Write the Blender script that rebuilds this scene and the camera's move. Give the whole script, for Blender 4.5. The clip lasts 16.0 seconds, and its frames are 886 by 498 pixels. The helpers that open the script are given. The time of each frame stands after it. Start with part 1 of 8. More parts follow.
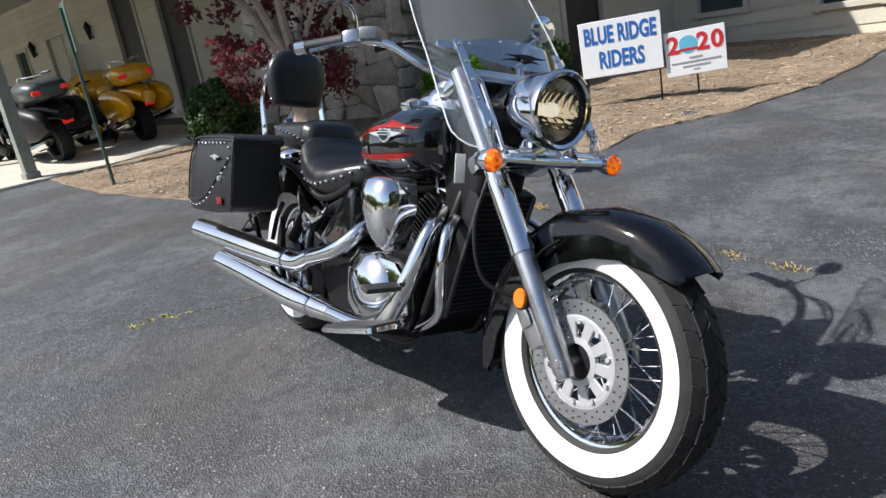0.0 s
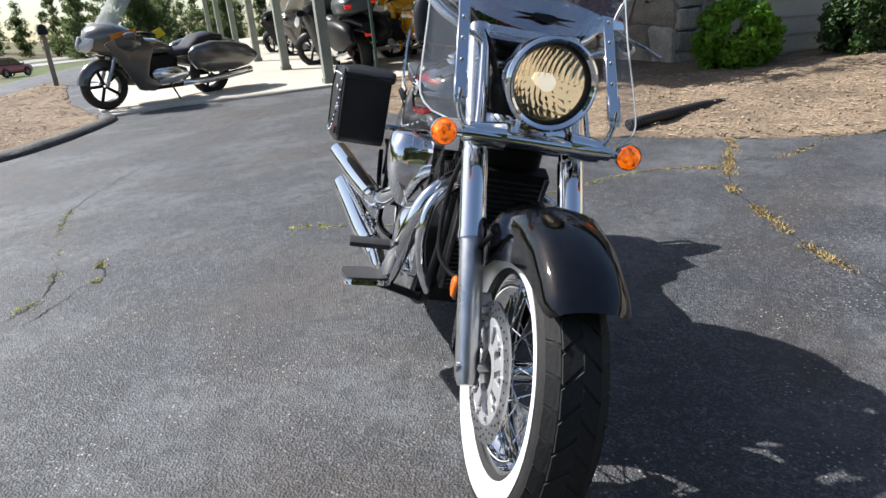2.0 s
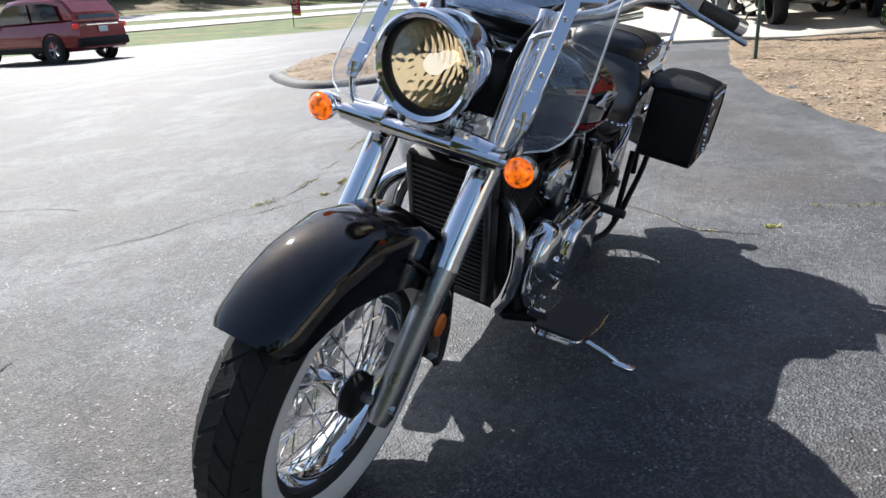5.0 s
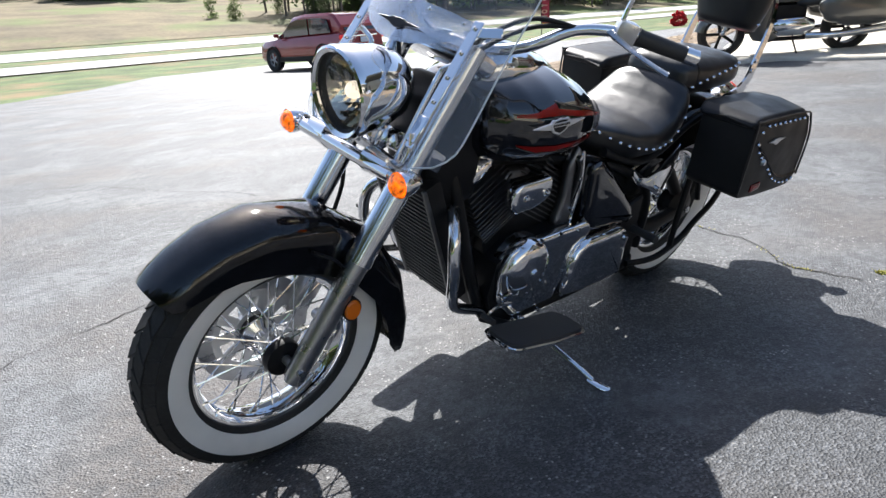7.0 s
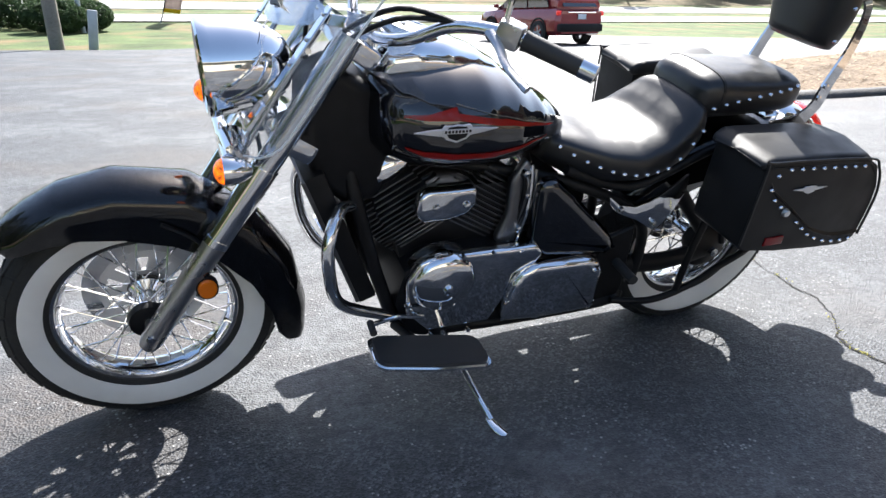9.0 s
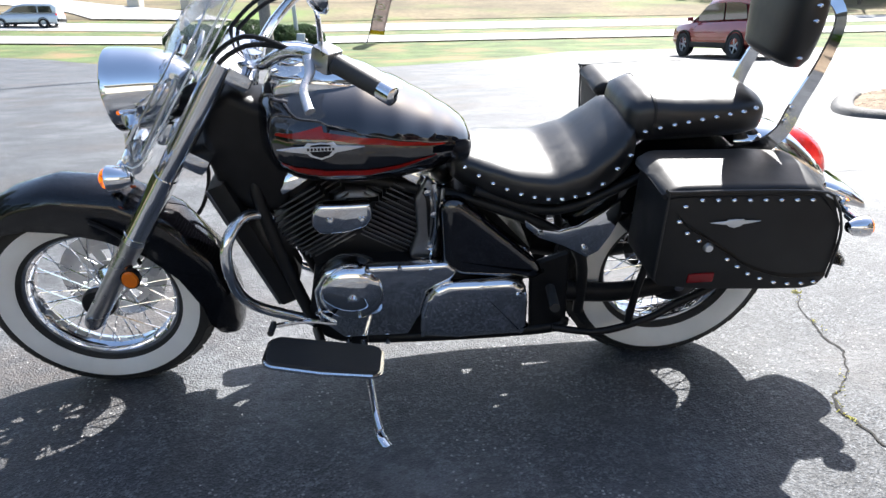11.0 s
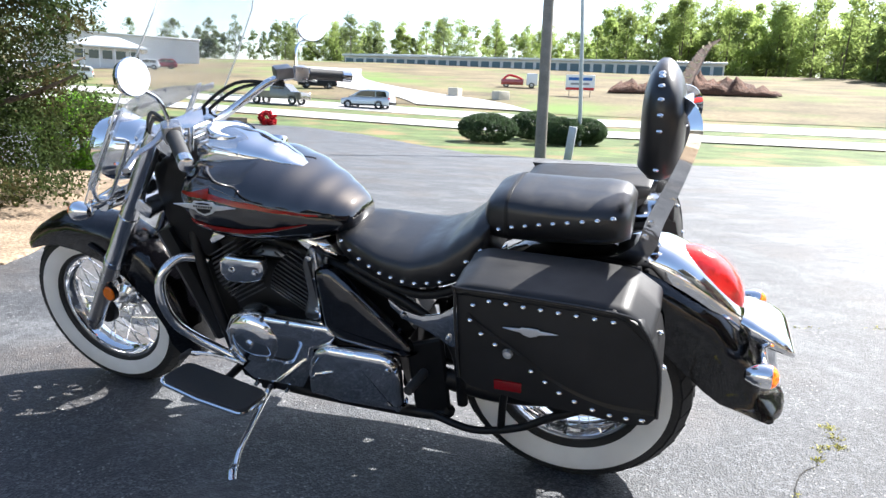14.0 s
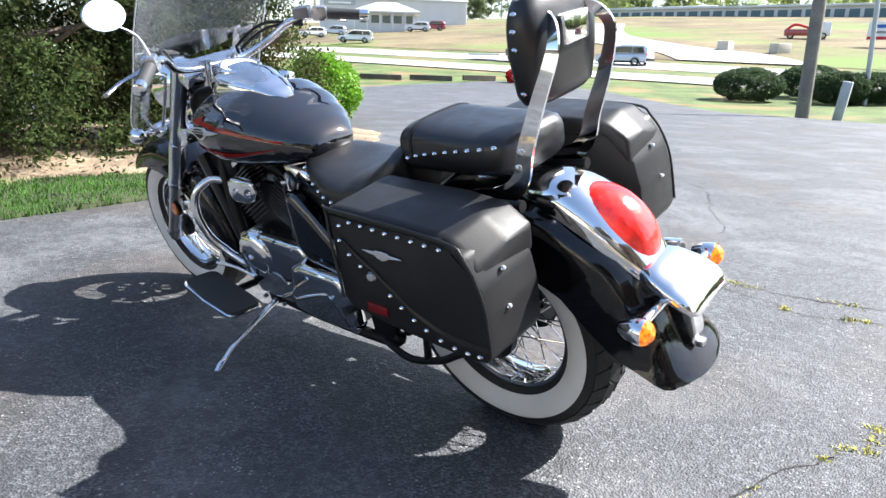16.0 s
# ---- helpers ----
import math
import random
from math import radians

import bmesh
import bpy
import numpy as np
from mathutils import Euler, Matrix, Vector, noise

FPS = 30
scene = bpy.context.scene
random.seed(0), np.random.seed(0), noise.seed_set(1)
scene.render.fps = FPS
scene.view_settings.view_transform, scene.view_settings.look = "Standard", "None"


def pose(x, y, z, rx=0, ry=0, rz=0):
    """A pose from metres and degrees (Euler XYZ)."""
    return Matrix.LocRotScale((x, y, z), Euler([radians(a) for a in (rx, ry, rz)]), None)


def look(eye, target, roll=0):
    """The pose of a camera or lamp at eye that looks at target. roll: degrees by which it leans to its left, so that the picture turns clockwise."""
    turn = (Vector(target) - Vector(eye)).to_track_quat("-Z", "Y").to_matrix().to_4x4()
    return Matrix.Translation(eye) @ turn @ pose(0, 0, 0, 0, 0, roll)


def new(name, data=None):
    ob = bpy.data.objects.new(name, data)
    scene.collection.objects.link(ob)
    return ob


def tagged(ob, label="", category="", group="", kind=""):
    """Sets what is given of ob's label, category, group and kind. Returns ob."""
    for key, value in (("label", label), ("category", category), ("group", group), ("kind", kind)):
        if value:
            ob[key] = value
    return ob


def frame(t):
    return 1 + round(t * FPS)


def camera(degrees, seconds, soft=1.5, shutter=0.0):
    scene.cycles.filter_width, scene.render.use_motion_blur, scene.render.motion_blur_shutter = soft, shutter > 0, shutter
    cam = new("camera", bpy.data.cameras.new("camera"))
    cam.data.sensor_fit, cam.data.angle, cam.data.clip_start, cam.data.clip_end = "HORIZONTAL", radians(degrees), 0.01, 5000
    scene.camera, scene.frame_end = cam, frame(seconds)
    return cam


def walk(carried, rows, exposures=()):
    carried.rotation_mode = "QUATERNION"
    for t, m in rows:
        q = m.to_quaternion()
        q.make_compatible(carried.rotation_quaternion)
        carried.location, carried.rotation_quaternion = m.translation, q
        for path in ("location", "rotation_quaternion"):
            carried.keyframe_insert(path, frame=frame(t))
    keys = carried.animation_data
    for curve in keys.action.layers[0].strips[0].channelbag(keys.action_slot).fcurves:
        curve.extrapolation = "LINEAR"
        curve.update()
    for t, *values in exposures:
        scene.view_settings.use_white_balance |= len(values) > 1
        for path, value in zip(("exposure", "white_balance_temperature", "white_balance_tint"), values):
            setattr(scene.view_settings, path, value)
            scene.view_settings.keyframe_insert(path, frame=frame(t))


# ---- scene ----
cam = camera(66.9, 16.0)
EXPOSURES = [(0, 0.60), (2, 0.70), (3.5, 0.76), (4.2, 0.88), (6.5, 1.12), (8.2, 1.45), (10.5, 1.66), (13, 1.69), (14, 1.75), (16, 1.81)]
PATH = [
    (0, (2.644, -1.156, 1.076), (1.099, -0.022, 0.506), -9.55),
    (0.5, (2.703, -0.945, 1.067), (1.048, 0.005, 0.468), -8.28),
    (1, (2.792, -0.764, 1.048), (1.040, -0.015, 0.442), -8.08),
    (1.5, (2.908, -0.577, 1.063), (1.068, -0.099, 0.440), -6.93),
    (2, (2.874, -0.384, 1.028), (1.009, -0.053, 0.385), -5.56),
    (2.5, (2.810, -0.204, 1.034), (0.935, -0.034, 0.359), -4.22),
    (3, (2.822, 0.011, 1.036), (0.928, -0.031, 0.396), -5.56),
    (3.5, (2.836, 0.186, 1.033), (0.954, -0.070, 0.406), -7.71),
    (4, (2.745, 0.351, 0.985), (0.913, -0.108, 0.327), -7.66),
    (4.2, (2.701, 0.420, 0.992), (0.898, -0.117, 0.313), -6.22),
    (6.3, (2.421, 1.069, 0.983), (0.933, -0.097, 0.328), -4.48),
    (6.5, (2.393, 1.130, 0.988), (0.939, -0.075, 0.329), -4.51),
    (7, (2.341, 1.334, 0.999), (1.045, -0.052, 0.366), -4.22),
    (7.5, (2.250, 1.508, 1.019), (1.134, -0.037, 0.411), -4.13),
    (8, (2.045, 1.558, 0.992), (0.986, -0.016, 0.357), -1.97),
    (8.2, (1.961, 1.563, 0.998), (0.932, -0.025, 0.350), -1.32),
    (10.3, (1.215, 1.802, 1.004), (0.792, -0.015, 0.284), -0.03),
    (10.5, (1.153, 1.817, 1.005), (0.755, -0.010, 0.295), -0.75),
    (11, (0.961, 1.891, 1.015), (0.686, 0.015, 0.379), -1.03),
    (11.5, (0.789, 1.960, 1.024), (0.707, 0.055, 0.418), -1.69),
    (12, (0.593, 1.903, 0.987), (0.634, -0.004, 0.385), -0.73),
    (12.5, (0.409, 1.862, 0.997), (0.568, -0.034, 0.381), 0.57),
    (13, (0.212, 1.903, 1.017), (0.469, 0.011, 0.422), 0.79),
    (13.5, (0.029, 1.983, 1.053), (0.480, 0.097, 0.566), 1.00),
    (14, (-0.111, 1.916, 1.024), (0.423, 0.029, 0.631), 2.38),
    (14.5, (-0.286, 1.781, 0.995), (0.394, -0.059, 0.603), 3.67),
    (15, (-0.486, 1.732, 0.987), (0.314, -0.047, 0.552), 2.88),
    (15.5, (-0.724, 1.700, 1.003), (0.322, 0.066, 0.515), 2.35),
    (16, (-0.883, 1.563, 0.978), (0.288, 0.032, 0.446), 1.61),
]
walk(cam, [(t, look(eye, target, roll)) for t, eye, target, roll in PATH], EXPOSURES)

# ---- sky and sun ----
SUN_WAY = Vector((-0.55, -0.78, 1.0)).normalized()  # towards the sun
world = bpy.data.worlds.new("sky")
scene.world = world
world.use_nodes = True
wn = world.node_tree
wn.nodes.clear()
w_out = wn.nodes.new("ShaderNodeOutputWorld")
w_bg = wn.nodes.new("ShaderNodeBackground")
w_sky = wn.nodes.new("ShaderNodeTexSky")
w_sky.sky_type = "NISHITA"
w_sky.sun_disc = False
w_sky.sun_elevation = math.asin(SUN_WAY.z)
w_sky.sun_rotation = math.atan2(SUN_WAY.x, SUN_WAY.y)
w_sky.air_density, w_sky.dust_density, w_sky.ozone_density = 1.0, 1.5, 1.0
w_bg.inputs["Strength"].default_value = 0.096
wn.links.new(w_sky.outputs[0], w_bg.inputs[0])
wn.links.new(w_bg.outputs[0], w_out.inputs[0])
sun = new("sun", bpy.data.lights.new("sun", "SUN"))
sun.data.energy, sun.data.angle, sun.data.color = 5.0, radians(0.6), (1.0, 0.98, 0.95)
sun.matrix_world = SUN_WAY.to_track_quat("Z", "Y").to_matrix().to_4x4()


# ---- materials ----
def mat(name, base, rough=0.5, metal=0.0, vary=0.0, scale=8.0, grain=0.0, grain_scale=60.0, bump=0.0, bump_scale=40.0,
        coat=0.0, spec=0.5, rough_vary=0.0, dirt=None, dirt_amount=0.0, dirt_scale=1.2, trans=0.0, alpha=1.0, ior=1.45, per_piece=0.0, emit=0.0):
    """A surface whose colour wanders at two scales, with fine relief and patches of dirt or wear."""
    m = bpy.data.materials.new(name)
    m.use_nodes = True
    nt = m.node_tree
    b = nt.nodes["Principled BSDF"]
    b.inputs["Base Color"].default_value = (*base, 1)
    b.inputs["Roughness"].default_value = rough
    b.inputs["Metallic"].default_value = metal
    b.inputs["Coat Weight"].default_value = coat
    b.inputs["Coat Roughness"].default_value = 0.03
    b.inputs["Specular IOR Level"].default_value = spec
    b.inputs["Transmission Weight"].default_value = trans
    b.inputs["IOR"].default_value = ior
    b.inputs["Alpha"].default_value = alpha
    if emit:
        b.inputs["Emission Color"].default_value = (*base, 1)
        b.inputs["Emission Strength"].default_value = emit
    tc = nt.nodes.new("ShaderNodeTexCoord")

    def noise_node(s, detail=4.0):
        n = nt.nodes.new("ShaderNodeTexNoise")
        n.inputs["Scale"].default_value = s
        n.inputs["Detail"].default_value = detail
        nt.links.new(tc.outputs["Object"], n.inputs["Vector"])
        return n

    def ramp(node, lo, hi, v0, v1):
        r = nt.nodes.new("ShaderNodeMapRange")
        r.inputs["From Min"].default_value, r.inputs["From Max"].default_value = lo, hi
        r.inputs["To Min"].default_value, r.inputs["To Max"].default_value = v0, v1
        nt.links.new(node, r.inputs["Value"])
        return r.outputs[0]

    colour = None
    if vary or grain or per_piece:
        rgb = nt.nodes.new("ShaderNodeRGB")
        rgb.outputs[0].default_value = (*base, 1)
        colour = rgb.outputs[0]
        for s, a in ((scale, vary), (grain_scale, grain)):
            if a:
                n = noise_node(s)
                mul = nt.nodes.new("ShaderNodeVectorMath")
                mul.operation = "SCALE"
                nt.links.new(colour, mul.inputs[0])
                nt.links.new(ramp(n.outputs["Fac"], 0.3, 0.7, 1 - a, 1 + a), mul.inputs["Scale"])
                colour = mul.outputs[0]
        if per_piece:
            oi = nt.nodes.new("ShaderNodeObjectInfo")
            mul = nt.nodes.new("ShaderNodeVectorMath")
            mul.operation = "SCALE"
            nt.links.new(colour, mul.inputs[0])
            nt.links.new(ramp(oi.outputs["Random"], 0, 1, 1 - per_piece, 1 + per_piece), mul.inputs["Scale"])
            colour = mul.outputs[0]
    if dirt:
        n = noise_node(dirt_scale, 6.0)
        mix = nt.nodes.new("ShaderNodeMix")
        mix.data_type = "RGBA"
        nt.links.new(ramp(n.outputs["Fac"], 0.5, 0.68, 0, dirt_amount), mix.inputs["Factor"])
        if colour:
            nt.links.new(colour, mix.inputs[6])
        else:
            mix.inputs[6].default_value = (*base, 1)
        mix.inputs[7].default_value = (*dirt, 1)
        colour = mix.outputs[2]
    if colour:
        nt.links.new(colour, b.inputs["Base Color"])
        if emit:
            nt.links.new(colour, b.inputs["Emission Color"])
    if rough_vary:
        n = noise_node(scale * 1.7)
        nt.links.new(ramp(n.outputs["Fac"], 0.3, 0.7, max(rough - rough_vary, 0.02), rough + rough_vary), b.inputs["Roughness"])
    if bump:
        n = noise_node(bump_scale, 5.0)
        bp = nt.nodes.new("ShaderNodeBump")
        bp.inputs["Strength"].default_value = bump
        bp.inputs["Distance"].default_value = 0.6 / bump_scale
        nt.links.new(n.outputs["Fac"], bp.inputs["Height"])
        nt.links.new(bp.outputs[0], b.inputs["Normal"])
    return m


def asphalt_mat(name, dark, light, patch, speck):
    """Worn asphalt: aggregate grains of many greys, pale chips, worn patches and brown stains."""
    m = mat(name, dark, 0.62, spec=0.45)
    nt = m.node_tree
    b = nt.nodes["Principled BSDF"]
    tc = nt.nodes.new("ShaderNodeTexCoord")

    def mixed(fac, a, c):
        x = nt.nodes.new("ShaderNodeMix")
        x.data_type = "RGBA"
        nt.links.new(fac, x.inputs["Factor"])
        for sock, v in ((x.inputs[6], a), (x.inputs[7], c)):
            if isinstance(v, tuple):
                sock.default_value = (*v, 1)
            else:
                nt.links.new(v, sock)
        return x.outputs[2]

    def span(value, lo, hi, amount=1.0):
        r = nt.nodes.new("ShaderNodeMapRange")
        r.inputs["From Min"].default_value, r.inputs["From Max"].default_value, r.inputs["To Max"].default_value = lo, hi, amount
        nt.links.new(value, r.inputs["Value"])
        return r.outputs[0]

    def tex(scale, lo, hi, amount=1.0, detail=4.0):
        n = nt.nodes.new("ShaderNodeTexNoise")
        n.inputs["Scale"].default_value, n.inputs["Detail"].default_value = scale, detail
        nt.links.new(tc.outputs["Object"], n.inputs["Vector"])
        return span(n.outputs["Fac"], lo, hi, amount)

    def grains(scale):
        v = nt.nodes.new("ShaderNodeTexVoronoi")
        v.inputs["Scale"].default_value = scale
        nt.links.new(tc.outputs["Object"], v.inputs["Vector"])
        s = nt.nodes.new("ShaderNodeSeparateColor")
        nt.links.new(v.outputs["Color"], s.inputs[0])
        return v, s

    fine, fine_c = grains(160.0)
    big, big_c = grains(95.0)
    c = mixed(span(fine_c.outputs[0], 0.35, 1.0), dark, light)
    worn = tex(1.3, 0.47, 0.60, 0.62, 10.0)
    c = mixed(worn, c, patch)
    c = mixed(tex(5.0, 0.50, 0.66, 0.45, 6.0), c, dark)
    c = mixed(tex(0.8, 0.51, 0.63, 0.55, 9.0), c, (0.068, 0.053, 0.044))
    c = mixed(tex(11.0, 0.52, 0.62, 0.5, 8.0), c, dark)
    c = mixed(tex(38.0, 0.50, 0.60, 0.45, 6.0), c, dark)
    pale = nt.nodes.new("ShaderNodeMath")
    pale.operation = "MULTIPLY"
    nt.links.new(span(big_c.outputs[1], 0.84, 0.92), pale.inputs[0])
    nt.links.new(span(big.outputs["Distance"], 0.0045 * 95, 0.0030 * 95, 0.9), pale.inputs[1])
    more = nt.nodes.new("ShaderNodeMath")
    more.operation = "MULTIPLY"
    nt.links.new(pale.outputs[0], more.inputs[0])
    nt.links.new(tex(3.2, 0.46, 0.60, 1.0, 7.0), more.inputs[1])
    c = mixed(more.outputs[0], c, speck)
    nt.links.new(c, b.inputs["Base Color"])
    bp = nt.nodes.new("ShaderNodeBump")
    bp.inputs["Strength"].default_value, bp.inputs["Distance"].default_value = 0.9, 0.0038
    nt.links.new(fine.outputs["Distance"], bp.inputs["Height"])
    bp2 = nt.nodes.new("ShaderNodeBump")
    bp2.inputs["Strength"].default_value, bp2.inputs["Distance"].default_value = 0.22, 0.008
    nt.links.new(tex(24.0, 0.3, 0.7, 1.0, 5.0), bp2.inputs["Height"])
    nt.links.new(bp.outputs[0], bp2.inputs["Normal"])
    nt.links.new(bp2.outputs[0], b.inputs["Normal"])
    return m


def leafy(m, share=0.4):
    """Lets light through leaves."""
    nt = m.node_tree
    b, out = nt.nodes["Principled BSDF"], nt.nodes["Material Output"]
    tr = nt.nodes.new("ShaderNodeBsdfTranslucent")
    mix = nt.nodes.new("ShaderNodeMixShader")
    mix.inputs[0].default_value = share
    if b.inputs["Base Color"].is_linked:
        nt.links.new(b.inputs["Base Color"].links[0].from_socket, tr.inputs["Color"])
    nt.links.new(b.outputs[0], mix.inputs[1])
    nt.links.new(tr.outputs[0], mix.inputs[2])
    nt.links.new(mix.outputs[0], out.inputs["Surface"])


M = {}
M["asphalt"] = asphalt_mat("worn asphalt", (0.036, 0.038, 0.042), (0.134, 0.140, 0.152), (0.140, 0.145, 0.153), (0.36, 0.355, 0.35))
M["road"] = mat("pale concrete road", (0.36, 0.35, 0.34), 0.8, vary=0.15, scale=0.3, grain=0.1, grain_scale=8, dirt=(0.2, 0.2, 0.2), dirt_amount=0.4)
M["grass_soil"] = mat("mown grass ground", (0.075, 0.108, 0.030), 0.9, vary=0.4, scale=0.7, grain=0.4, grain_scale=14, bump=0.8, bump_scale=30, dirt=(0.21, 0.135, 0.065), dirt_amount=0.9, dirt_scale=0.33)
M["field"] = mat("dry field", (0.135, 0.105, 0.055), 0.95, vary=0.4, scale=0.15, grain=0.25, grain_scale=2.0, dirt=(0.10, 0.17, 0.028), dirt_amount=0.9, dirt_scale=0.055)
M["mulch_soil"] = mat("shredded bark mulch bed", (0.21, 0.155, 0.105), 0.95, vary=0.3, scale=2.0, grain=0.5, grain_scale=45, bump=1.0, bump_scale=45)
M["mulch_chip"] = mat("bark chips", (0.35, 0.27, 0.18), 0.9, vary=0.5, scale=14, grain=0.4, grain_scale=60)
M["dirt"] = mat("red clay spoil", (0.085, 0.038, 0.022), 0.95, vary=0.35, scale=0.4, grain=0.3, grain_scale=3, bump=1.0, bump_scale=2)
M["concrete"] = mat("pale concrete", (0.50, 0.46, 0.39), 0.85, vary=0.12, scale=1.5, grain=0.12, grain_scale=40, bump=0.2, bump_scale=90)
M["kerb"] = mat("black asphalt kerb", (0.075, 0.073, 0.072), 0.7, vary=0.3, scale=4, grain=0.4, grain_scale=60, bump=0.9, bump_scale=60)
M["crack"] = mat("open crack", (0.028, 0.026, 0.024), 0.95, grain=0.3, grain_scale=40)
M["weed_dry"] = mat("dried weeds", (0.40, 0.29, 0.11), 0.9, vary=0.4, scale=12)
M["weed"] = mat("yellow green weeds", (0.44, 0.41, 0.10), 0.85, vary=0.4, scale=10)
M["paint_black"] = mat("black gloss paint", (0.005, 0.005, 0.007), 0.05, coat=1.0, spec=0.75)
M["chrome"] = mat("chrome", (0.80, 0.81, 0.83), 0.055, metal=1.0, rough_vary=0.025, scale=6)
M["satin"] = mat("satin fork metal", (0.53, 0.53, 0.54), 0.30, metal=1.0, rough_vary=0.08, scale=9, grain=0.06, grain_scale=60)
M["cast"] = mat("grey cast aluminium", (0.22, 0.22, 0.23), 0.40, metal=1.0, vary=0.15, scale=20, bump=0.15, bump_scale=250)
M["black_metal"] = mat("black engine metal", (0.007, 0.007, 0.008), 0.45, spec=0.3, vary=0.3, scale=20, bump=0.1, bump_scale=200)
M["fin_edge"] = mat("dark cooling fins", (0.13, 0.13, 0.135), 0.34, metal=0.8, vary=0.2, scale=30)
M["leather"] = mat("black grained leather", (0.010, 0.010, 0.011), 0.36, spec=0.7, vary=0.2, scale=12, bump=0.12, bump_scale=320, rough_vary=0.08)
M["leather_flat"] = mat("black saddlebag leather", (0.015, 0.015, 0.016), 0.46, spec=0.32, vary=0.2, scale=9, bump=0.07, bump_scale=260, rough_vary=0.08)
M["rubber"] = mat("tyre rubber", (0.018, 0.018, 0.018), 0.72, vary=0.25, scale=14, grain=0.2, grain_scale=120, bump=0.2, bump_scale=150)
M["rubber_pad"] = mat("ribbed rubber", (0.03, 0.03, 0.031), 0.55, bump=0.2, bump_scale=200)
M["whitewall"] = mat("white tyre wall", (0.78, 0.77, 0.75), 0.55, vary=0.06, scale=8, dirt=(0.45, 0.43, 0.40), dirt_amount=0.25, dirt_scale=5)
M["amber"] = mat("lit amber lens", (1.0, 0.18, 0.004), 0.10, coat=0.8, vary=0.8, scale=85, bump=1.0, bump_scale=85, emit=0.36)
M["amber_dull"] = mat("amber reflector", (0.75, 0.17, 0.008), 0.15, coat=0.6, bump=0.5, bump_scale=200)
M["red_lens"] = mat("red lens", (0.88, 0.030, 0.024), 0.08, coat=0.8, vary=0.5, scale=22, bump=0.25, bump_scale=60, emit=0.12)
M["red_dull"] = mat("red reflector", (0.17, 0.004, 0.007), 0.22, bump=0.4, bump_scale=300)
M["lens_glass"] = mat("thin clear lens", (0.05, 0.05, 0.05), 0.02, alpha=0.12, spec=0.8)
M["reflector"] = mat("faceted lamp reflector", (0.74, 0.67, 0.54), 0.11, metal=1.0)
M["bulb"] = mat("lit lamp bulb and shield glow", (1.0, 0.90, 0.72), 0.3, emit=0.5)
M["stripe"] = mat("red tank flash", (0.50, 0.018, 0.012), 0.2, coat=1.0)
M["pinstripe"] = mat("grey pinstripe", (0.30, 0.27, 0.24), 0.3, metal=0.3, coat=1.0)
M["tag"] = mat("white paper tag", (0.75, 0.75, 0.73), 0.7, vary=0.05, scale=20)
M["plate_white"] = mat("printed white board", (0.78, 0.79, 0.80), 0.6, vary=0.04, scale=3)
M["ink_blue"] = mat("blue print", (0.02, 0.12, 0.42), 0.6, vary=0.08, scale=12)
M["ink_red"] = mat("red print", (0.55, 0.02, 0.03), 0.6, vary=0.08, scale=12)
M["ink_grey"] = mat("grey print", (0.28, 0.28, 0.30), 0.7, vary=0.08, scale=12)
M["ink_sky"] = mat("light blue print", (0.12, 0.45, 0.62), 0.6, vary=0.08, scale=12)
M["siding"] = mat("cream lap siding", (0.50, 0.46, 0.37), 0.75, vary=0.08, scale=1.2, grain=0.06, grain_scale=30, per_piece=0.06, bump=0.15, bump_scale=60)
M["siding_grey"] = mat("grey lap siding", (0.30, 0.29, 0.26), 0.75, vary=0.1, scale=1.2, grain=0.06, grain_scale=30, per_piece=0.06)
M["trim"] = mat("painted trim", (0.46, 0.43, 0.36), 0.6, vary=0.08, scale=4, grain=0.06, grain_scale=40)
M["post_paint"] = mat("weathered grey green post", (0.25, 0.27, 0.23), 0.7, vary=0.15, scale=3, grain=0.2, grain_scale=40, bump=0.3, bump_scale=50)
M["post_green"] = mat("dark green metal post", (0.06, 0.11, 0.08), 0.5, vary=0.2, scale=6)
M["glass_dark"] = mat("window pane", (0.03, 0.05, 0.055), 0.04, spec=0.7, coat=0.5)
M["door_dark"] = mat("dark door", (0.03, 0.028, 0.026), 0.4, vary=0.15, scale=3)
M["stone"] = mat("tan field stone", (0.46, 0.42, 0.35), 0.85, vary=0.25, scale=5, grain=0.2, grain_scale=40, bump=0.6, bump_scale=18, per_piece=0.3)
M["mortar"] = mat("grey mortar", (0.26, 0.24, 0.21), 0.9, vary=0.15, scale=10, bump=0.5, bump_scale=60)
M["bark"] = mat("rough bark", (0.13, 0.10, 0.08), 0.9, vary=0.3, scale=8, grain=0.3, grain_scale=40, bump=1.0, bump_scale=30)
M["bark_pale"] = mat("pale smooth bark", (0.36, 0.30, 0.25), 0.85, vary=0.25, scale=8, grain=0.15, grain_scale=40, bump=0.5, bump_scale=30)
M["leaf"] = mat("spring leaves", (0.13, 0.22, 0.03), 0.55, vary=0.5, scale=1.2, trans=0.0)
# both far leaf colours are lightened to hold the haze of distance
M["leaf_far"] = mat("spring woods", (0.27, 0.34, 0.11), 0.75, vary=0.45, scale=0.10, grain=0.25, grain_scale=1.2)
M["leaf_far_dark"] = mat("dark pine woods paled for haze", (0.12, 0.155, 0.065), 0.8, vary=0.5, scale=0.2, grain=0.3, grain_scale=1.5)
M["leaf_bright"] = mat("bright shrub leaves", (0.14, 0.30, 0.02), 0.5, vary=0.4, scale=9)
# the dark soil colour holds the shade between the lawn blades
M["lawn_soil"] = mat("lawn soil darkened as shade", (0.035, 0.045, 0.018), 0.95, vary=0.3, scale=6, grain=0.3, grain_scale=60)
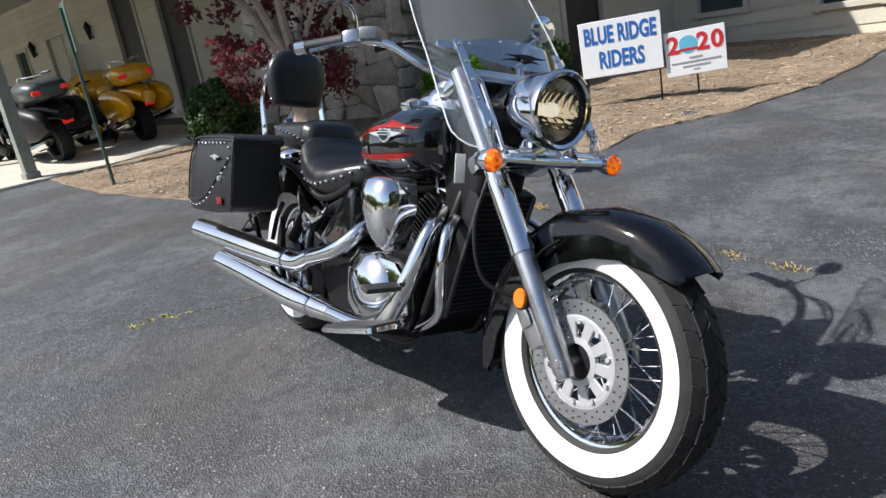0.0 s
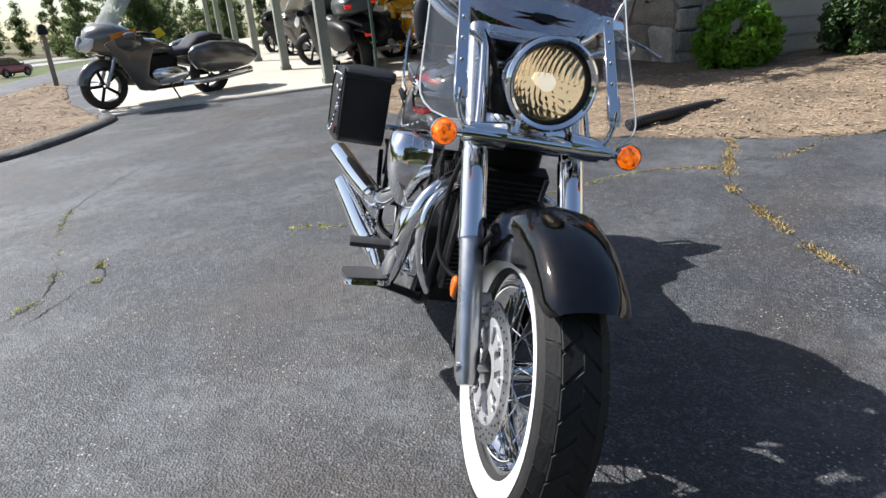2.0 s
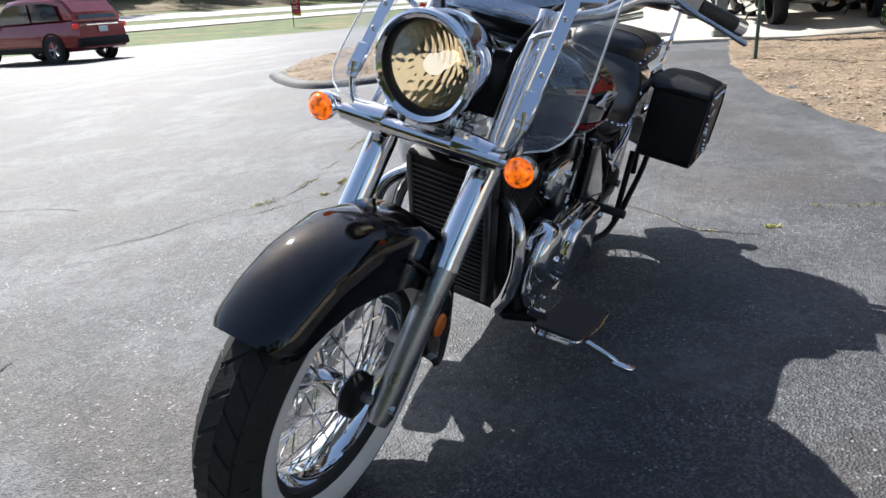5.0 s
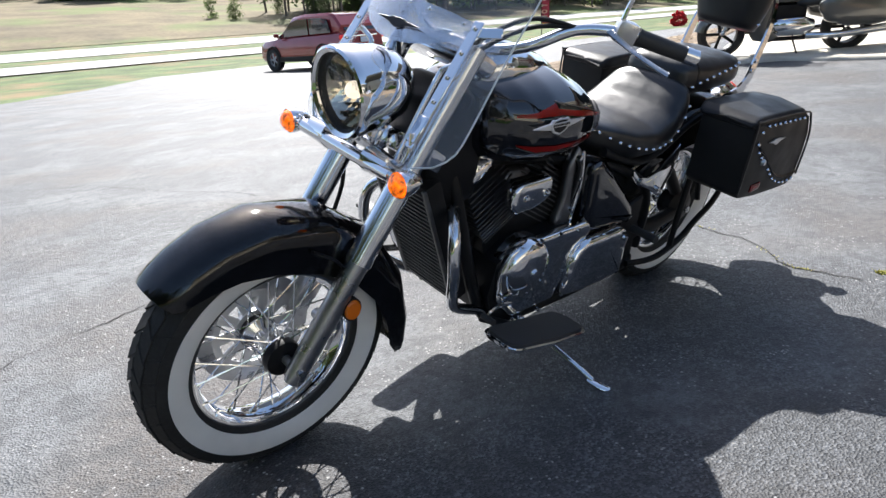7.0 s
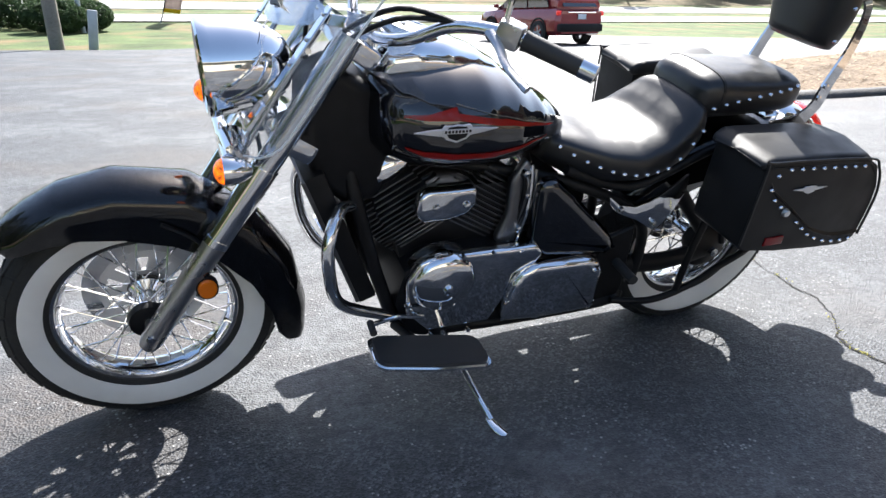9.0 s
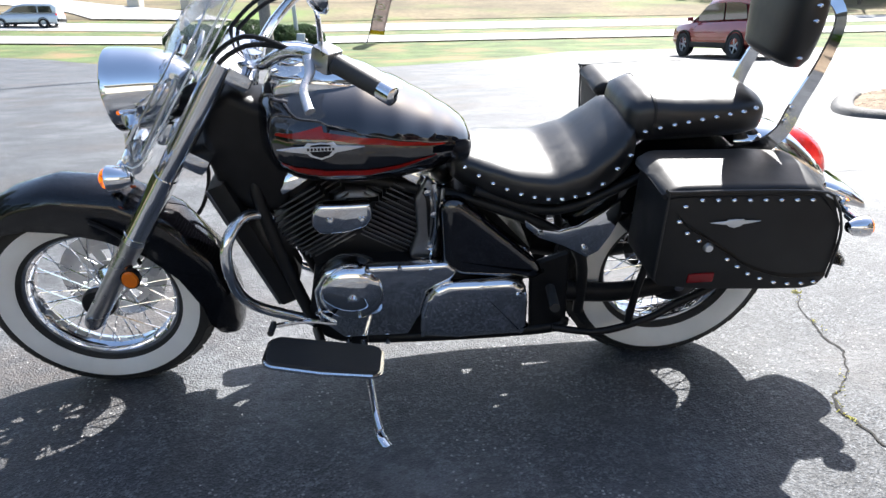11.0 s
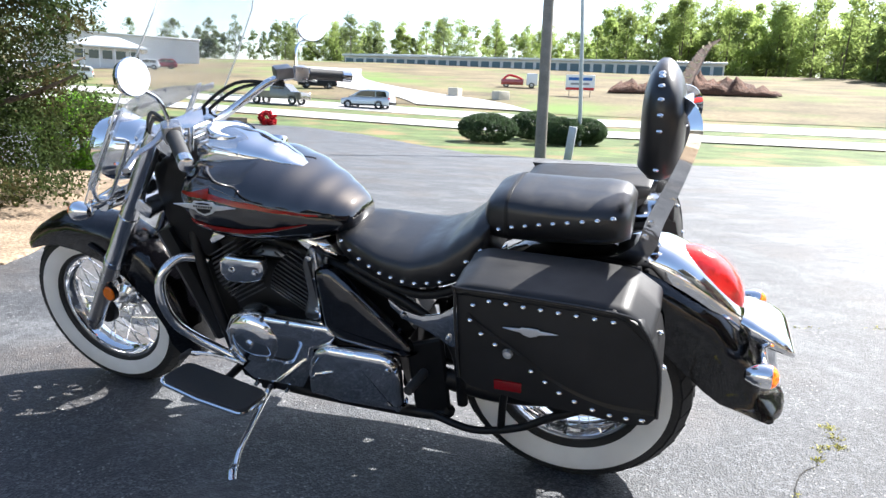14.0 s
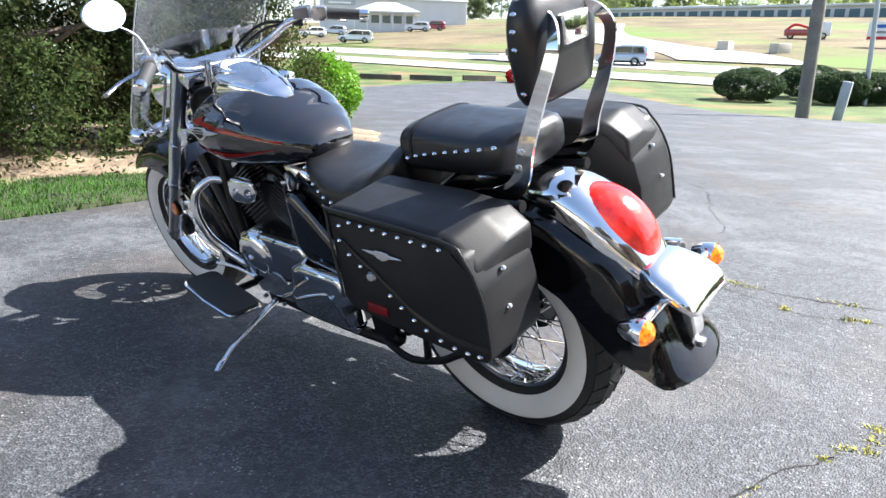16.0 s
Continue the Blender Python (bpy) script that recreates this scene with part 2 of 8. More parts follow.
M["lawn"] = mat("lawn blades", (0.060, 0.150, 0.022), 0.6, vary=0.55, scale=4, grain=0.4, grain_scale=30)
leafy(M["lawn"], 0.4)
M["leaf_dark"] = mat("evergreen leaves", (0.04, 0.085, 0.018), 0.6, vary=0.5, scale=6)
M["leaf_box"] = mat("clipped boxwood leaves", (0.05, 0.085, 0.035), 0.65, vary=0.4, scale=5)
M["leaf_maroon"] = mat("maroon maple leaves", (0.115, 0.020, 0.026), 0.55, vary=0.5, scale=7)
M["leaf_juniper"] = mat("juniper sprays", (0.046, 0.070, 0.022), 0.85, spec=0.15, vary=0.6, scale=3.5, grain=0.3, grain_scale=20, dirt=(0.10, 0.060, 0.030), dirt_amount=0.7, dirt_scale=1.1)
for k in ("leaf", "leaf_far", "leaf_far_dark", "leaf_bright", "leaf_box", "leaf_maroon"):
    leafy(M[k], 0.72 if "far" in k else 0.4)
leafy(M["leaf_juniper"], 0.45)
M["pole_wood"] = mat("grey weathered pole", (0.21, 0.19, 0.16), 0.85, vary=0.2, scale=2, grain=0.25, grain_scale=40, bump=0.4, bump_scale=40)
M["grey_metal"] = mat("galvanised grey", (0.42, 0.44, 0.45), 0.5, metal=0.5, vary=0.1, scale=4)
M["timber"] = mat("old landscape timber", (0.10, 0.085, 0.07), 0.9, vary=0.3, scale=2, grain=0.3, grain_scale=30, bump=0.5, bump_scale=20)
M["metal_roof"] = mat("pale sheet roof", (0.55, 0.57, 0.58), 0.45, metal=0.3, vary=0.08, scale=0.3)
M["wall_pale"] = mat("pale sheet wall", (0.62, 0.63, 0.64), 0.6, vary=0.06, scale=0.3)
M["shutter"] = mat("blue grey roller shutter", (0.10, 0.16, 0.19), 0.5, vary=0.1, scale=0.6)
M["flag"] = mat("grey brown banner cloth", (0.27, 0.22, 0.20), 0.8, vary=0.2, scale=3)
leafy(M["flag"], 0.5)
M["flag_maroon"] = mat("maroon banner cloth", (0.17, 0.03, 0.045), 0.8, vary=0.2, scale=3)
M["flag_text"] = mat("cream banner print", (0.75, 0.68, 0.55), 0.8, vary=0.1, scale=3)
M["car_red"] = mat("dark red car paint", (0.27, 0.028, 0.034), 0.22, metal=0.3, coat=1.0, vary=0.1, scale=2)
M["car_white"] = mat("white car paint", (0.72, 0.73, 0.74), 0.25, coat=0.8, vary=0.04, scale=2)
M["car_silver"] = mat("silver car paint", (0.50, 0.53, 0.57), 0.3, metal=0.5, coat=0.8)
M["car_glass"] = mat("car glass", (0.015, 0.018, 0.022), 0.05, spec=0.8, coat=0.6)
M["yellow"] = mat("yellow touring paint", (0.72, 0.34, 0.006), 0.2, coat=1.0, vary=0.05, scale=4)
M["grey_paint"] = mat("grey metallic paint", (0.115, 0.11, 0.10), 0.25, metal=0.4, coat=1.0, vary=0.06, scale=4)
M["orange"] = mat("orange lettering", (0.75, 0.23, 0.01), 0.4)
M["yellow_tag"] = mat("yellow card", (0.75, 0.55, 0.02), 0.6)
M["pipe_black"] = mat("black corrugated pipe", (0.02, 0.02, 0.021), 0.5, vary=0.2, scale=8)
# the pale blue puts reflected sky and haze into the clear plastic's colour
M["screen"] = mat("clear screen plastic with painted haze", (0.30, 0.33, 0.37), 0.02, alpha=0.16, spec=0.8, coat=0.0)
M["screen_edge"] = mat("bright plastic edge", (0.8, 0.82, 0.83), 0.2, alpha=0.75)


# ---- building blocks ----
def finish(name, bm, material, parent=None, label="", sharp=38.0, smooth=True, at=None):
    """Links a bmesh as one mesh object."""
    bmesh.ops.recalc_face_normals(bm, faces=bm.faces[:])
    me = bpy.data.meshes.new(name)
    bm.to_mesh(me)
    bm.free()
    return place(name, me, material, parent, label, sharp, smooth, at)


def place(name, me, material, parent=None, label="", sharp=38.0, smooth=True, at=None):
    if material and not me.materials:
        me.materials.append(M[material] if isinstance(material, str) else material)
        if smooth:
            me.polygons.foreach_set("use_smooth", [True] * len(me.polygons))
            me.set_sharp_from_angle(angle=radians(sharp))
    ob = new(name, me)
    if at is not None:
        ob.matrix_basis = at
    if parent:
        ob.parent = parent
    if label:
        ob["label"] = label
    return ob


def part(name, bm, material, parent, label="", at=None, sharp=38.0, smooth=True):
    return finish(name, bm, material, parent, label, sharp, smooth, at)


def empty(name, m=None):
    ob = new(name)
    ob.empty_display_size = 0.2
    if m is not None:
        ob.matrix_basis = m
    return ob


def join(bm, other, m=None):
    """Adds the bmesh other to bm."""
    if m is not None:
        other.transform(m)
    me = bpy.data.meshes.new("tmp")
    other.to_mesh(me)
    other.free()
    bm.from_mesh(me)
    bpy.data.meshes.remove(me)
    return bm


def box(sx, sy, sz, at=(0, 0, 0), bevel=0.0, m=None, segs=2):
    bm = bmesh.new()
    bmesh.ops.create_cube(bm, size=1.0)
    bm.transform(Matrix.Diagonal((sx, sy, sz, 1)))
    if bevel:
        bmesh.ops.bevel(bm, geom=bm.edges[:], offset=bevel, segments=segs, profile=0.6, affect="EDGES")
    bm.transform(Matrix.Translation(at) if m is None else Matrix.Translation(at) @ m)
    return bm


def loft(rings, closed=True, caps=True):
    """A skin over rings of equally many points."""
    bm = bmesh.new()
    rows = [[bm.verts.new(p) for p in r] for r in rings]
    n = len(rows[0])
    for a, b in zip(rows, rows[1:]):
        for i in range(n if closed else n - 1):
            j = (i + 1) % n
            bm.faces.new((a[i], a[j], b[j], b[i]))
    if caps and closed:
        bm.faces.new(rows[0][::-1])
        bm.faces.new(rows[-1])
    return bm


def lathe(profile, segs=32, axis="y", at=(0, 0, 0)):
    """Turns (radius, height) pairs round an axis."""
    rings = []
    for r, h in profile:
        ring = []
        for k in range(segs):
            a = 2 * math.pi * k / segs
            c, s = r * math.cos(a), r * math.sin(a)
            p = {"y": (c, h, s), "z": (c, s, h), "x": (h, c, s)}[axis]
            ring.append(Vector(p) + Vector(at))
        rings.append(ring)
    return loft(rings, True, False)


def curve_points(pts, steps=6):
    """A smooth line through points."""
    p = [Vector(q) for q in pts]
    out = []
    for i in range(len(p) - 1):
        a, b, c, d = p[max(i - 1, 0)], p[i], p[i + 1], p[min(i + 2, len(p) - 1)]
        for k in range(steps):
            t = k / steps
            out.append(0.5 * (2 * b + (c - a) * t + (2 * a - 5 * b + 4 * c - d) * t * t + (3 * b - a - 3 * c + d) * t ** 3))
    out.append(p[-1])
    return out


def tube(pts, r, segs=12, steps=6, flat=None, smooth=True):
    """A round bar along points; r may be one radius or one for each point; flat squeezes it along one axis."""
    line = curve_points(pts, steps) if smooth and len(pts) > 2 else [Vector(p) for p in pts]
    if isinstance(r, (list, tuple)):
        m = len(line) - 1
        rr = []
        for i in range(len(line)):
            f = i / m * (len(r) - 1)
            k = min(int(f), len(r) - 2)
            rr.append(r[k] + (r[k + 1] - r[k]) * (f - k))
    else:
        rr = [r] * len(line)
    rings, side = [], None
    for i, p in enumerate(line):
        d = (line[min(i + 1, len(line) - 1)] - line[max(i - 1, 0)]).normalized()
        if side is None:
            side = d.cross(Vector((0, 0, 1)) if abs(d.z) < 0.9 else Vector((0, 1, 0))).normalized()
        side = (side - d * side.dot(d)).normalized()
        up = d.cross(side)
        f = flat or 1.0
        rings.append([p + rr[i] * (math.cos(a) * side + f * math.sin(a) * up) for a in (2 * math.pi * k / segs for k in range(segs))])
    return loft(rings)


def slab(outline, depth, bevel=0.0, segs=2):
    """A plate: an outline in x, z, from y = 0 to y = depth."""
    bm = bmesh.new()
    f = bm.faces.new([bm.verts.new((x, 0, z)) for x, z in outline])
    r = bmesh.ops.extrude_face_region(bm, geom=[f])
    bmesh.ops.translate(bm, verts=[v for v in r["geom"] if isinstance(v, bmesh.types.BMVert)], vec=(0, depth, 0))
    if bevel:
        bmesh.ops.bevel(bm, geom=[e for e in bm.edges], offset=bevel, segments=segs, profile=0.6, affect="EDGES")
    return bm


def oval(x, zc, hw, up, down, e=2.4, n=28, yc=0.0):
    """A rounded section across the machine at x."""
    ring = []
    for k in range(n):
        a = 2 * math.pi * k / n
        c, s = math.cos(a), math.sin(a)
        y = hw * math.copysign(abs(c) ** (2 / e), c)
        z = math.copysign(abs(s) ** (2 / e), s) * (up if s > 0 else down)
        ring.append(Vector((x, yc + y, zc + z)))
    return ring


def lerp_rows(rows, x):
    """Rows of (x, values...) in falling x; the values at x."""
    rows = sorted(rows)
    if x <= rows[0][0]:
        return rows[0][1:]
    for a, b in zip(rows, rows[1:]):
        if x <= b[0]:
            f = (x - a[0]) / (b[0] - a[0])
            f = f * f * (3 - 2 * f) * 0.35 + f * 0.65
            return tuple(p + (q - p) * f for p, q in zip(a[1:], b[1:]))
    return rows[-1][1:]


def lettering(text, size, depth=0.0008, bold=0.0):
    """Flat letters as a mesh, centred, in x and y."""
    cu = bpy.data.curves.new("letters", "FONT")
    cu.body, cu.size, cu.align_x, cu.align_y, cu.extrude = text, size, "CENTER", "CENTER", depth
    cu.resolution_u, cu.offset = 3, bold
    ob = new("letters", cu)
    bpy.context.view_layer.update()
    me = bpy.data.meshes.new_from_object(ob.evaluated_get(bpy.context.evaluated_depsgraph_get()))
    bpy.data.objects.remove(ob)
    return me


for k in ("flag", "flag_maroon", "flag_text"):
    leafy(M[k], 0.5)


# ---- ground ----
PROFILE = ((0, 0), (4, 0), (22, -0.28), (30, -0.2), (38, 0.1), (46, 0.31), (53, 0.58), (61, 1.1), (80, 3.2), (168, 12.3), (260, 18), (700, 30))


def smooth_step(a, b, v):
    f = min(1.0, max(0.0, (v - a) / (b - a)))
    return f * f * (3 - 2 * f)


def H(x, y):
    """The height of the ground: flat by the machine, falling to the road, rising to the porch and to the far field."""
    d, z = -y, 0.0
    for (a, p), (b, q) in zip(PROFILE, PROFILE[1:]):
        if a <= d <= b:
            z = p + (q - p) * (d - a) / (b - a)
    if d > 700:
        z = 30.0
    return (z + smooth_step(-16, -6, y) * 0.035 * max(0, min(-x - 1, 30)) + 0.04 * max(0, min(y - 1, 12))
            + 0.025 * max(0, min(x - 5, 60)) * smooth_step(15, 40, d))


def swing(degrees):
    """Turns a place about the machine."""
    c, q = math.cos(radians(degrees)), math.sin(radians(degrees))
    return lambda x, y: (c * x - q * y, q * x + c * y)


WEST, SOUTH = -1.9, 1.25
west, south = swing(WEST), swing(SOUTH)  # the building's side and the road's side


def sheet(xs, ys, lift, keep=None):
    """A sheet that lies on the ground over the lines xs and ys."""
    bm = bmesh.new()
    vs = {}

    def v(i, j):
        if (i, j) not in vs:
            vs[i, j] = bm.verts.new((xs[i], ys[j], H(xs[i], ys[j]) + (lift(xs[i], ys[j]) if callable(lift) else lift)))
        return vs[i, j]

    for i in range(len(xs) - 1):
        for j in range(len(ys) - 1):
            if keep is None or keep((xs[i] + xs[i + 1]) / 2, (ys[j] + ys[j + 1]) / 2):
                bm.faces.new((v(i, j), v(i + 1, j), v(i + 1, j + 1), v(i, j + 1)))
    return bm


def inside(poly):
    def test(x, y):
        c = False
        for (x0, y0), (x1, y1) in zip(poly, poly[1:] + poly[:1]):
            if (y0 > y) != (y1 > y) and x < (x1 - x0) * (y - y0) / (y1 - y0) + x0:
                c = not c
        return c
    return test


def to_edge(poly, x, y):
    best = 1e9
    for (x0, y0), (x1, y1) in zip(poly, poly[1:] + poly[:1]):
        ex, ey = x1 - x0, y1 - y0
        f = max(0, min(1, ((x - x0) * ex + (y - y0) * ey) / (ex * ex + ey * ey + 1e-9)))
        best = min(best, math.hypot(x - x0 - f * ex, y - y0 - f * ey))
    return best


def poly_sheet(poly, cell, lift, rough=0.0, skirt=0.0):
    """A sheet that lies on the ground within an outline, its edge a little uneven."""
    bm = bmesh.new()
    line = []
    for (x0, y0), (x1, y1) in zip(poly, poly[1:] + poly[:1]):
        n = max(1, int(math.hypot(x1 - x0, y1 - y0) / (0.12 if rough else 4.0)))
        for k in range(n):
            x, y = x0 + (x1 - x0) * k / n, y0 + (y1 - y0) * k / n
            line.append((x + rough * (noise.noise((x * 2.3, y * 2.3, 4)) + 0.5 * noise.noise((x * 9, y * 9, 6))), y + rough * (noise.noise((x * 2.3, y * 2.3, 8)) + 0.5 * noise.noise((x * 9, y * 9, 11)))))
    bm.faces.new([bm.verts.new((x, y, 0)) for x, y in line])
    for axis in (0, 1):
        v, hi = min(p[axis] for p in line) + cell, max(p[axis] for p in line)
        while v < hi:
            n = Vector((1, 0, 0)) if axis == 0 else Vector((0, 1, 0))
            bmesh.ops.bisect_plane(bm, geom=bm.verts[:] + bm.edges[:] + bm.faces[:], plane_co=n * v, plane_no=n)
            v += cell
    for v in bm.verts:
        x, y = v.co.x, v.co.y
        v.co.z = H(x, y) + (lift(x, y) if callable(lift) else lift)
    if skirt:
        r = bmesh.ops.extrude_edge_only(bm, edges=[e for e in bm.edges if e.is_boundary])
        bmesh.ops.translate(bm, verts=[v for v in r["geom"] if isinstance(v, bmesh.types.BMVert)], vec=(0, 0, -skirt))
    return bm


def spaced(lo, hi, fine, near=0.0):
    """Lines that grow apart away from the middle."""
    out = [near]
    for way, end in ((1, hi), (-1, lo)):
        p, step = near, fine
        while way * (end - p) > 0:
            p += way * step
            step *= 1.09
            out.append(p)
    return sorted(set(out))


bm = sheet(spaced(-900, 900, 1.5), spaced(-900, 400, 1.5, -20), lambda x, y: -0.06 if -34 < y else -0.02)
ground = tagged(finish("ground", bm, "grass_soil", smooth=True, sharp=180), "mown grass verge and ground with dry patches", "ground", kind="structure")
bm = sheet(spaced(-600, 600, 5), [-64 - 4 * k for k in range(60)], 0.03)
tagged(finish("ground_field", bm, "field", sharp=180), "dry brown field with green patches beyond the road", "field", kind="structure")

LOT = [south(*p) for p in [(-60, -18), (-30, -20), (-22, -24.3), (-15, -27.3), (-9.6, -27.4), (-5.8, -23.6), (-2.4, -21.4), (0, -19.9), (2.4, -20.4), (4.8, -21.2), (7.5, -24), (10, -26.8), (12.6, -29.6),
       (16.5, -31.6), (20.3, -31.6), (21.6, -26), (22.2, -22.4), (60, -20), (60, 30), (-60, 30)]]
bm = poly_sheet(LOT, 1.0, 0.0)
tagged(finish("pavement", bm, "asphalt", sharp=180), "worn grey asphalt parking lot with pale specks and stains", "parking lot", kind="structure")
road_xs = spaced(-500, 400, 2.0)
for y0, y1, n in ((-46.0, -37.6, "road"), (-61.0, -53.0, "road")):
    bm = sheet(road_xs, [y0 + (y1 - y0) * k / 5 for k in range(6)], 0.05)
    tagged(finish(n, bm, "road", sharp=180), "pale sunlit carriageway of the divided road", "road", kind="structure")
# side road that climbs away across the field
bm = bmesh.new()
track = [(16, -64), (22, -72), (33, -80), (47, -96), (60, -125)]
rows = []
for k, p in enumerate(curve_points([(x, y, 0) for x, y in track], 8)):
    rows.append([Vector((p.x + o, p.y, H(p.x + o, p.y) + 0.12)) for o in (-6, -2, 2, 6)])
join(bm, loft(rows, closed=False))
tagged(finish("road", bm, "road", sharp=180), "pale side road climbing across the field", "road", kind="structure")


# ---- planting beds ----
BED = [west(*p) for p in [(-7.9, -0.12), (-5.5, 0.12), (-4.05, 0.5), (-3.0, 0.95), (-2.27, 1.32), (-1.85, 1.95), (-1.35, 2.35), (-0.9, 3.1), (-1.0, 3.7), (-0.6, 4.45), (-0.36, 5.5), (-0.5, 7.0), (-0.65, 7.9),
       (0.6, 9.3), (-4.5, 9.3), (-4.5, 5.0), (-5.6, 4.4), (-8.1, 3.5)]]
ISLAND = [west(*p) for p in [(-3.88, -4.2), (-4.22, -3.69), (-5.0, -3.35), (-6.3, -3.15), (-6.75, -3.3), (-9.5, -4.6), (-13.7, -6.0), (-15.2, -6.9), (-9.5, -6.9), (-6.5, -6.4), (-4.9, -5.6), (-4.35, -5.0)]]
EAST_BED = [(3.57, -1.2), (3.9, -1.85), (4.4, -2.9), (4.75, -3.8), (4.95, -4.6), (5.9, -5.7), (8.0, -6.4), (12, -6.0), (12, 6), (4.2, 6), (4.6, 0.3), (4.5, -1.2)]
LAWN = [(3.55, -1.1), (4.5, -1.45), (4.95, -0.3), (4.9, 6), (3.7, 6), (3.6, 0.3)]
rng = random.Random(4)


def bed(name, poly, cell, top, label):
    test = inside(poly)

    def lift(x, y):
        e = to_edge(poly, x, y) if test(x, y) else 0.0
        return 0.012 + top * smooth_step(0, 1.6, e) + 0.022 * noise.noise((x * 4, y * 4, 0)) * smooth_step(0, 0.3, e) + 0.012 * noise.noise((x * 17, y * 17, 3))
    ob = finish(name, poly_sheet(poly, cell, lift, 0.05, 0.02), "mulch_soil", sharp=180)
    return tagged(ob, label, "mulch bed", kind="structure"), lift, test


def chips(name, poly, lift, test, count, size, label):
    """Loose shreds of bark, too many to count."""
    verts, faces = [], []
    x0, x1 = min(p[0] for p in poly), max(p[0] for p in poly)
    y0, y1 = min(p[1] for p in poly), max(p[1] for p in poly)
    made = 0
    while made < count:
        x, y = rng.uniform(x0, x1), rng.uniform(y0, y1)
        if not test(x, y):
            continue
        made += 1
        a, l, w = rng.uniform(0, 6.3), size * rng.uniform(0.5, 1.7), size * rng.uniform(0.15, 0.4)
        c, s, z, t = math.cos(a), math.sin(a), H(x, y) + lift(x, y) + rng.uniform(0.0, 0.012), rng.uniform(-0.35, 0.35)
        k = len(verts)
        for u, v, h in ((-l, -w, 0), (l, -w * 0.6, t * l), (l, w * 0.7, t * l + 0.4 * w), (-l, w, 0.5 * w)):
            verts.append((x + c * u - s * v, y + s * u + c * v, z + h + 0.004))
        faces.append((k, k + 1, k + 2, k + 3))
    me = bpy.data.meshes.new(name)
    me.from_pydata(verts, [], faces)
    tagged(place(name, me, "mulch_chip", smooth=False), label, "mulch", kind="stuff")


_, lift_bed, in_bed = bed("ground_mulch_bed", BED, 0.11, 0.05, "brown shredded bark mulch bed along the building")
_, lift_isl, in_isl = bed("ground_mulch_island", ISLAND, 0.11, 0.12, "brown mulch island behind a black kerb")
_, lift_east, in_east = bed("ground_mulch_east", EAST_BED, 0.14, 0.04, "brown mulch under the evergreen shrubs")
chips("bark_mulch", BED, lift_bed, in_bed, 9000, 0.022, "loose brown bark shreds on the bed")
chips("bark_mulch", ISLAND, lift_isl, in_isl, 2600, 0.026, "loose brown bark shreds on the island")
chips("bark_mulch", EAST_BED, lift_east, in_east, 4000, 0.025, "loose brown bark shreds under the shrubs")
bm = poly_sheet(LAWN, 0.2, lambda x, y: 0.02 + 0.015 * noise.noise((x * 3, y * 3, 1)), 0.07, 0.03)
tagged(finish("ground_lawn", bm, "lawn_soil", sharp=180), "small strip of green lawn", "lawn", kind="structure")


def blades(name, test, area, count, length, material, label, base=0.0, spread=0.4):
    verts, faces = [], []
    x0, x1, y0, y1 = area
    n = 0
    while n < count:
        x, y = rng.uniform(x0, x1), rng.uniform(y0, y1)
        if not test(x, y):
            n += 0.2
            continue
        n += 1
        a, l = rng.uniform(0, 6.3), length * rng.uniform(0.5, 1.3)
        c, s, w = math.cos(a), math.sin(a), 0.0035 + 0.05 * length * 0.5
        bx, by = rng.uniform(-spread, spread) * l, rng.uniform(-spread, spread) * l
        z = H(x, y) + base
        k = len(verts)
        verts += [(x - c * w, y - s * w, z), (x + c * w, y + s * w, z), (x + bx * 0.5 + c * w * 0.7, y + by * 0.5 + s * w * 0.7, z + l * 0.6), (x + bx, y + by, z + l)]
        faces += [(k, k + 1, k + 2), (k, k + 2, k + 3)]
    me = bpy.data.meshes.new(name)
    me.from_pydata(verts, [], faces)
    return tagged(place(name, me, material, smooth=False), label, "grass", kind="stuff")


blades("grass", inside(LAWN), (3.5, 5.0, -1.5, 3.0), 22000, 0.050, "lawn", "green lawn grass blades")

# kerb of the island
line = [(-4.9, -5.62), (-4.35, -5.02), (-3.9, -4.25), (-4.22, -3.68), (-5.0, -3.33), (-6.3, -3.12), (-6.8, -3.25)]
bm = bmesh.new()
pts = curve_points([(*west(x, y), 0) for x, y in line], 8)
rings = []
for i, p in enumerate(pts):
    d = (pts[min(i + 1, len(pts) - 1)] - pts[max(i - 1, 0)]).normalized()
    s = Vector((-d.y, d.x, 0))
    z = H(p.x, p.y)
    rings.append([Vector((p.x, p.y, z)) + s * a + Vector((0, 0, b + 0.012 * noise.noise((p.x * 3, p.y * 3, a * 9)))) for a, b in
                  ((-0.13, -0.03), (-0.10, 0.035), (-0.05, 0.065), (0.03, 0.07), (0.09, 0.045), (0.12, -0.03))])
join(bm, loft(rings))
tagged(finish("kerb", bm, "kerb"), "black rounded asphalt kerb round the mulch island", "kerb", kind="structure")

# porch slab
SLAB = [west(*p) for p in [(-6.75, -3.25), (-7.3, -2.4), (-7.3, -1.4), (-7.6, -0.2), (-8.0, 3.4), (-60, -9), (-60, -17), (-15.2, -6.2)]]
bm = poly_sheet(SLAB, 0.8, 0.035, 0.0, 0.06)
tagged(finish("pavement_porch", bm, "concrete", sharp=180), "sunlit pale concrete porch slab", "porch floor", kind="structure")

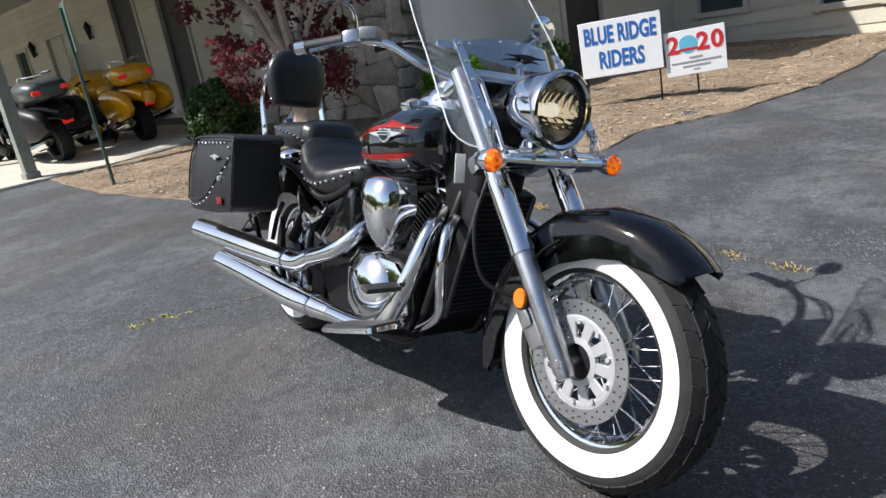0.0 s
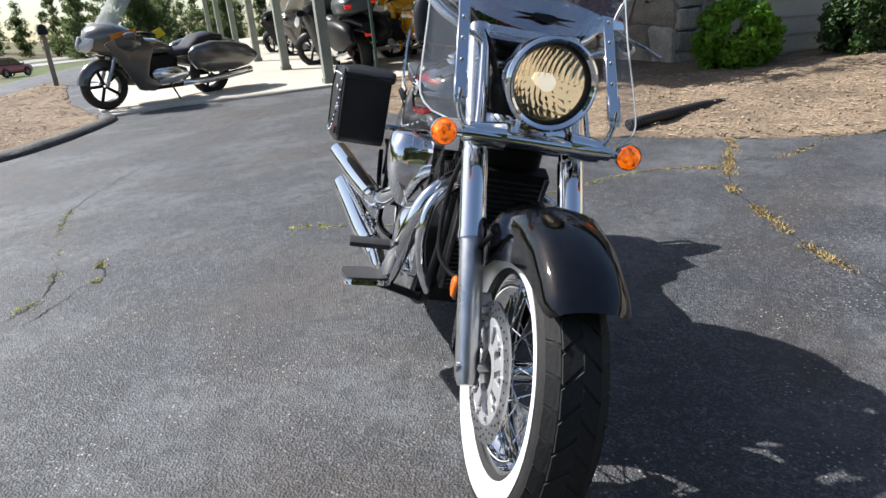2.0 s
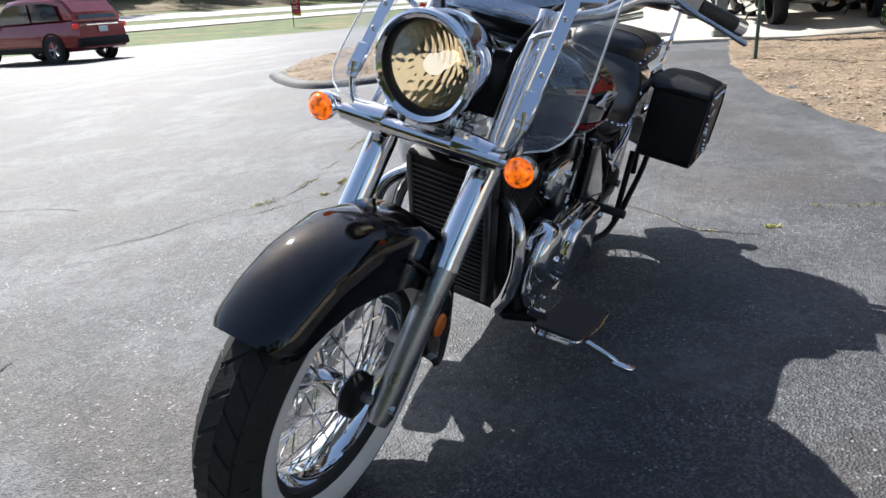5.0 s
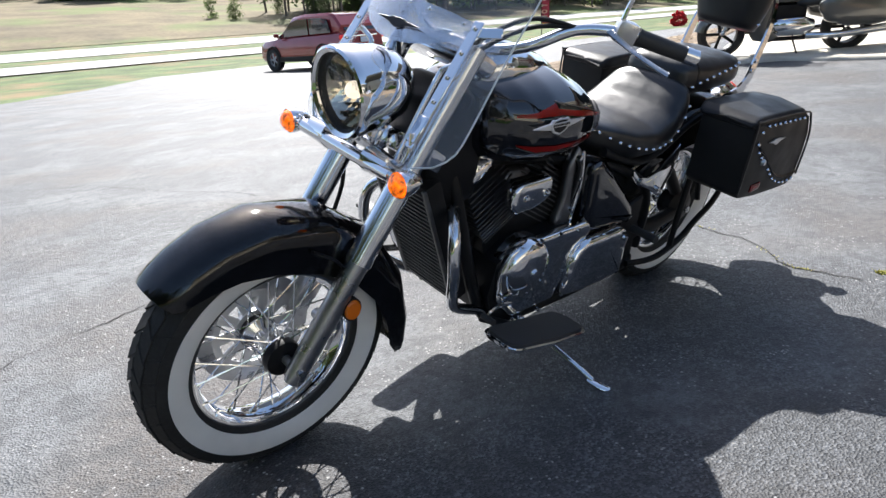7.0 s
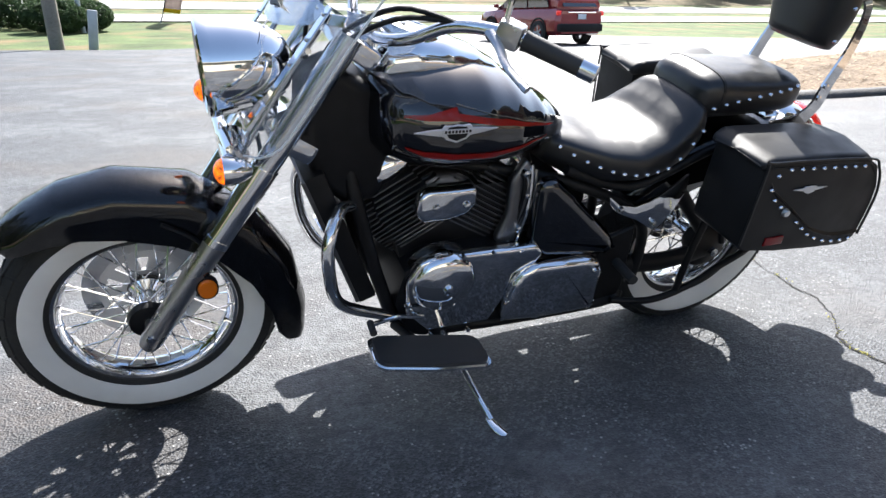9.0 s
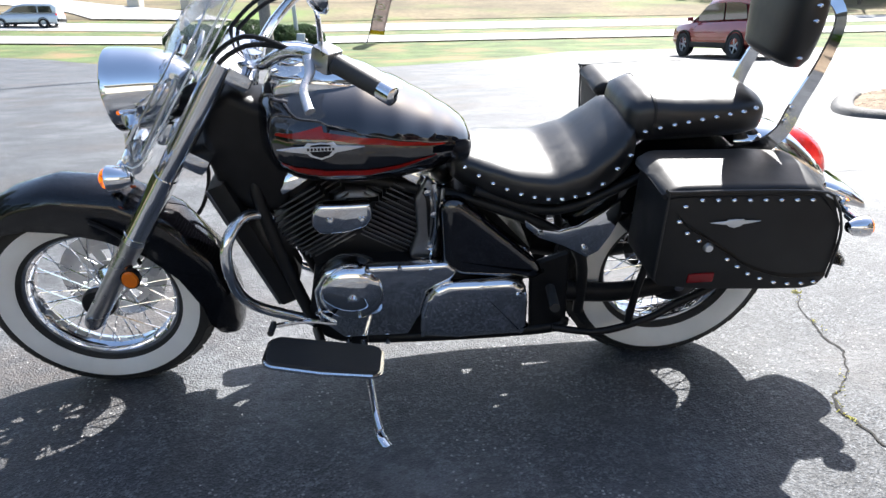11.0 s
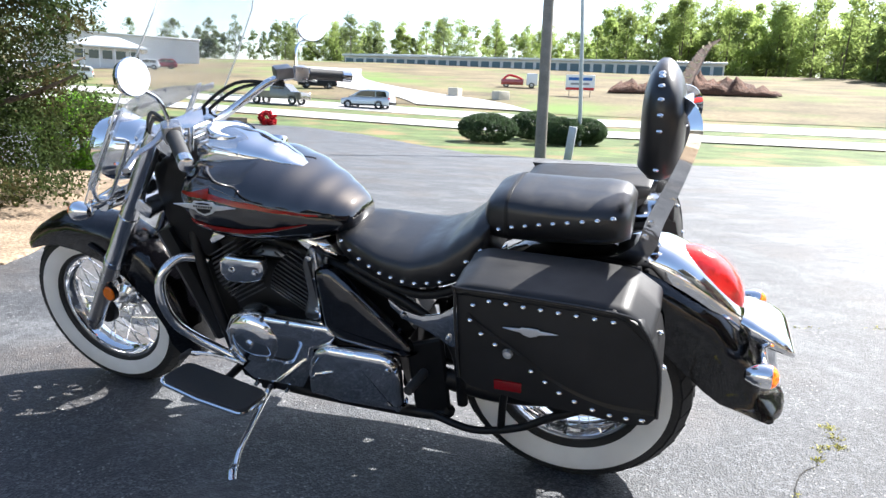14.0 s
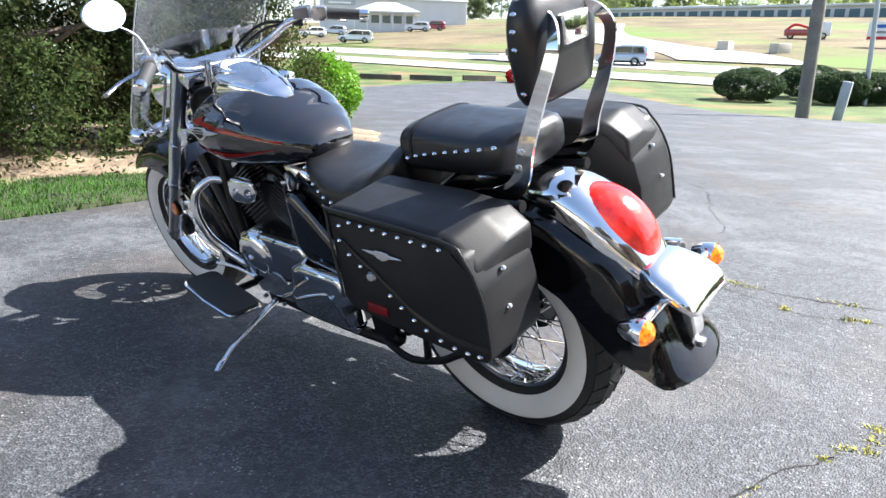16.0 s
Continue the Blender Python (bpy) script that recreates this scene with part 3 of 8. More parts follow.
# cracks with weeds
CRACKS = [
    [(0.75, -2.1), (0.56, -1.99), (0.44, -1.93), (0.27, -1.88), (0.03, -1.80), (-0.1, -1.74), (-0.33, -1.70), (-0.64, -1.75), (-0.88, -1.81), (-1.45, -1.98), (-2.1, -2.06), (-2.44, -2.01), (-3.6, -1.75)],
    [(-1.75, 2.75), (-1.42, 2.52), (-1.07, 2.31), (-0.80, 2.11), (-0.28, 1.78), (0.12, 1.66), (0.57, 1.53), (0.79, 1.49), (1.08, 1.47), (1.34, 1.41), (1.67, 1.38), (2.3, 1.36)],
    [(-0.78, 0.95), (-0.84, 1.20), (-0.90, 1.45), (-0.86, 1.72), (-0.71, 1.95)],
    [(-0.77, 2.15), (-0.68, 2.41), (-0.86, 2.85), (-0.85, 3.1), (-0.81, 3.4)],
    [(-0.35, 0.72), (-0.33, 0.55), (-0.34, 0.46), (-0.46, 0.32), (-0.57, 0.19), (-0.62, 0.02), (-0.66, -0.15), (-0.78, -0.38), (-0.88, -1.0), (-0.98, -1.42), (-1.13, -2.6), (-1.22, -4.1)],
    [(0.05, -1.66), (-0.07, -1.62), (-0.26, -1.57), (-0.43, -1.48), (-0.58, -1.50), (-0.72, -1.56), (-1.1, -1.5)],
    [(-1.17, -1.9), (-1.06, -1.38), (-0.95, -0.95)],
    [(2.3, -1.1), (2.08, -1.19), (1.96, -1.26), (1.82, -1.27), (1.66, -1.33), (1.5, -1.38)],
    [(2.4, -6.2), (1.55, -5.16), (0.81, -4.3), (0.5, -3.46), (0.26, -2.96), (0.22, -2.7)],
]
for line in CRACKS:
    pts = curve_points([(x, y, 0) for x, y in line], 14)
    rows = []
    for i, p in enumerate(pts):
        d = (pts[min(i + 1, len(pts) - 1)] - pts[max(i - 1, 0)]).normalized()
        s = Vector((-d.y, d.x, 0))
        p = p + s * 0.028 * noise.noise((p.x * 7, p.y * 7, 2)) + s * 0.01 * noise.noise((p.x * 31, p.y * 31, 5))
        w = 0.0012 + 0.0030 * max(0, 0.35 + noise.noise((p.x * 5, p.y * 5, 9)))
        rows.append([Vector((p.x, p.y, H(p.x, p.y) + 0.003)) + s * q for q in (-w, w)])
    tagged(finish("pavement_crack", loft(rows, closed=False), "crack"), "open crack in the asphalt", "crack", kind="structure")


def weeds(name, pts, count, length, material, label, wide, gaps=0.02):
    """Small blades along a line; the higher the gaps, the more they keep to clumps."""
    verts, faces = [], []
    for _ in range(count):
        p = rng.choice(pts)
        if noise.noise((p[0] * 4.5, p[1] * 4.5, 7)) < gaps:
            continue
        x, y = p[0] + rng.gauss(0, wide), p[1] + rng.gauss(0, wide)
        a, l = rng.uniform(0, 6.3), length * rng.uniform(0.4, 1.4)
        c, s, w = math.cos(a), math.sin(a), 0.0026
        bx, by = rng.uniform(-1, 1) * l, rng.uniform(-1, 1) * l
        z, k = H(x, y) + 0.002, len(verts)
        verts += [(x - c * w, y - s * w, z), (x + c * w, y + s * w, z), (x + bx * 0.6 + c * w, y + by * 0.6 + s * w, z + l * 0.5), (x + bx, y + by, z + l * 0.6)]
        faces += [(k, k + 1, k + 2), (k, k + 2, k + 3)]
    me = bpy.data.meshes.new(name)
    me.from_pydata(verts, [], faces)
    tagged(place(name, me, material, smooth=False), label, "weeds", kind="stuff")


def along(line, a=0.0, b=1.0):
    p = curve_points([(x, y, 0) for x, y in line], 14)
    return [(q.x, q.y) for q in p[int(a * len(p)): max(int(b * len(p)), int(a * len(p)) + 1)]]


weeds("weeds", along(CRACKS[1], 0.05, 0.36), 1500, 0.018, "weed_dry", "thick dried orange weeds in the asphalt crack", 0.022, -0.3)
weeds("weeds", along(CRACKS[1], 0.36, 0.52), 520, 0.018, "weed_dry", "thick dried orange weeds in the asphalt crack", 0.017, -0.3)
weeds("weeds", along(CRACKS[1], 0.52, 0.78), 420, 0.015, "weed_dry", "dried orange weeds in the asphalt crack", 0.016, -0.12)
weeds("weeds", along(CRACKS[1], 0.78, 1.0), 420, 0.017, "weed_dry", "dried orange weeds in the asphalt crack", 0.018)
weeds("weeds", along(CRACKS[2], 0.0, 0.6), 620, 0.017, "weed", "thin green and yellow weeds in a crack", 0.014, -0.3)
weeds("weeds", along(CRACKS[2], 0.6, 1.0), 420, 0.017, "weed_dry", "dried orange weeds in a crack", 0.012, -0.3)
weeds("weeds", along(CRACKS[3]), 420, 0.016, "weed_dry", "dried orange weeds in a crack", 0.018, -0.1)
weeds("weeds", along(CRACKS[0], 0.42, 0.85), 560, 0.016, "weed", "thin green weeds in the asphalt crack", 0.018)
weeds("weeds", along(CRACKS[4], 0.1, 0.72), 150, 0.009, "weed", "thin green weeds in the asphalt crack", 0.006)
for spots, n, l, wide in (([(-0.84, -0.56), (-0.84, -0.48), (-0.83, -0.41)], 120, 0.017, 0.012), ([(-0.76, -0.37), (-0.74, -0.30), (-0.79, -0.40)], 60, 0.013, 0.010),
                          ([(-0.40, -1.49), (-0.70, -1.55), (-0.64, -1.53)], 110, 0.018, 0.015), ([(-0.44, 0.75), (-0.45, 0.78)], 70, 0.014, 0.010)):
    weeds("weeds", spots, n, l, "weed", "small yellow green weed tufts on the asphalt", wide, -1)


# ---- the cruiser ----
BIKE = Matrix.Translation((0, -0.0186, 0)) @ Matrix.Rotation(radians(-3.0), 4, "Z") @ Matrix.Rotation(radians(-14.46), 4, "X")
cruiser = tagged(empty("motorcycle", BIKE), "black cruiser motorcycle with red tank flashes leaning on its side stand", "motorcycle")
RAKE = radians(33.0)
STEER_AXIS = Vector((-math.sin(RAKE), 0, math.cos(RAKE)))
HEAD = Vector((1.20, 0, 0.86))
STEER = Matrix.Translation(HEAD) @ Matrix.Rotation(radians(0.4), 4, STEER_AXIS) @ Matrix.Translation(-HEAD)


def front(name, bm, material, parent=None, label="", **k):
    """A part that turns with the fork."""
    bm.transform(STEER)
    return part(name, bm, material, parent or cruiser, label, **k)


def both(fn):
    for side in (1, -1):
        fn(side)


def mirror_y(bm, side):
    if side < 0:
        bm.transform(Matrix.Diagonal((1, -1, 1, 1)))
    return bm


def torus_profile(rows, segs=72, at=(0, 0, 0)):
    """A ring turned about the y axis from a closed (radius, y) profile."""
    rings = []
    for k in range(segs):
        a = 2 * math.pi * k / segs
        rings.append([Vector((r * math.cos(a), h, r * math.sin(a))) + Vector(at) for r, h in rows])
    bm = bmesh.new()
    vs = [[bm.verts.new(p) for p in ring] for ring in rings]
    n = len(rows)
    for i in range(segs):
        for j in range(n):
            bm.faces.new((vs[i][j], vs[i][(j + 1) % n], vs[(i + 1) % segs][(j + 1) % n], vs[(i + 1) % segs][j]))
    return bm


def wheel(name, centre, radius, half, rim_r, steer, band_lo, band_hi):
    m = STEER if steer else Matrix.Identity(4)
    c = Vector(centre)
    lo = rim_r - 0.004
    sw = radius - lo
    prof = [(lo, half * 0.66), (lo + sw * 0.25, half * 0.90), (lo + sw * 0.52, half * 1.0), (lo + sw * 0.74, half * 0.93), (lo + sw * 0.90, half * 0.68), (lo + sw * 0.985, half * 0.30),
            (radius, 0.0)]
    prof = prof + [(r, -h) for r, h in prof[-2::-1]]
    bm = torus_profile(prof, 96, c)
    bm.transform(m)
    tyre = part(name, bm, "rubber", cruiser, "black tyre on a spoked chrome wheel")
    # white band on both walls
    for s in (1, -1):
        wall = ((0.0, 0.66), (0.25, 0.90), (0.52, 1.0), (0.74, 0.93), (0.90, 0.68))

        def out(f):
            for (a, p), (b, q) in zip(wall, wall[1:]):
                if f <= b:
                    return p + (q - p) * (f - a) / (b - a)
            return 0.68
        fr = [band_lo + (band_hi - band_lo) * k / 5 for k in range(6)]
        band = [(lo + sw * f, half * out(f) + 0.0018) for f in fr] + [(lo + sw * f, half * out(f) - 0.003) for f in fr[::-1]]
        bm = torus_profile([(r, s * h) for r, h in band], 96, c)
        bm.transform(m)
        part("whitewall", bm, "whitewall", tyre, "white sidewall band")
    rim = [(rim_r + 0.006, half * 0.70), (rim_r + 0.010, half * 0.66), (rim_r + 0.004, half * 0.58), (rim_r - 0.012, half * 0.52), (rim_r - 0.016, half * 0.30), (rim_r - 0.026, half * 0.12)]
    rim = rim + [(r, -h) for r, h in rim[::-1]] + [(rim_r - 0.018, -half * 0.1), (rim_r - 0.008, -half * 0.5), (rim_r - 0.008, half * 0.5), (rim_r - 0.018, half * 0.1)]
    bm = torus_profile(rim, 96, c)
    bm.transform(m)
    part("rim", bm, "chrome", tyre, "polished chrome rim")
    hub = lathe([(0.0, -0.062), (0.040, -0.062), (0.046, -0.054), (0.046, -0.044), (0.026, -0.030), (0.024, 0.030), (0.046, 0.044), (0.046, 0.054), (0.040, 0.062), (0.0, 0.062)], 28, "y", c)
    hub.transform(m)
    part("hub", hub, "chrome", tyre)
    cap = lathe([(1e-4, 0.074), (0.030, 0.074), (0.044, 0.070), (0.047, 0.060), (0.047, 0.050)], 28, "y", c)
    for sgn in (1, -1):
        b = cap.copy()
        if sgn < 0:
            b.transform(Matrix.Diagonal((1, -1, 1, 1)))
        b.transform(m)
        part("hub_cap", b, "black_metal", tyre, "black hub cover")
    cap.free()
    # spokes
    count = 36
    length = rim_r - 0.018 - 0.043
    sp = tube([(0, 0, 0), (0, 0, length + 0.006)], 0.0021, 6)
    join(sp, tube([(0, 0, length - 0.012), (0, 0, length + 0.008)], 0.0034, 6))
    sme = bpy.data.meshes.new("spoke")
    sp.to_mesh(sme)
    sp.free()
    for k in range(count):
        side = 1 if k % 2 else -1
        cross = 1 if (k // 2) % 2 else -1
        a = 2 * math.pi * k / count
        ah = a + cross * radians(38)
        p0 = c + Vector((0.043 * math.cos(ah), side * 0.046, 0.043 * math.sin(ah)))
        p1 = c + Vector(((rim_r - 0.016) * math.cos(a), side * 0.006, (rim_r - 0.016) * math.sin(a)))
        d = p1 - p0
        at = m @ Matrix.Translation(p0) @ d.to_track_quat("Z", "Y").to_matrix().to_4x4() @ Matrix.Diagonal((1, 1, d.length / length, 1))
        place("spoke", sme, "chrome", tyre, at=at)
    return tyre


front_c, rear_c = (1.657, 0, 0.317), (0.012, 0, 0.328)
fw = wheel("front_wheel", front_c, 0.316, 0.065, 0.212, True, 0.11, 0.56)
rw = wheel("rear_wheel", rear_c, 0.329, 0.088, 0.204, False, 0.12, 0.60)


def tread(tyre, centre, radius, half, n, steer):
    """Raised blocks round the tyre, two rows in the middle and one on each shoulder."""
    m = STEER if steer else Matrix.Identity(4)
    pitch = 2 * math.pi * radius / n
    meshes = []
    for w, skew in ((half * 0.58, 0.95), (half * 0.46, -0.45)):
        bm = box(pitch * 0.86, w, 0.006, bevel=0.0014, segs=1)
        for v in bm.verts:
            v.co.x += skew * v.co.y
        me = bpy.data.meshes.new("tread_block")
        bm.to_mesh(me)
        bm.free()
        meshes.append(me)
    for k in range(n):
        for row, (yc, tilt, mesh, flip) in enumerate(((half * 0.27, 8, 0, 1), (-half * 0.27, -8, 0, -1), (half * 0.72, 36, 1, 1), (-half * 0.72, -36, 1, -1))):
            a = 2 * math.pi * (k + (0.5 if row % 2 else 0)) / n
            drop = 0.0035 if abs(yc) < half * 0.4 else 0.0175
            at = (m @ Matrix.Translation(centre) @ Matrix.Rotation(-a, 4, "Y") @ Matrix.Translation((0, yc, radius - drop))
                  @ Matrix.Rotation(radians(-tilt), 4, "X") @ Matrix.Diagonal((1, flip, 1, 1)))
            place("tread_block", meshes[mesh], "rubber", tyre, at=at, smooth=False)


tread(fw, front_c, 0.316, 0.065, 34, True)
tread(rw, rear_c, 0.329, 0.088, 32, False)

# brake disc on the right of the front wheel
c = Vector(front_c)
bm = torus_profile([(0.148, -0.071), (0.148, -0.076), (0.112, -0.076), (0.112, -0.071)], 64, c)
front("brake_disc", bm, "satin", fw, "drilled steel brake disc")
# black dots on the face stand in for the shade in the drilled holes
bm = bmesh.new()
for k in range(40):
    a = 2 * math.pi * k / 40
    for r in (0.121, 0.130, 0.139):
        if (k + int(r * 1000)) % 2:
            join(bm, lathe([(0.0, -0.0772), (0.0026, -0.0772), (0.0026, -0.0760)], 8, "y", c + Vector((r * math.cos(a), 0, r * math.sin(a)))))
front("disc_holes", bm, "black_metal", fw)
bm = torus_profile([(0.112, -0.070), (0.112, -0.075), (0.100, -0.078), (0.094, -0.076), (0.094, -0.070)], 64, c)
join(bm, torus_profile([(0.058, -0.066), (0.058, -0.078), (0.044, -0.080), (0.040, -0.066)], 40, c))
for k in range(10):
    a = 2 * math.pi * k / 10
    arm = box(0.045, 0.007, 0.026, bevel=0.002, segs=1)
    for v in arm.verts:
        v.co.z *= 1.0 + 5.0 * (v.co.x + 0.0225) * 0.35 / 0.045 * 0.12
    join(bm, arm, Matrix.Translation(c + Vector((0, -0.074, 0))) @ Matrix.Rotation(-a, 4, "Y") @ Matrix.Translation((0.076, 0, 0)))
    join(bm, lathe([(0.0, -0.083), (0.006, -0.083), (0.007, -0.076)], 8, "y", c + Vector((0.097 * math.cos(a + 0.31), 0, 0.097 * math.sin(a + 0.31)))))
front("disc_carrier", bm, mat("pale grey carrier", (0.50, 0.50, 0.51), 0.38, metal=0.5, vary=0.05, scale=20), fw, "pale spoked brake disc carrier")
bm = box(0.055, 0.06, 0.12, bevel=0.012)
join(bm, box(0.04, 0.075, 0.05, (0.0, 0, 0.02), bevel=0.008))
join(bm, tube([(-0.02, -0.02, 0.06), (-0.02, -0.02, 0.075)], 0.007, 8))
bm.transform(Matrix.Translation((1.520, -0.080, 0.375)) @ Matrix.Rotation(radians(-35), 4, "Y"))
front("brake_caliper", bm, "satin", None, "grey brake caliper")
front("brake_hose", tube([(1.49, -0.09, 0.43), (1.40, -0.16, 0.47), (1.35, -0.16, 0.60), (1.36, -0.13, 0.74), (1.30, -0.08, 0.82)], 0.006, 8), "black_metal")

# fork
up = STEER_AXIS
AX = Vector((1.656, 0, 0.320))


def fork(side):
    y = 0.117 * side
    bot = Vector((AX.x, y, AX.z - 0.019)) - up * 0.02
    mid = bot + up * 0.33
    top = bot + up * 0.86
    leg = front("fork_leg", tube([bot, bot + up * 0.02, bot + up * 0.30, mid], [0.020, 0.0265, 0.0275, 0.030], 20, smooth=False), "satin", None, "satin aluminium fork leg")
    front("fork_tube", tube([mid, mid + up * 0.20], 0.031, 20, smooth=False), "chrome", leg, "chrome fork cover")
    front("fork_shroud", tube([mid + up * 0.20, top], [0.028, 0.028, 0.028], 20, smooth=False), "chrome", leg)
    front("dust_seal", tube([mid - up * 0.012, mid + up * 0.006], 0.0325, 20, smooth=False), "chrome", leg)
    front("fender_clamp", tube([bot + up * 0.16 + Vector((-0.005, -0.045 * side, 0.0)), bot + up * 0.165 + Vector((0.0, 0.004 * side, 0))], 0.013, 10), "satin", leg)
    front("axle_cap", lathe([(0.0, y + side * 0.028), (0.009, y + side * 0.028), (0.010, y + side * 0.026), (0.010, y - side * 0.03)], 12, "y", (AX.x, 0, AX.z)), "satin", leg)
    # side reflector
    refl = lathe([(0.0, 0.010), (0.018, 0.010), (0.0205, 0.006), (0.0205, 0.0), (0.0, 0.0)], 20, "y")
    mirror_y(refl, side)
    refl.transform(Matrix.Translation((1.522, 0.140 * side, 0.447)) @ Matrix.Diagonal((1.05, 1, 1.25, 1)))
    front("side_reflector", refl, "amber_dull", leg, "amber round side reflector")
    ring = lathe([(0.021, 0.004), (0.0235, 0.004), (0.0235, -0.012), (0.0, -0.012)], 20, "y")
    mirror_y(ring, side)
    ring.transform(Matrix.Translation((1.522, 0.140 * side, 0.447)) @ Matrix.Diagonal((1.05, 1, 1.25, 1)))
    front("reflector_base", ring, "black_metal", leg)
    front("reflector_bracket", tube([(1.522, 0.130 * side, 0.447), (1.550, 0.122 * side, 0.450)], 0.009, 8, smooth=False), "black_metal", leg)


both(fork)
bm = tube([(AX.x, -0.11, AX.z), (AX.x, 0.11, AX.z)], 0.011, 12, smooth=False)
front("front_axle", bm, "satin")
# yokes and head
for s, w in ((0.56, 0.05), (0.80, 0.045)):
    p = Vector((1.636, 0, 0.305)) + up * s
    b = box(0.10, 0.27, w, bevel=0.015)
    b.transform(Matrix.Translation(p + Vector((-0.015, 0, 0))) @ Matrix.Rotation(-RAKE, 4, "Y"))
    front("fork_yoke", b, "chrome")

# front fender: a deep crowned hood round the wheel
def fender(centre, rows, lip=0.0):
    """rows of (angle from straight up, forward positive, crown radius, half width, side depth)."""
    rings = []
    for ang, r, hw, deep in rows:
        a = radians(ang)
        n = Vector((math.sin(a), 0, math.cos(a)))
        ring = []
        for k in range(21):
            t = -1 + 2 * k / 20
            u = abs(t)
            if u < 0.72:
                f = u / 0.72
                y, d = hw * math.sin(f * 1.35) / math.sin(1.35) * 0.985, 0.030 * (1 - math.cos(f * 1.35)) / (1 - math.cos(1.35)) + 0.012 * f ** 4
            else:
                f = (u - 0.72) / 0.28
                y, d = hw * (0.985 + 0.03 * f), 0.042 + (deep - 0.042) * f
            ring.append(Vector(centre) + n * (r - d) + Vector((0, math.copysign(y, t), 0)))
        rings.append(ring)
    bm = loft(rings, closed=False)
    bmesh.ops.solidify(bm, geom=bm.faces[:], thickness=0.004)
    return bm


rows = [(-111, 0.394, 0.066, 0.034), (-108.5, 0.395, 0.082, 0.060), (-104, 0.390, 0.086, 0.085), (-92, 0.380, 0.087, 0.095), (-70, 0.370, 0.088, 0.115), (-45, 0.368, 0.088, 0.130), (-20, 0.368, 0.087, 0.135), (5, 0.370, 0.086, 0.120),
        (22, 0.372, 0.083, 0.095), (34, 0.373, 0.082, 0.074), (41, 0.374, 0.081, 0.060), (45, 0.375, 0.078, 0.050), (47, 0.375, 0.070, 0.042)]
fend = front("front_fender", fender((front_c[0], 0.006, front_c[2]), rows), "paint_black", None, "gloss black front fender")
for side in (1, -1):
    strut = tube([(1.60, side * 0.098, 0.60), (1.53, side * 0.102, 0.55), (1.50, side * 0.105, 0.47)], 0.008, 8, flat=0.5)
    front("fender_stay", strut, "black_metal", fend)

# headlamp
HL = Matrix.Translation((1.416, 0, 0.910)) @ Matrix.Rotation(radians(4), 4, "Y") @ Matrix.Diagonal((1, 0.895, 0.895, 1))
shell = [(0.0, -0.125), (0.030, -0.120), (0.060, -0.105), (0.086, -0.075), (0.101, -0.035), (0.108, 0.010), (0.112, 0.045), (0.1135, 0.058), (0.112, 0.066), (0.106, 0.070), (0.101, 0.066), (0.099, 0.050)]
bm = lathe([(max(r, 1e-4), h) for r, h in shell], 48, "x")
bm.transform(HL)
lamp = front("headlamp", bm, "chrome", None, "lit round chrome headlamp")
bm = lathe([(0.0985 * math.sqrt(max(k, 0.001) / 40), -0.055 + 0.100 * k / 40) for k in range(41)], 150, "x")
for v in bm.verts:  # upright flutes above, pillows below
    y, z = v.co.y, v.co.z
    flute = 0.0022 * abs(math.sin(y * math.pi / 0.012 + 0.8 * noise.noise((y * 40, z * 20, 3))))
    pillow = 0.0020 * abs(math.sin(y * math.pi / 0.015 + 1.5 * noise.noise((y * 60, z * 60, 1)))) * abs(math.sin(z * math.pi / 0.017 + 1.5 * noise.noise((y * 60, z * 60, 5))))
    k = smooth_step(-0.004, 0.006, z)
    v.co.x += flute * k + pillow * (1 - k)
bm.transform(HL)
front("reflector", bm, "reflector", lamp, "faceted mirror reflector", sharp=25)
bm = lathe([(1e-4, 0.074), (0.04, 0.071), (0.075, 0.064), (0.0985, 0.053)], 48, "x")
bm.transform(HL)
lens = front("lens", bm, "lens_glass", lamp, "clear glass lens")
lens.visible_shadow = False
bm = torus_profile([(0.106, 0.0), (0.103, 0.012), (0.096, 0.008), (0.098, -0.006)], 48)
bm.transform(HL @ Matrix.Translation((0.056, 0, 0)) @ Matrix.Rotation(radians(-90), 4, "Z"))
front("lamp_seal", bm, "chrome", lamp)
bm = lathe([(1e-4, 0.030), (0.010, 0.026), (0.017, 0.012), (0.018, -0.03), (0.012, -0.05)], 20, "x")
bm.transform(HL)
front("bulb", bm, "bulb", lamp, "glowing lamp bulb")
for k in range(13):
    y = -0.078 + 0.013 * k
    hgt = 2 * math.sqrt(max(0.0, 0.090 ** 2 - y * y))
    bm = tube([(0.030, y, hgt * 0.06), (0.030, y, hgt * 0.5)], 0.0045, 6, flat=0.5)
    bm.transform(HL)
    front("lens_flute", bm, "lens_glass", lamp).visible_shadow = False
bm = torus_profile([(0.100, 0.0), (0.100, 0.012), (0.094, 0.009), (0.089, 0.002), (0.088, -0.006), (0.094, -0.008)], 48)
bm.transform(HL @ Matrix.Translation((0.046, 0, 0)) @ Matrix.Rotation(radians(-90), 4, "Z"))
front("inner_ring", bm, "black_metal", lamp)
# the shield is no lamp; its glow stands in for the shine on it
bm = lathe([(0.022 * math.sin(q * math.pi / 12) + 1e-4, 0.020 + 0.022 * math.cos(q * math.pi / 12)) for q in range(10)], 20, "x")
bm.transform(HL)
front("bulb_shield", bm, "bulb", lamp, "round bulb shield with an added glow")
bm = box(0.05, 0.07, 0.06, (1.385, 0, 0.80), bevel=0.012)
front("lamp_bracket", bm, "chrome", lamp)

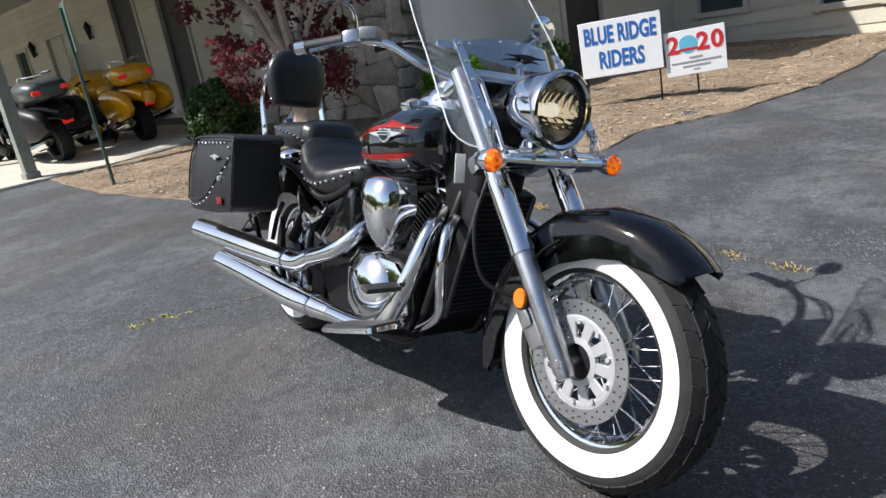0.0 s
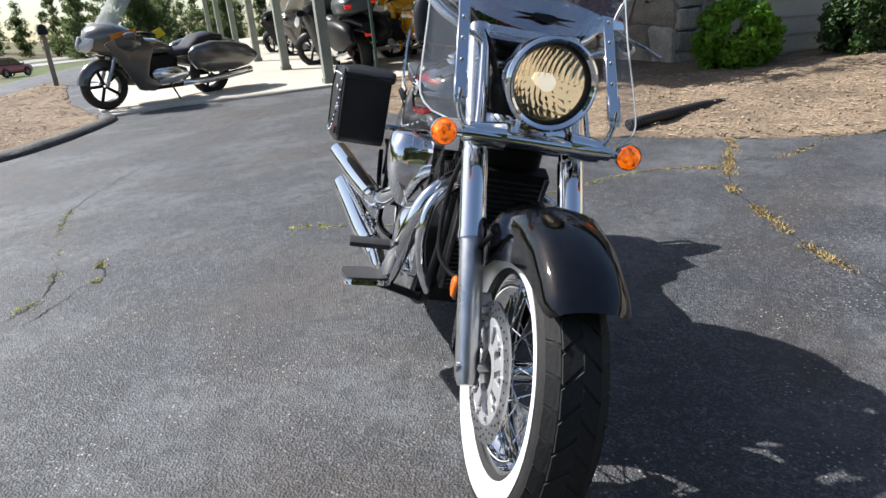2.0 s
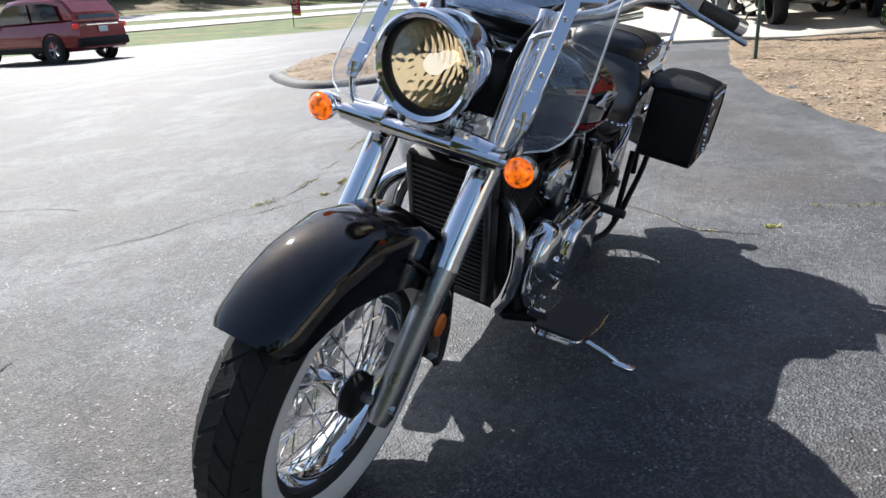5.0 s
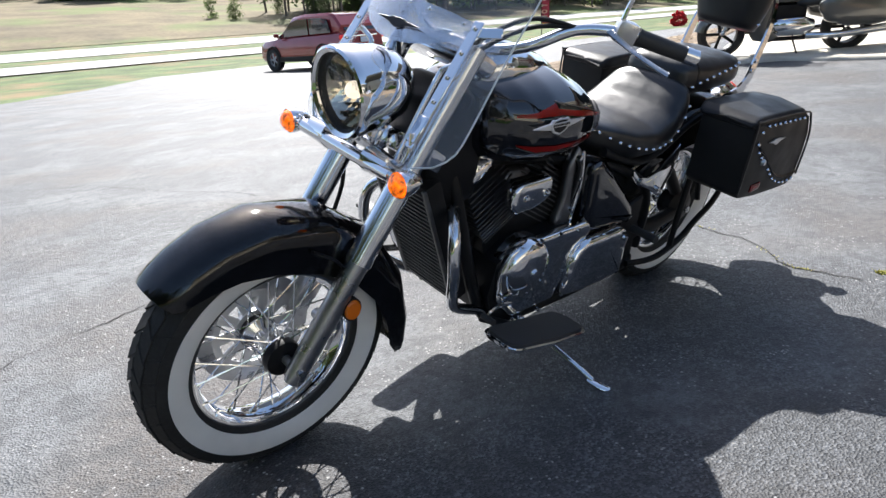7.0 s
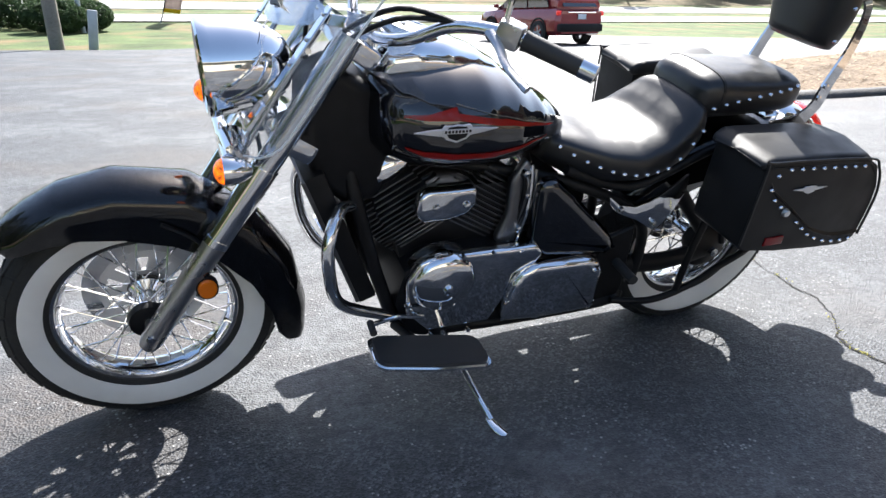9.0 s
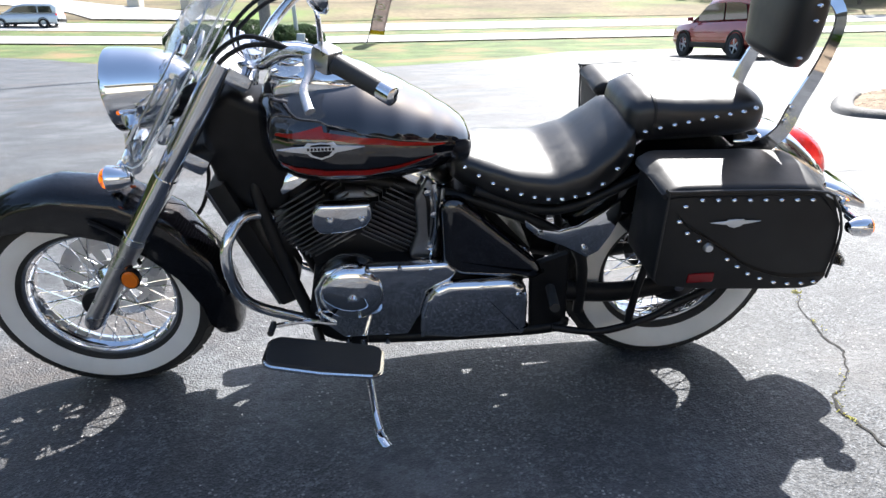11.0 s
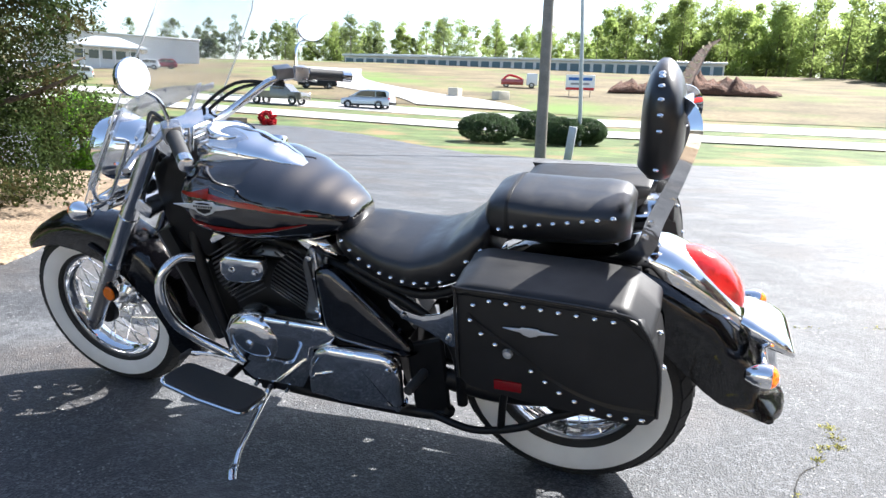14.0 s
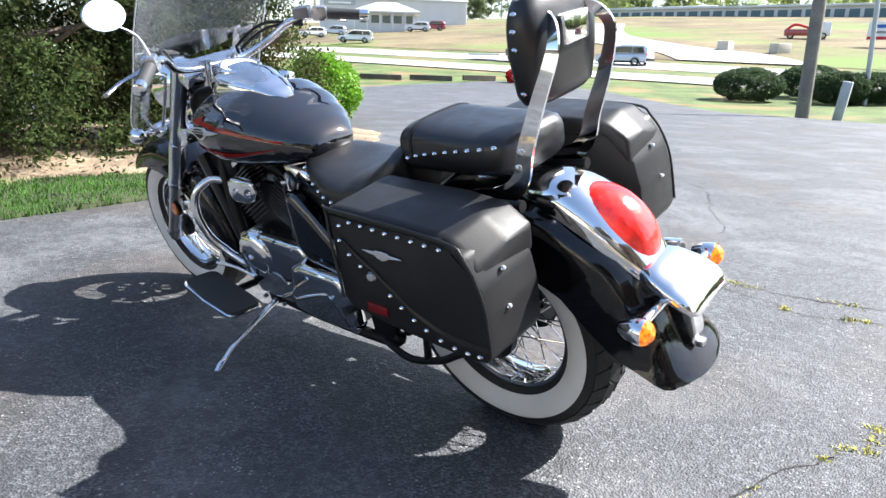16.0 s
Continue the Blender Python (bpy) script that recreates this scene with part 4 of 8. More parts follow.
# turn signal bar
bm = tube([(1.455, -0.17, 0.776), (1.455, 0.17, 0.776)], 0.0165, 16, smooth=False)
for s in (1, -1):
    join(bm, tube([(1.440, 0.075 * s, 0.779), (1.440, 0.150 * s, 0.777)], [0.032, 0.026], 16, smooth=False))
bar = front("signal_bar", bm, "chrome", None, "chrome bar carrying the front turn signals")


def signal(x, y, z, side, way, steer):
    """A bullet turn signal that faces way (+1 ahead, -1 behind)."""
    m = Matrix.Translation((x, y, z)) @ Matrix.Diagonal((way, 1, 1, 1))
    body = lathe([(1e-4, -0.045), (0.014, -0.042), (0.024, -0.025), (0.029, -0.004), (0.0295, 0.008), (0.0285, 0.012)], 24, "x")
    body.transform(m)
    stalk = tube([(x - 0.006 * way, y - 0.062 * side, z), (x - 0.006 * way, y, z)], 0.009, 10, smooth=False)
    join(body, stalk)
    lensb = lathe([(1e-4, 0.030), (0.012, 0.028), (0.022, 0.021), (0.0275, 0.010), (0.0275, 0.002)], 24, "x")
    lensb.transform(m)
    fn = front if steer else part
    t = fn("turn_signal", body, "chrome", cruiser, "chrome bullet turn signal")
    fn("lens", lensb, "amber", t, "amber ribbed lens")


for s in (1, -1):
    signal(1.462, 0.214 * s, 0.776, s, 1, True)
    signal(-0.452, 0.185 * s, 0.531, s, -1, False)

# windscreen
def screen_point(u, v):
    """u across from -1 to 1, v up from 0 to 1."""
    z = 0.800 + 0.59 * v
    lean = 1.482 - 0.69 * (z - 0.800)
    half = 0.264 - 0.012 * smooth_step(0.08, 0.45, v) - 0.030 * smooth_step(0.5, 1.0, v)
    return Vector((lean - 0.090 * u * u, half * u, z))


def screen_at(y, z):
    v = (z - 0.800) / 0.59
    return screen_point(y / 0.258, v)


rings = []
for i in range(25):
    v = (i / 24) ** 1.3
    lo = 0.76 + 0.24 * math.sqrt(max(0.0, 1 - (1 - min(1.0, v / 0.09)) ** 2)) - 0.45 * max(0.0, (v - 0.84) / 0.16) ** 2.5
    rings.append([screen_point(-lo + 2 * lo * k / 28, v) for k in range(29)])
bm = loft(rings, closed=False)
# the lower middle is cut away round the headlamp
kill = [f for f in bm.faces if abs(f.calc_center_median().y) < 0.165 and f.calc_center_median().z < 1.058]
bmesh.ops.delete(bm, geom=kill, context="FACES")
bmesh.ops.solidify(bm, geom=bm.faces[:], thickness=0.004)
ws = front("windscreen", bm, "screen", None, "clear windscreen in a chrome frame")
ws.visible_shadow = True
outline = [r[0] for r in rings] + rings[-1][1:-1] + [r[-1] for r in rings[::-1]]
front("screen_edge", tube([p + Vector((0.002, 0, 0)) for p in outline], 0.0022, 6, steps=1, smooth=False), "screen_edge", ws)
for s in (1, -1):
    p0, p1 = screen_at(0.178 * s, 0.838), screen_at(0.182 * s, 1.070)
    d = (p1 - p0)
    turn = d.to_track_quat("X", "Y").to_matrix().to_4x4()
    b = box(d.length + 0.012, 0.005, 0.027, bevel=0.002, segs=1)
    b.transform(Matrix.Translation((p0 + p1) / 2 + Vector((0.010, 0, 0.004))) @ turn)
    strap = front("screen_strap", b, "chrome", ws, "chrome windscreen strap")
    b = box(0.062, 0.012, 0.031, bevel=0.003, segs=1)
    b.transform(Matrix.Translation(p0 + d * 0.13 + Vector((0.012, 0, 0.005))) @ turn)
    front("strap_clamp", b, "chrome", ws)
    for f in (0.36, 0.56, 0.76, 0.96):
        q = p0 + d * f + Vector((0.0135, 0, 0.005))
        front("screw", lathe([(1e-4, 0.004), (0.004, 0.003), (0.0055, 0.0)], 10, "x", q), "chrome", strap)
    # wing of the cross plate and the rods down to the fork
    b = box(0.058, 0.022, 0.004, bevel=0.0015, segs=1)
    b.transform(Matrix.Translation(screen_at(0.209 * s, 1.058) + Vector((0.010, 0, 0.003))) @ Matrix.Rotation(radians(s * 8), 4, "X") @ Matrix.Rotation(radians(90 + 28 * s), 4, "Z") @ Matrix.Rotation(radians(66), 4, "X"))
    front("plate_wing", b, "chrome", ws)
    rod = tube([p0 + Vector((0.006, 0, 0.03)), p0 + Vector((0.008, 0, -0.008)), (1.428, 0.166 * s, 0.794), (1.422, 0.142 * s, 0.788), (1.405, 0.130 * s, 0.81), (1.318, 0.124 * s, 0.945), (1.300, 0.130 * s, 0.975), screen_at(0.176 * s, 0.995) + Vector((-0.008, 0, 0))], 0.0062, 10)
    front("screen_rod", rod, "chrome", ws)
PLATE_Y = [-0.182 + 0.364 * k / 24 for k in range(25)]
top = [screen_at(y, 1.094 - 0.022 * (y / 0.182) ** 2) + Vector((0.010, 0, 0)) for y in PLATE_Y]
low = [screen_at(y, 1.050 - 0.040 * max(0.0, math.cos(y / 0.182 * 1.571)) ** 0.8) + Vector((0.010, 0, 0)) for y in PLATE_Y]
bm = loft([top, [(a + b) / 2 + Vector((0.002, 0, 0)) for a, b in zip(top, low)], low], closed=False)
bmesh.ops.solidify(bm, geom=bm.faces[:], thickness=0.003)
plate = front("screen_plate", bm, "chrome", ws, "curved chrome plate across the windscreen")
for k in (2, 8, 12, 16, 22):
    front("screw", lathe([(1e-4, 0.005), (0.004, 0.004), (0.0055, 0.0)], 10, "x", top[k] + Vector((0.004, 0, -0.010))), "chrome", plate)


def emblem(w, h, deep):
    """A winged shield badge, flat in x, z."""
    half = [(0, -h), (0.24 * w, -0.66 * h), (0.32 * w, -0.34 * h), (0.62 * w, -0.16 * h), (w, 0.14 * h), (0.62 * w, 0.30 * h), (0.36 * w, 0.34 * h), (0.30 * w, 0.66 * h), (0.12 * w, 0.60 * h), (0, 0.70 * h)]
    bm = slab(half + [(-x, z) for x, z in half[-2:0:-1]], deep, 0.0010, 1)
    return bm


M["badge"] = mat("bright badge metal", (0.75, 0.76, 0.78), 0.34, metal=0.85)
e = emblem(0.076, 0.014, 0.003)
e.transform(Matrix.Translation(screen_at(0, 1.046) + Vector((0.016, 0, 0))) @ Matrix.Rotation(radians(-34), 4, "Y") @ Matrix.Rotation(radians(-90), 4, "Z"))
front("badge", e, "black_metal", plate, "dark winged badge")

# handlebar
bar_pts = [(0.842, 0.430, 1.036), (0.945, 0.335, 1.068), (1.03, 0.25, 1.064), (1.10, 0.185, 1.02), (1.135, 0.10, 0.995), (1.14, 0.0, 0.992)]
full = [Vector(p) for p in bar_pts] + [Vector((x + 0.06 * max(0, y - 0.1), -y, z + 0.075 * max(0, y - 0.1))) for x, y, z in bar_pts[-2::-1]]
hb = front("handlebar", tube(full, 0.0127, 14, steps=8), "chrome", None, "wide chrome handlebar")
for s in (1, -1):
    front("riser", tube([(1.155, 0.055 * s, 0.935), (1.145, 0.055 * s, 0.975), (1.14, 0.055 * s, 1.008)], [0.018, 0.017, 0.022], 14), "chrome", hb)
    g0, g1 = Vector((0.850, 0.423 * s, 1.038)), Vector((0.935, 0.344 * s, 1.065))
    if s < 0:
        g0, g1 = g0 + Vector((0.019, 0, 0.024)), g1 + Vector((0.015, 0, 0.018))
    d = (g0 - g1).normalized()
    bm = tube([g1, g1 + d * 0.012, g0 - d * 0.008, g0], [0.020, 0.0185, 0.0175, 0.0175], 18, smooth=False)
    grip = front("grip", bm, "rubber_pad", hb, "black rubber grip")
    front("bar_end", tube([g0 - d * 0.004, g0 + d * 0.026, g0 + d * 0.030], [0.0185, 0.0185, 0.012], 18, smooth=False), "chrome", hb, "chrome bar end")
    b = box(0.050, 0.045, 0.050, bevel=0.012)
    b.transform(Matrix.Translation(g1 - d * 0.028) @ d.to_track_quat("X", "Z").to_matrix().to_4x4())
    sw = front("switch_box", b, "satin", hb, "silver grey switch housing")
    b = tube([g1 - d * 0.05 + Vector((0.02, 0, -0.005)), g1 + Vector((0.052, 0.008 * s, -0.012)), g1 + Vector((0.062, 0.060 * s, -0.026)), g1 + Vector((0.052, 0.112 * s, -0.044)), g1 + Vector((0.048, 0.122 * s, -0.047))], [0.012, 0.010, 0.008, 0.009, 0.0105], 10, flat=0.6)
    front("lever", b, "satin", hb, "polished hand lever")
    # mirror
    m0 = g1 - d * 0.04 + Vector((0, 0, 0.018))
    m1 = Vector((0.955, 0.408 * s, 1.220))
    stem = tube([m0, m0 + Vector((0.0, 0.02 * s, 0.06)), m1 + Vector((0.01, -0.02 * s, -0.03))], [0.006, 0.005, 0.0045], 8)
    mir = front("mirror", stem, "chrome", None, "chrome oval rear-view mirror")
    mb = lathe([(1e-4, 0.026), (0.035, 0.022), (0.055, 0.010), (0.060, 0.0), (0.058, -0.003)], 28, "x")
    mb.transform(Matrix.Translation(m1) @ Matrix.Rotation(radians(14 * s), 4, "Z") @ Matrix.Rotation(radians(9), 4, "Y") @ Matrix.Diagonal((1, 1.15, 0.72, 1)))
    front("mirror_shell", mb, "chrome", mir)
    mg = lathe([(1e-4, -0.0035), (0.0575, -0.0035), (0.0575, -0.0015)], 28, "x")
    mg.transform(Matrix.Translation(m1) @ Matrix.Rotation(radians(14 * s), 4, "Z") @ Matrix.Rotation(radians(9), 4, "Y") @ Matrix.Diagonal((1, 1.15, 0.72, 1)))
    front("mirror_glass", mg, mat("mirror glass", (0.9, 0.9, 0.9), 0.01, metal=1.0), mir)
b = box(0.055, 0.085, 0.035, bevel=0.006)
b.transform(Matrix.Translation((1.01, -0.285, 1.100)) @ Matrix.Rotation(radians(42), 4, "Z"))
front("brake_reservoir", b, "cast", hb, "grey brake fluid box")
front("yellow_button", box(0.018, 0.022, 0.016, (0.958, 0.318, 1.088), bevel=0.004), "yellow_tag", hb, "yellow switch")
front("red_button", box(0.012, 0.02, 0.012, (0.958, -0.32, 1.102), bevel=0.003), "red_dull", hb, "red stop switch")
for s in (1, -1):
    for k in range(2):
        front("cable", tube([(1.0, 0.27 * s, 1.07 - 0.01 * k), (1.13, 0.19 * s, 1.06 + 0.02 * k), (1.24, 0.10 * s, 0.96 + 0.02 * k), (1.24, 0.05 * s, 0.84), (1.16, 0.04 * s, 0.72)], 0.0055, 8), "black_metal", hb)
tagp = box(0.002, 0.034, 0.078, (1.262, -0.150, 0.748), bevel=0.0006, segs=1)
tag = front("price_tag", tagp, "tag", None, "white hanging key tag")

# ---- tank ----
TANK = [(1.150, 0.833, 0.055, 0.045, 0.060), (1.138, 0.830, 0.122, 0.075, 0.095), (1.105, 0.823, 0.178, 0.098, 0.115), (1.05, 0.816, 0.211, 0.116, 0.122), (0.98, 0.811, 0.224, 0.126, 0.125), (0.90, 0.808, 0.223, 0.126, 0.122),
        (0.82, 0.800, 0.203, 0.108, 0.112), (0.74, 0.787, 0.166, 0.080, 0.092), (0.68, 0.775, 0.126, 0.058, 0.070), (0.64, 0.765, 0.094, 0.042, 0.050), (0.622, 0.758, 0.070, 0.026, 0.034)]
xs = [1.150 - 0.528 * k / 44 for k in range(45)]
bm = loft([oval(x, *lerp_rows(TANK, x)[0:1], *lerp_rows(TANK, x)[1:4], e=2.25, n=40) for x in xs])
tank = part("fuel_tank", bm, "paint_black", cruiser, "gloss black teardrop fuel tank with red flashes", sharp=60)


def tank_side(x, z, side, off):
    zc, hw, up_h, dn = lerp_rows(TANK, x)
    f = (z - zc) / (up_h if z > zc else dn)
    f = max(-0.97, min(0.97, f))
    return Vector((x, side * (hw * (1 - abs(f) ** 2.25) ** (1 / 2.25) + off), z))


def band(upper, lower, side, off, n=30):
    """A decal on the tank side between two lines of (x, z)."""
    def at(line, f):
        p = f * (len(line) - 1)
        k = min(int(p), len(line) - 2)
        return tuple(a + (b - a) * (p - k) for a, b in zip(line[k], line[k + 1]))
    rows = []
    for j in range(5):
        rows.append([tank_side(*[a + (b - a) * j / 4 for a, b in zip(at(upper, i / n), at(lower, i / n))], side, off) for i in range(n + 1)])
    bm = loft(rows, closed=False)
    bmesh.ops.solidify(bm, geom=bm.faces[:], thickness=0.0012)
    return bm


for s in (1, -1):
    part("red_flash", band([(1.095, 0.856), (1.04, 0.865), (0.985, 0.879), (1.0, 0.87), (0.86, 0.847), (0.70, 0.8)], [(1.095, 0.851), (1.04, 0.852), (0.98, 0.853), (0.97, 0.852), (0.84, 0.83), (0.695, 0.796)], s, 0.002), "stripe", tank, "red flash on the tank")
    part("red_flash", band([(1.09, 0.783), (0.98, 0.776), (0.86, 0.772), (0.72, 0.78)], [(1.085, 0.778), (1.03, 0.76), (0.88, 0.756), (0.72, 0.778)], s, 0.002), "stripe", tank, "red flash on the tank")
    part("pinstripe", band([(0.985, 0.8845), (0.86, 0.852), (0.69, 0.8)], [(0.985, 0.8825), (0.86, 0.85), (0.69, 0.798)], s, 0.0025), "pinstripe", tank)
    part("pinstripe", band([(1.085, 0.776), (1.03, 0.758), (0.88, 0.754), (0.72, 0.778)], [(1.085, 0.774), (1.03, 0.756), (0.88, 0.752), (0.72, 0.776)], s, 0.0025), "pinstripe", tank)
    e = emblem(0.100, 0.025, 0.006)
    e.transform(Matrix.Translation((0.990, (0.2225 if s > 0 else -0.2275), 0.833)) @ Matrix.Rotation(radians(1.5 * s), 4, "Z"))
    badge = part("badge", e, "badge", tank, "bright winged badge")
    shield = slab([(0, -0.019), (0.019, -0.012), (0.025, -0.003), (0.025, 0.006), (0.021, 0.012), (0, 0.014), (-0.021, 0.012), (-0.025, 0.006), (-0.025, -0.003), (-0.019, -0.012)], 0.0016)
    part("shield", shield, "black_metal", badge, at=Matrix.Translation((0.990, 0.2285 if s > 0 else -0.2301, 0.833)))
    part("badge_bar", box(0.072, 0.0024, 0.011, (0.990, 0.2300 * s, 0.836), bevel=0.0006, segs=1), "badge", badge)
    for k in range(8):
        part("text_bar", box(0.005, 0.0012, 0.006, (0.962 + 0.008 * k, 0.2315 * s, 0.836)), "black_metal", badge)
# tank-top console
CON = [(1.13, 0.895, 0.045, 0.03), (1.10, 0.915, 0.085, 0.065), (1.04, 0.925, 0.100, 0.072), (0.97, 0.925, 0.096, 0.058), (0.89, 0.918, 0.072, 0.036), (0.83, 0.905, 0.048, 0.018), (0.795, 0.893, 0.018, 0.006)]
xs = [1.13 - 0.335 * k / 24 for k in range(25)]
bm = loft([oval(x, lerp_rows(CON, x)[0], lerp_rows(CON, x)[1], lerp_rows(CON, x)[2], 0.03, e=2.3, n=28) for x in xs])
con = part("console", bm, "chrome", cruiser, "chrome tank console with a speedometer")
D = Matrix.Translation((1.030, 0, 0.983)) @ Matrix.Rotation(radians(-12), 4, "Y")
bm = lathe([(0.074, -0.02), (0.072, 0.004), (0.068, 0.009), (0.062, 0.009), (0.058, 0.005)], 36, "z")
bm.transform(D)
part("gauge_ring", bm, "chrome", con)
bm = lathe([(1e-4, 0.0065), (0.057, 0.0065), (0.057, 0.0)], 36, "z")
bm.transform(D)
part("gauge_face", bm, "plate_white", con, "white speedometer dial")
bm = lathe([(1e-4, 0.024), (0.026, 0.022), (0.030, 0.012), (0.030, 0.0)], 24, "z")
bm.transform(Matrix.Translation((0.955, -0.115, 0.918)) @ Matrix.Rotation(radians(24), 4, "X"))
part("filler_cap", bm, "chrome", con)

# ---- seats ----
SEAT = [(0.675, 0.715, 0.085, 0.030, 0.05), (0.64, 0.712, 0.115, 0.036, 0.07), (0.58, 0.700, 0.145, 0.040, 0.085), (0.50, 0.683, 0.172, 0.044, 0.082), (0.42, 0.676, 0.184, 0.048, 0.070), (0.34, 0.690, 0.180, 0.060, 0.070), (0.28, 0.716, 0.170, 0.080, 0.075),
        (0.24, 0.742, 0.158, 0.090, 0.075), (0.215, 0.756, 0.140, 0.075, 0.06)]
xs = [0.675 - 0.46 * k / 30 for k in range(31)]
seat = part("rider_seat", loft([oval(x, *lerp_rows(SEAT, x)[:4], e=2.9, n=36) for x in xs]), "leather", cruiser, "black leather rider seat edged with studs", sharp=70)
PILL = [(0.235, 0.822, 0.085, 0.035, 0.05), (0.220, 0.826, 0.114, 0.052, 0.065), (0.18, 0.830, 0.126, 0.062, 0.07), (0.10, 0.830, 0.133, 0.058, 0.066), (0.0, 0.832, 0.136, 0.054, 0.062), (-0.06, 0.834, 0.136, 0.054, 0.060), (-0.105, 0.834, 0.126, 0.050, 0.052), (-0.125, 0.828, 0.100, 0.036, 0.04)]
xs = [0.235 - 0.36 * k / 26 for k in range(27)]
pill = part("passenger_seat", loft([oval(x, *lerp_rows(PILL, x)[:4], e=3.4, n=36) for x in xs]), "leather", cruiser, "black leather passenger seat with chrome studs", sharp=70)
part("seat_seam", loft([oval(x, *lerp_rows(PILL, x)[:4], e=3.4, n=36) for x in (0.176, 0.174, 0.170, 0.168)]), "leather_flat", pill).scale = (1.0, 1.012, 1.002)
st = bmesh.new()
bmesh.ops.create_uvsphere(st, u_segments=10, v_segments=6, radius=0.0080)
st.transform(Matrix.Diagonal((1, 1, 0.7, 1)))
STUD = bpy.data.meshes.new("stud")
st.to_mesh(STUD)
st.free()


def side_y(rows, x, z, e):
    zc, hw, u, d = lerp_rows(rows, x)[:4]
    f = max(-0.96, min(0.96, (z - zc) / (u if z > zc else d)))
    return hw * (1 - abs(f) ** e) ** (1 / e)


for s in (1, -1):
    for k in range(13):
        f = k / 12
        x = 0.645 - 0.415 * f
        z = 0.655 + 0.055 * abs(2 * f - 1.10) ** 1.8 + 0.055 * smooth_step(0.75, 1.0, f)
        place("stud", STUD, "chrome", seat, at=Matrix.Translation((x, s * (side_y(SEAT, x, z, 2.9) + 0.001), z)))
    for k in range(9):
        x = 0.190 - 0.275 * k / 8
        z = 0.806 + 0.055 * (k / 8) ** 0.75
        place("stud", STUD, "chrome", pill, at=Matrix.Translation((x, s * (side_y(PILL, x, z, 3.4) + 0.001), z)))
# backrest
rings = []
for k in range(15):
    f = k / 14
    z = 0.955 + 0.245 * f
    x = -0.172 - 0.012 * f + 0.018 * f * f
    hw = 0.105 + 0.030 * math.sin(min(1, f / 0.55) * 1.57) if f < 0.55 else 0.135 * math.sqrt(max(0.0, 1 - ((f - 0.55) / 0.47) ** 2.4))
    th = 0.050 * (1 - 0.75 * f ** 6) * (0.62 if k in (0,) else 1)
    ring = []
    for q in range(30):
        a = 2 * math.pi * q / 30
        c2, s2 = math.cos(a), math.sin(a)
        ring.append(Vector((x + th * math.copysign(abs(s2) ** 0.75, s2), hw * math.copysign(abs(c2) ** 0.62, c2), z)))
    rings.append(ring)
back = part("backrest", loft(rings), "leather", cruiser, "black padded leather passenger backrest with studs", sharp=70)
for k in range(13):
    a = math.pi * (-0.10 + 1.20 * k / 12)
    z = 1.075 + 0.112 * math.sin(a) if math.sin(a) > 0 else 1.075 + 0.10 * math.sin(a) * 3
    f = (z - 0.955) / 0.245
    hw = 0.105 + 0.030 * math.sin(min(1, f / 0.55) * 1.57) if f < 0.55 else 0.135 * math.sqrt(max(0.0, 1 - ((f - 0.55) / 0.47) ** 2.4))
    place("stud", STUD, "chrome", back, at=Matrix.Translation((-0.172 - 0.012 * f + 0.018 * f * f + 0.004, math.copysign(max(hw, 0.012) * 1.0, math.cos(a)), z)))
for s in (1, -1):
    line = curve_points([(-0.205, 0.066 * s, 1.125), (-0.232, 0.092 * s, 1.110), (-0.244, 0.118 * s, 1.065), (-0.216, 0.138 * s, 0.97), (-0.180, 0.142 * s, 0.87), (-0.160, 0.142 * s, 0.80), (-0.100, 0.140 * s, 0.745), (-0.03, 0.138 * s, 0.715)], 6)
    rings = []
    for k, p in enumerate(line):
        d = line[min(k + 1, len(line) - 1)] - line[max(k - 1, 0)]
        wv = Vector((-d.z, 0, d.x)).normalized() * (0.013 + 0.008 * smooth_step(0.2, 0.7, k / len(line)) + 0.022 * smooth_step(0.72, 0.95, k / len(line)))
        tv = Vector((0, 0.0035, 0))
        rings.append([p + wv + tv, p + wv - tv, p - wv - tv, p - wv + tv])
    bm = loft(rings)
    sup = part("backrest_bar", bm, "chrome", cruiser, "flat chrome backrest upright")
    for z, x in ((0.865, -0.170), (0.83, -0.160)):
        part("bolt", lathe([(1e-4, 0.152 * s), (0.008, 0.151 * s), (0.009, 0.142 * s)], 10, "y", (x, 0, z)), "chrome", sup)

part("backrest_bracket", box(0.020, 0.095, 0.060, (-0.224, 0, 1.095), bevel=0.006), "chrome", back, "chrome backrest bracket")

# ---- rear fender, lamp and plate bracket ----
rows = [(58, 0.42, 0.085, 0.06), (40, 0.425, 0.115, 0.10), (15, 0.430, 0.128, 0.14), (-10, 0.440, 0.131, 0.16), (-30, 0.462, 0.131, 0.17), (-50, 0.490, 0.130, 0.17), (-66, 0.503, 0.129, 0.160), (-73, 0.505, 0.127, 0.140), (-78, 0.510, 0.130, 0.115), (-80.5, 0.521, 0.138, 0.078), (-82.6, 0.532, 0.144, 0.050), (-83.9, 0.541, 0.140, 0.038), (-84.8, 0.548, 0.122, 0.032), (-85.2, 0.551, 0.094, 0.030)]
rf = part("rear_fender", fender((0.014, 0, 0.312), rows), "paint_black", cruiser, "long gloss black rear fender")


def on_fender(ang, r):
    a = radians(ang)
    return Vector((0.014 + math.sin(a) * r, 0, 0.318 + math.cos(a) * r))


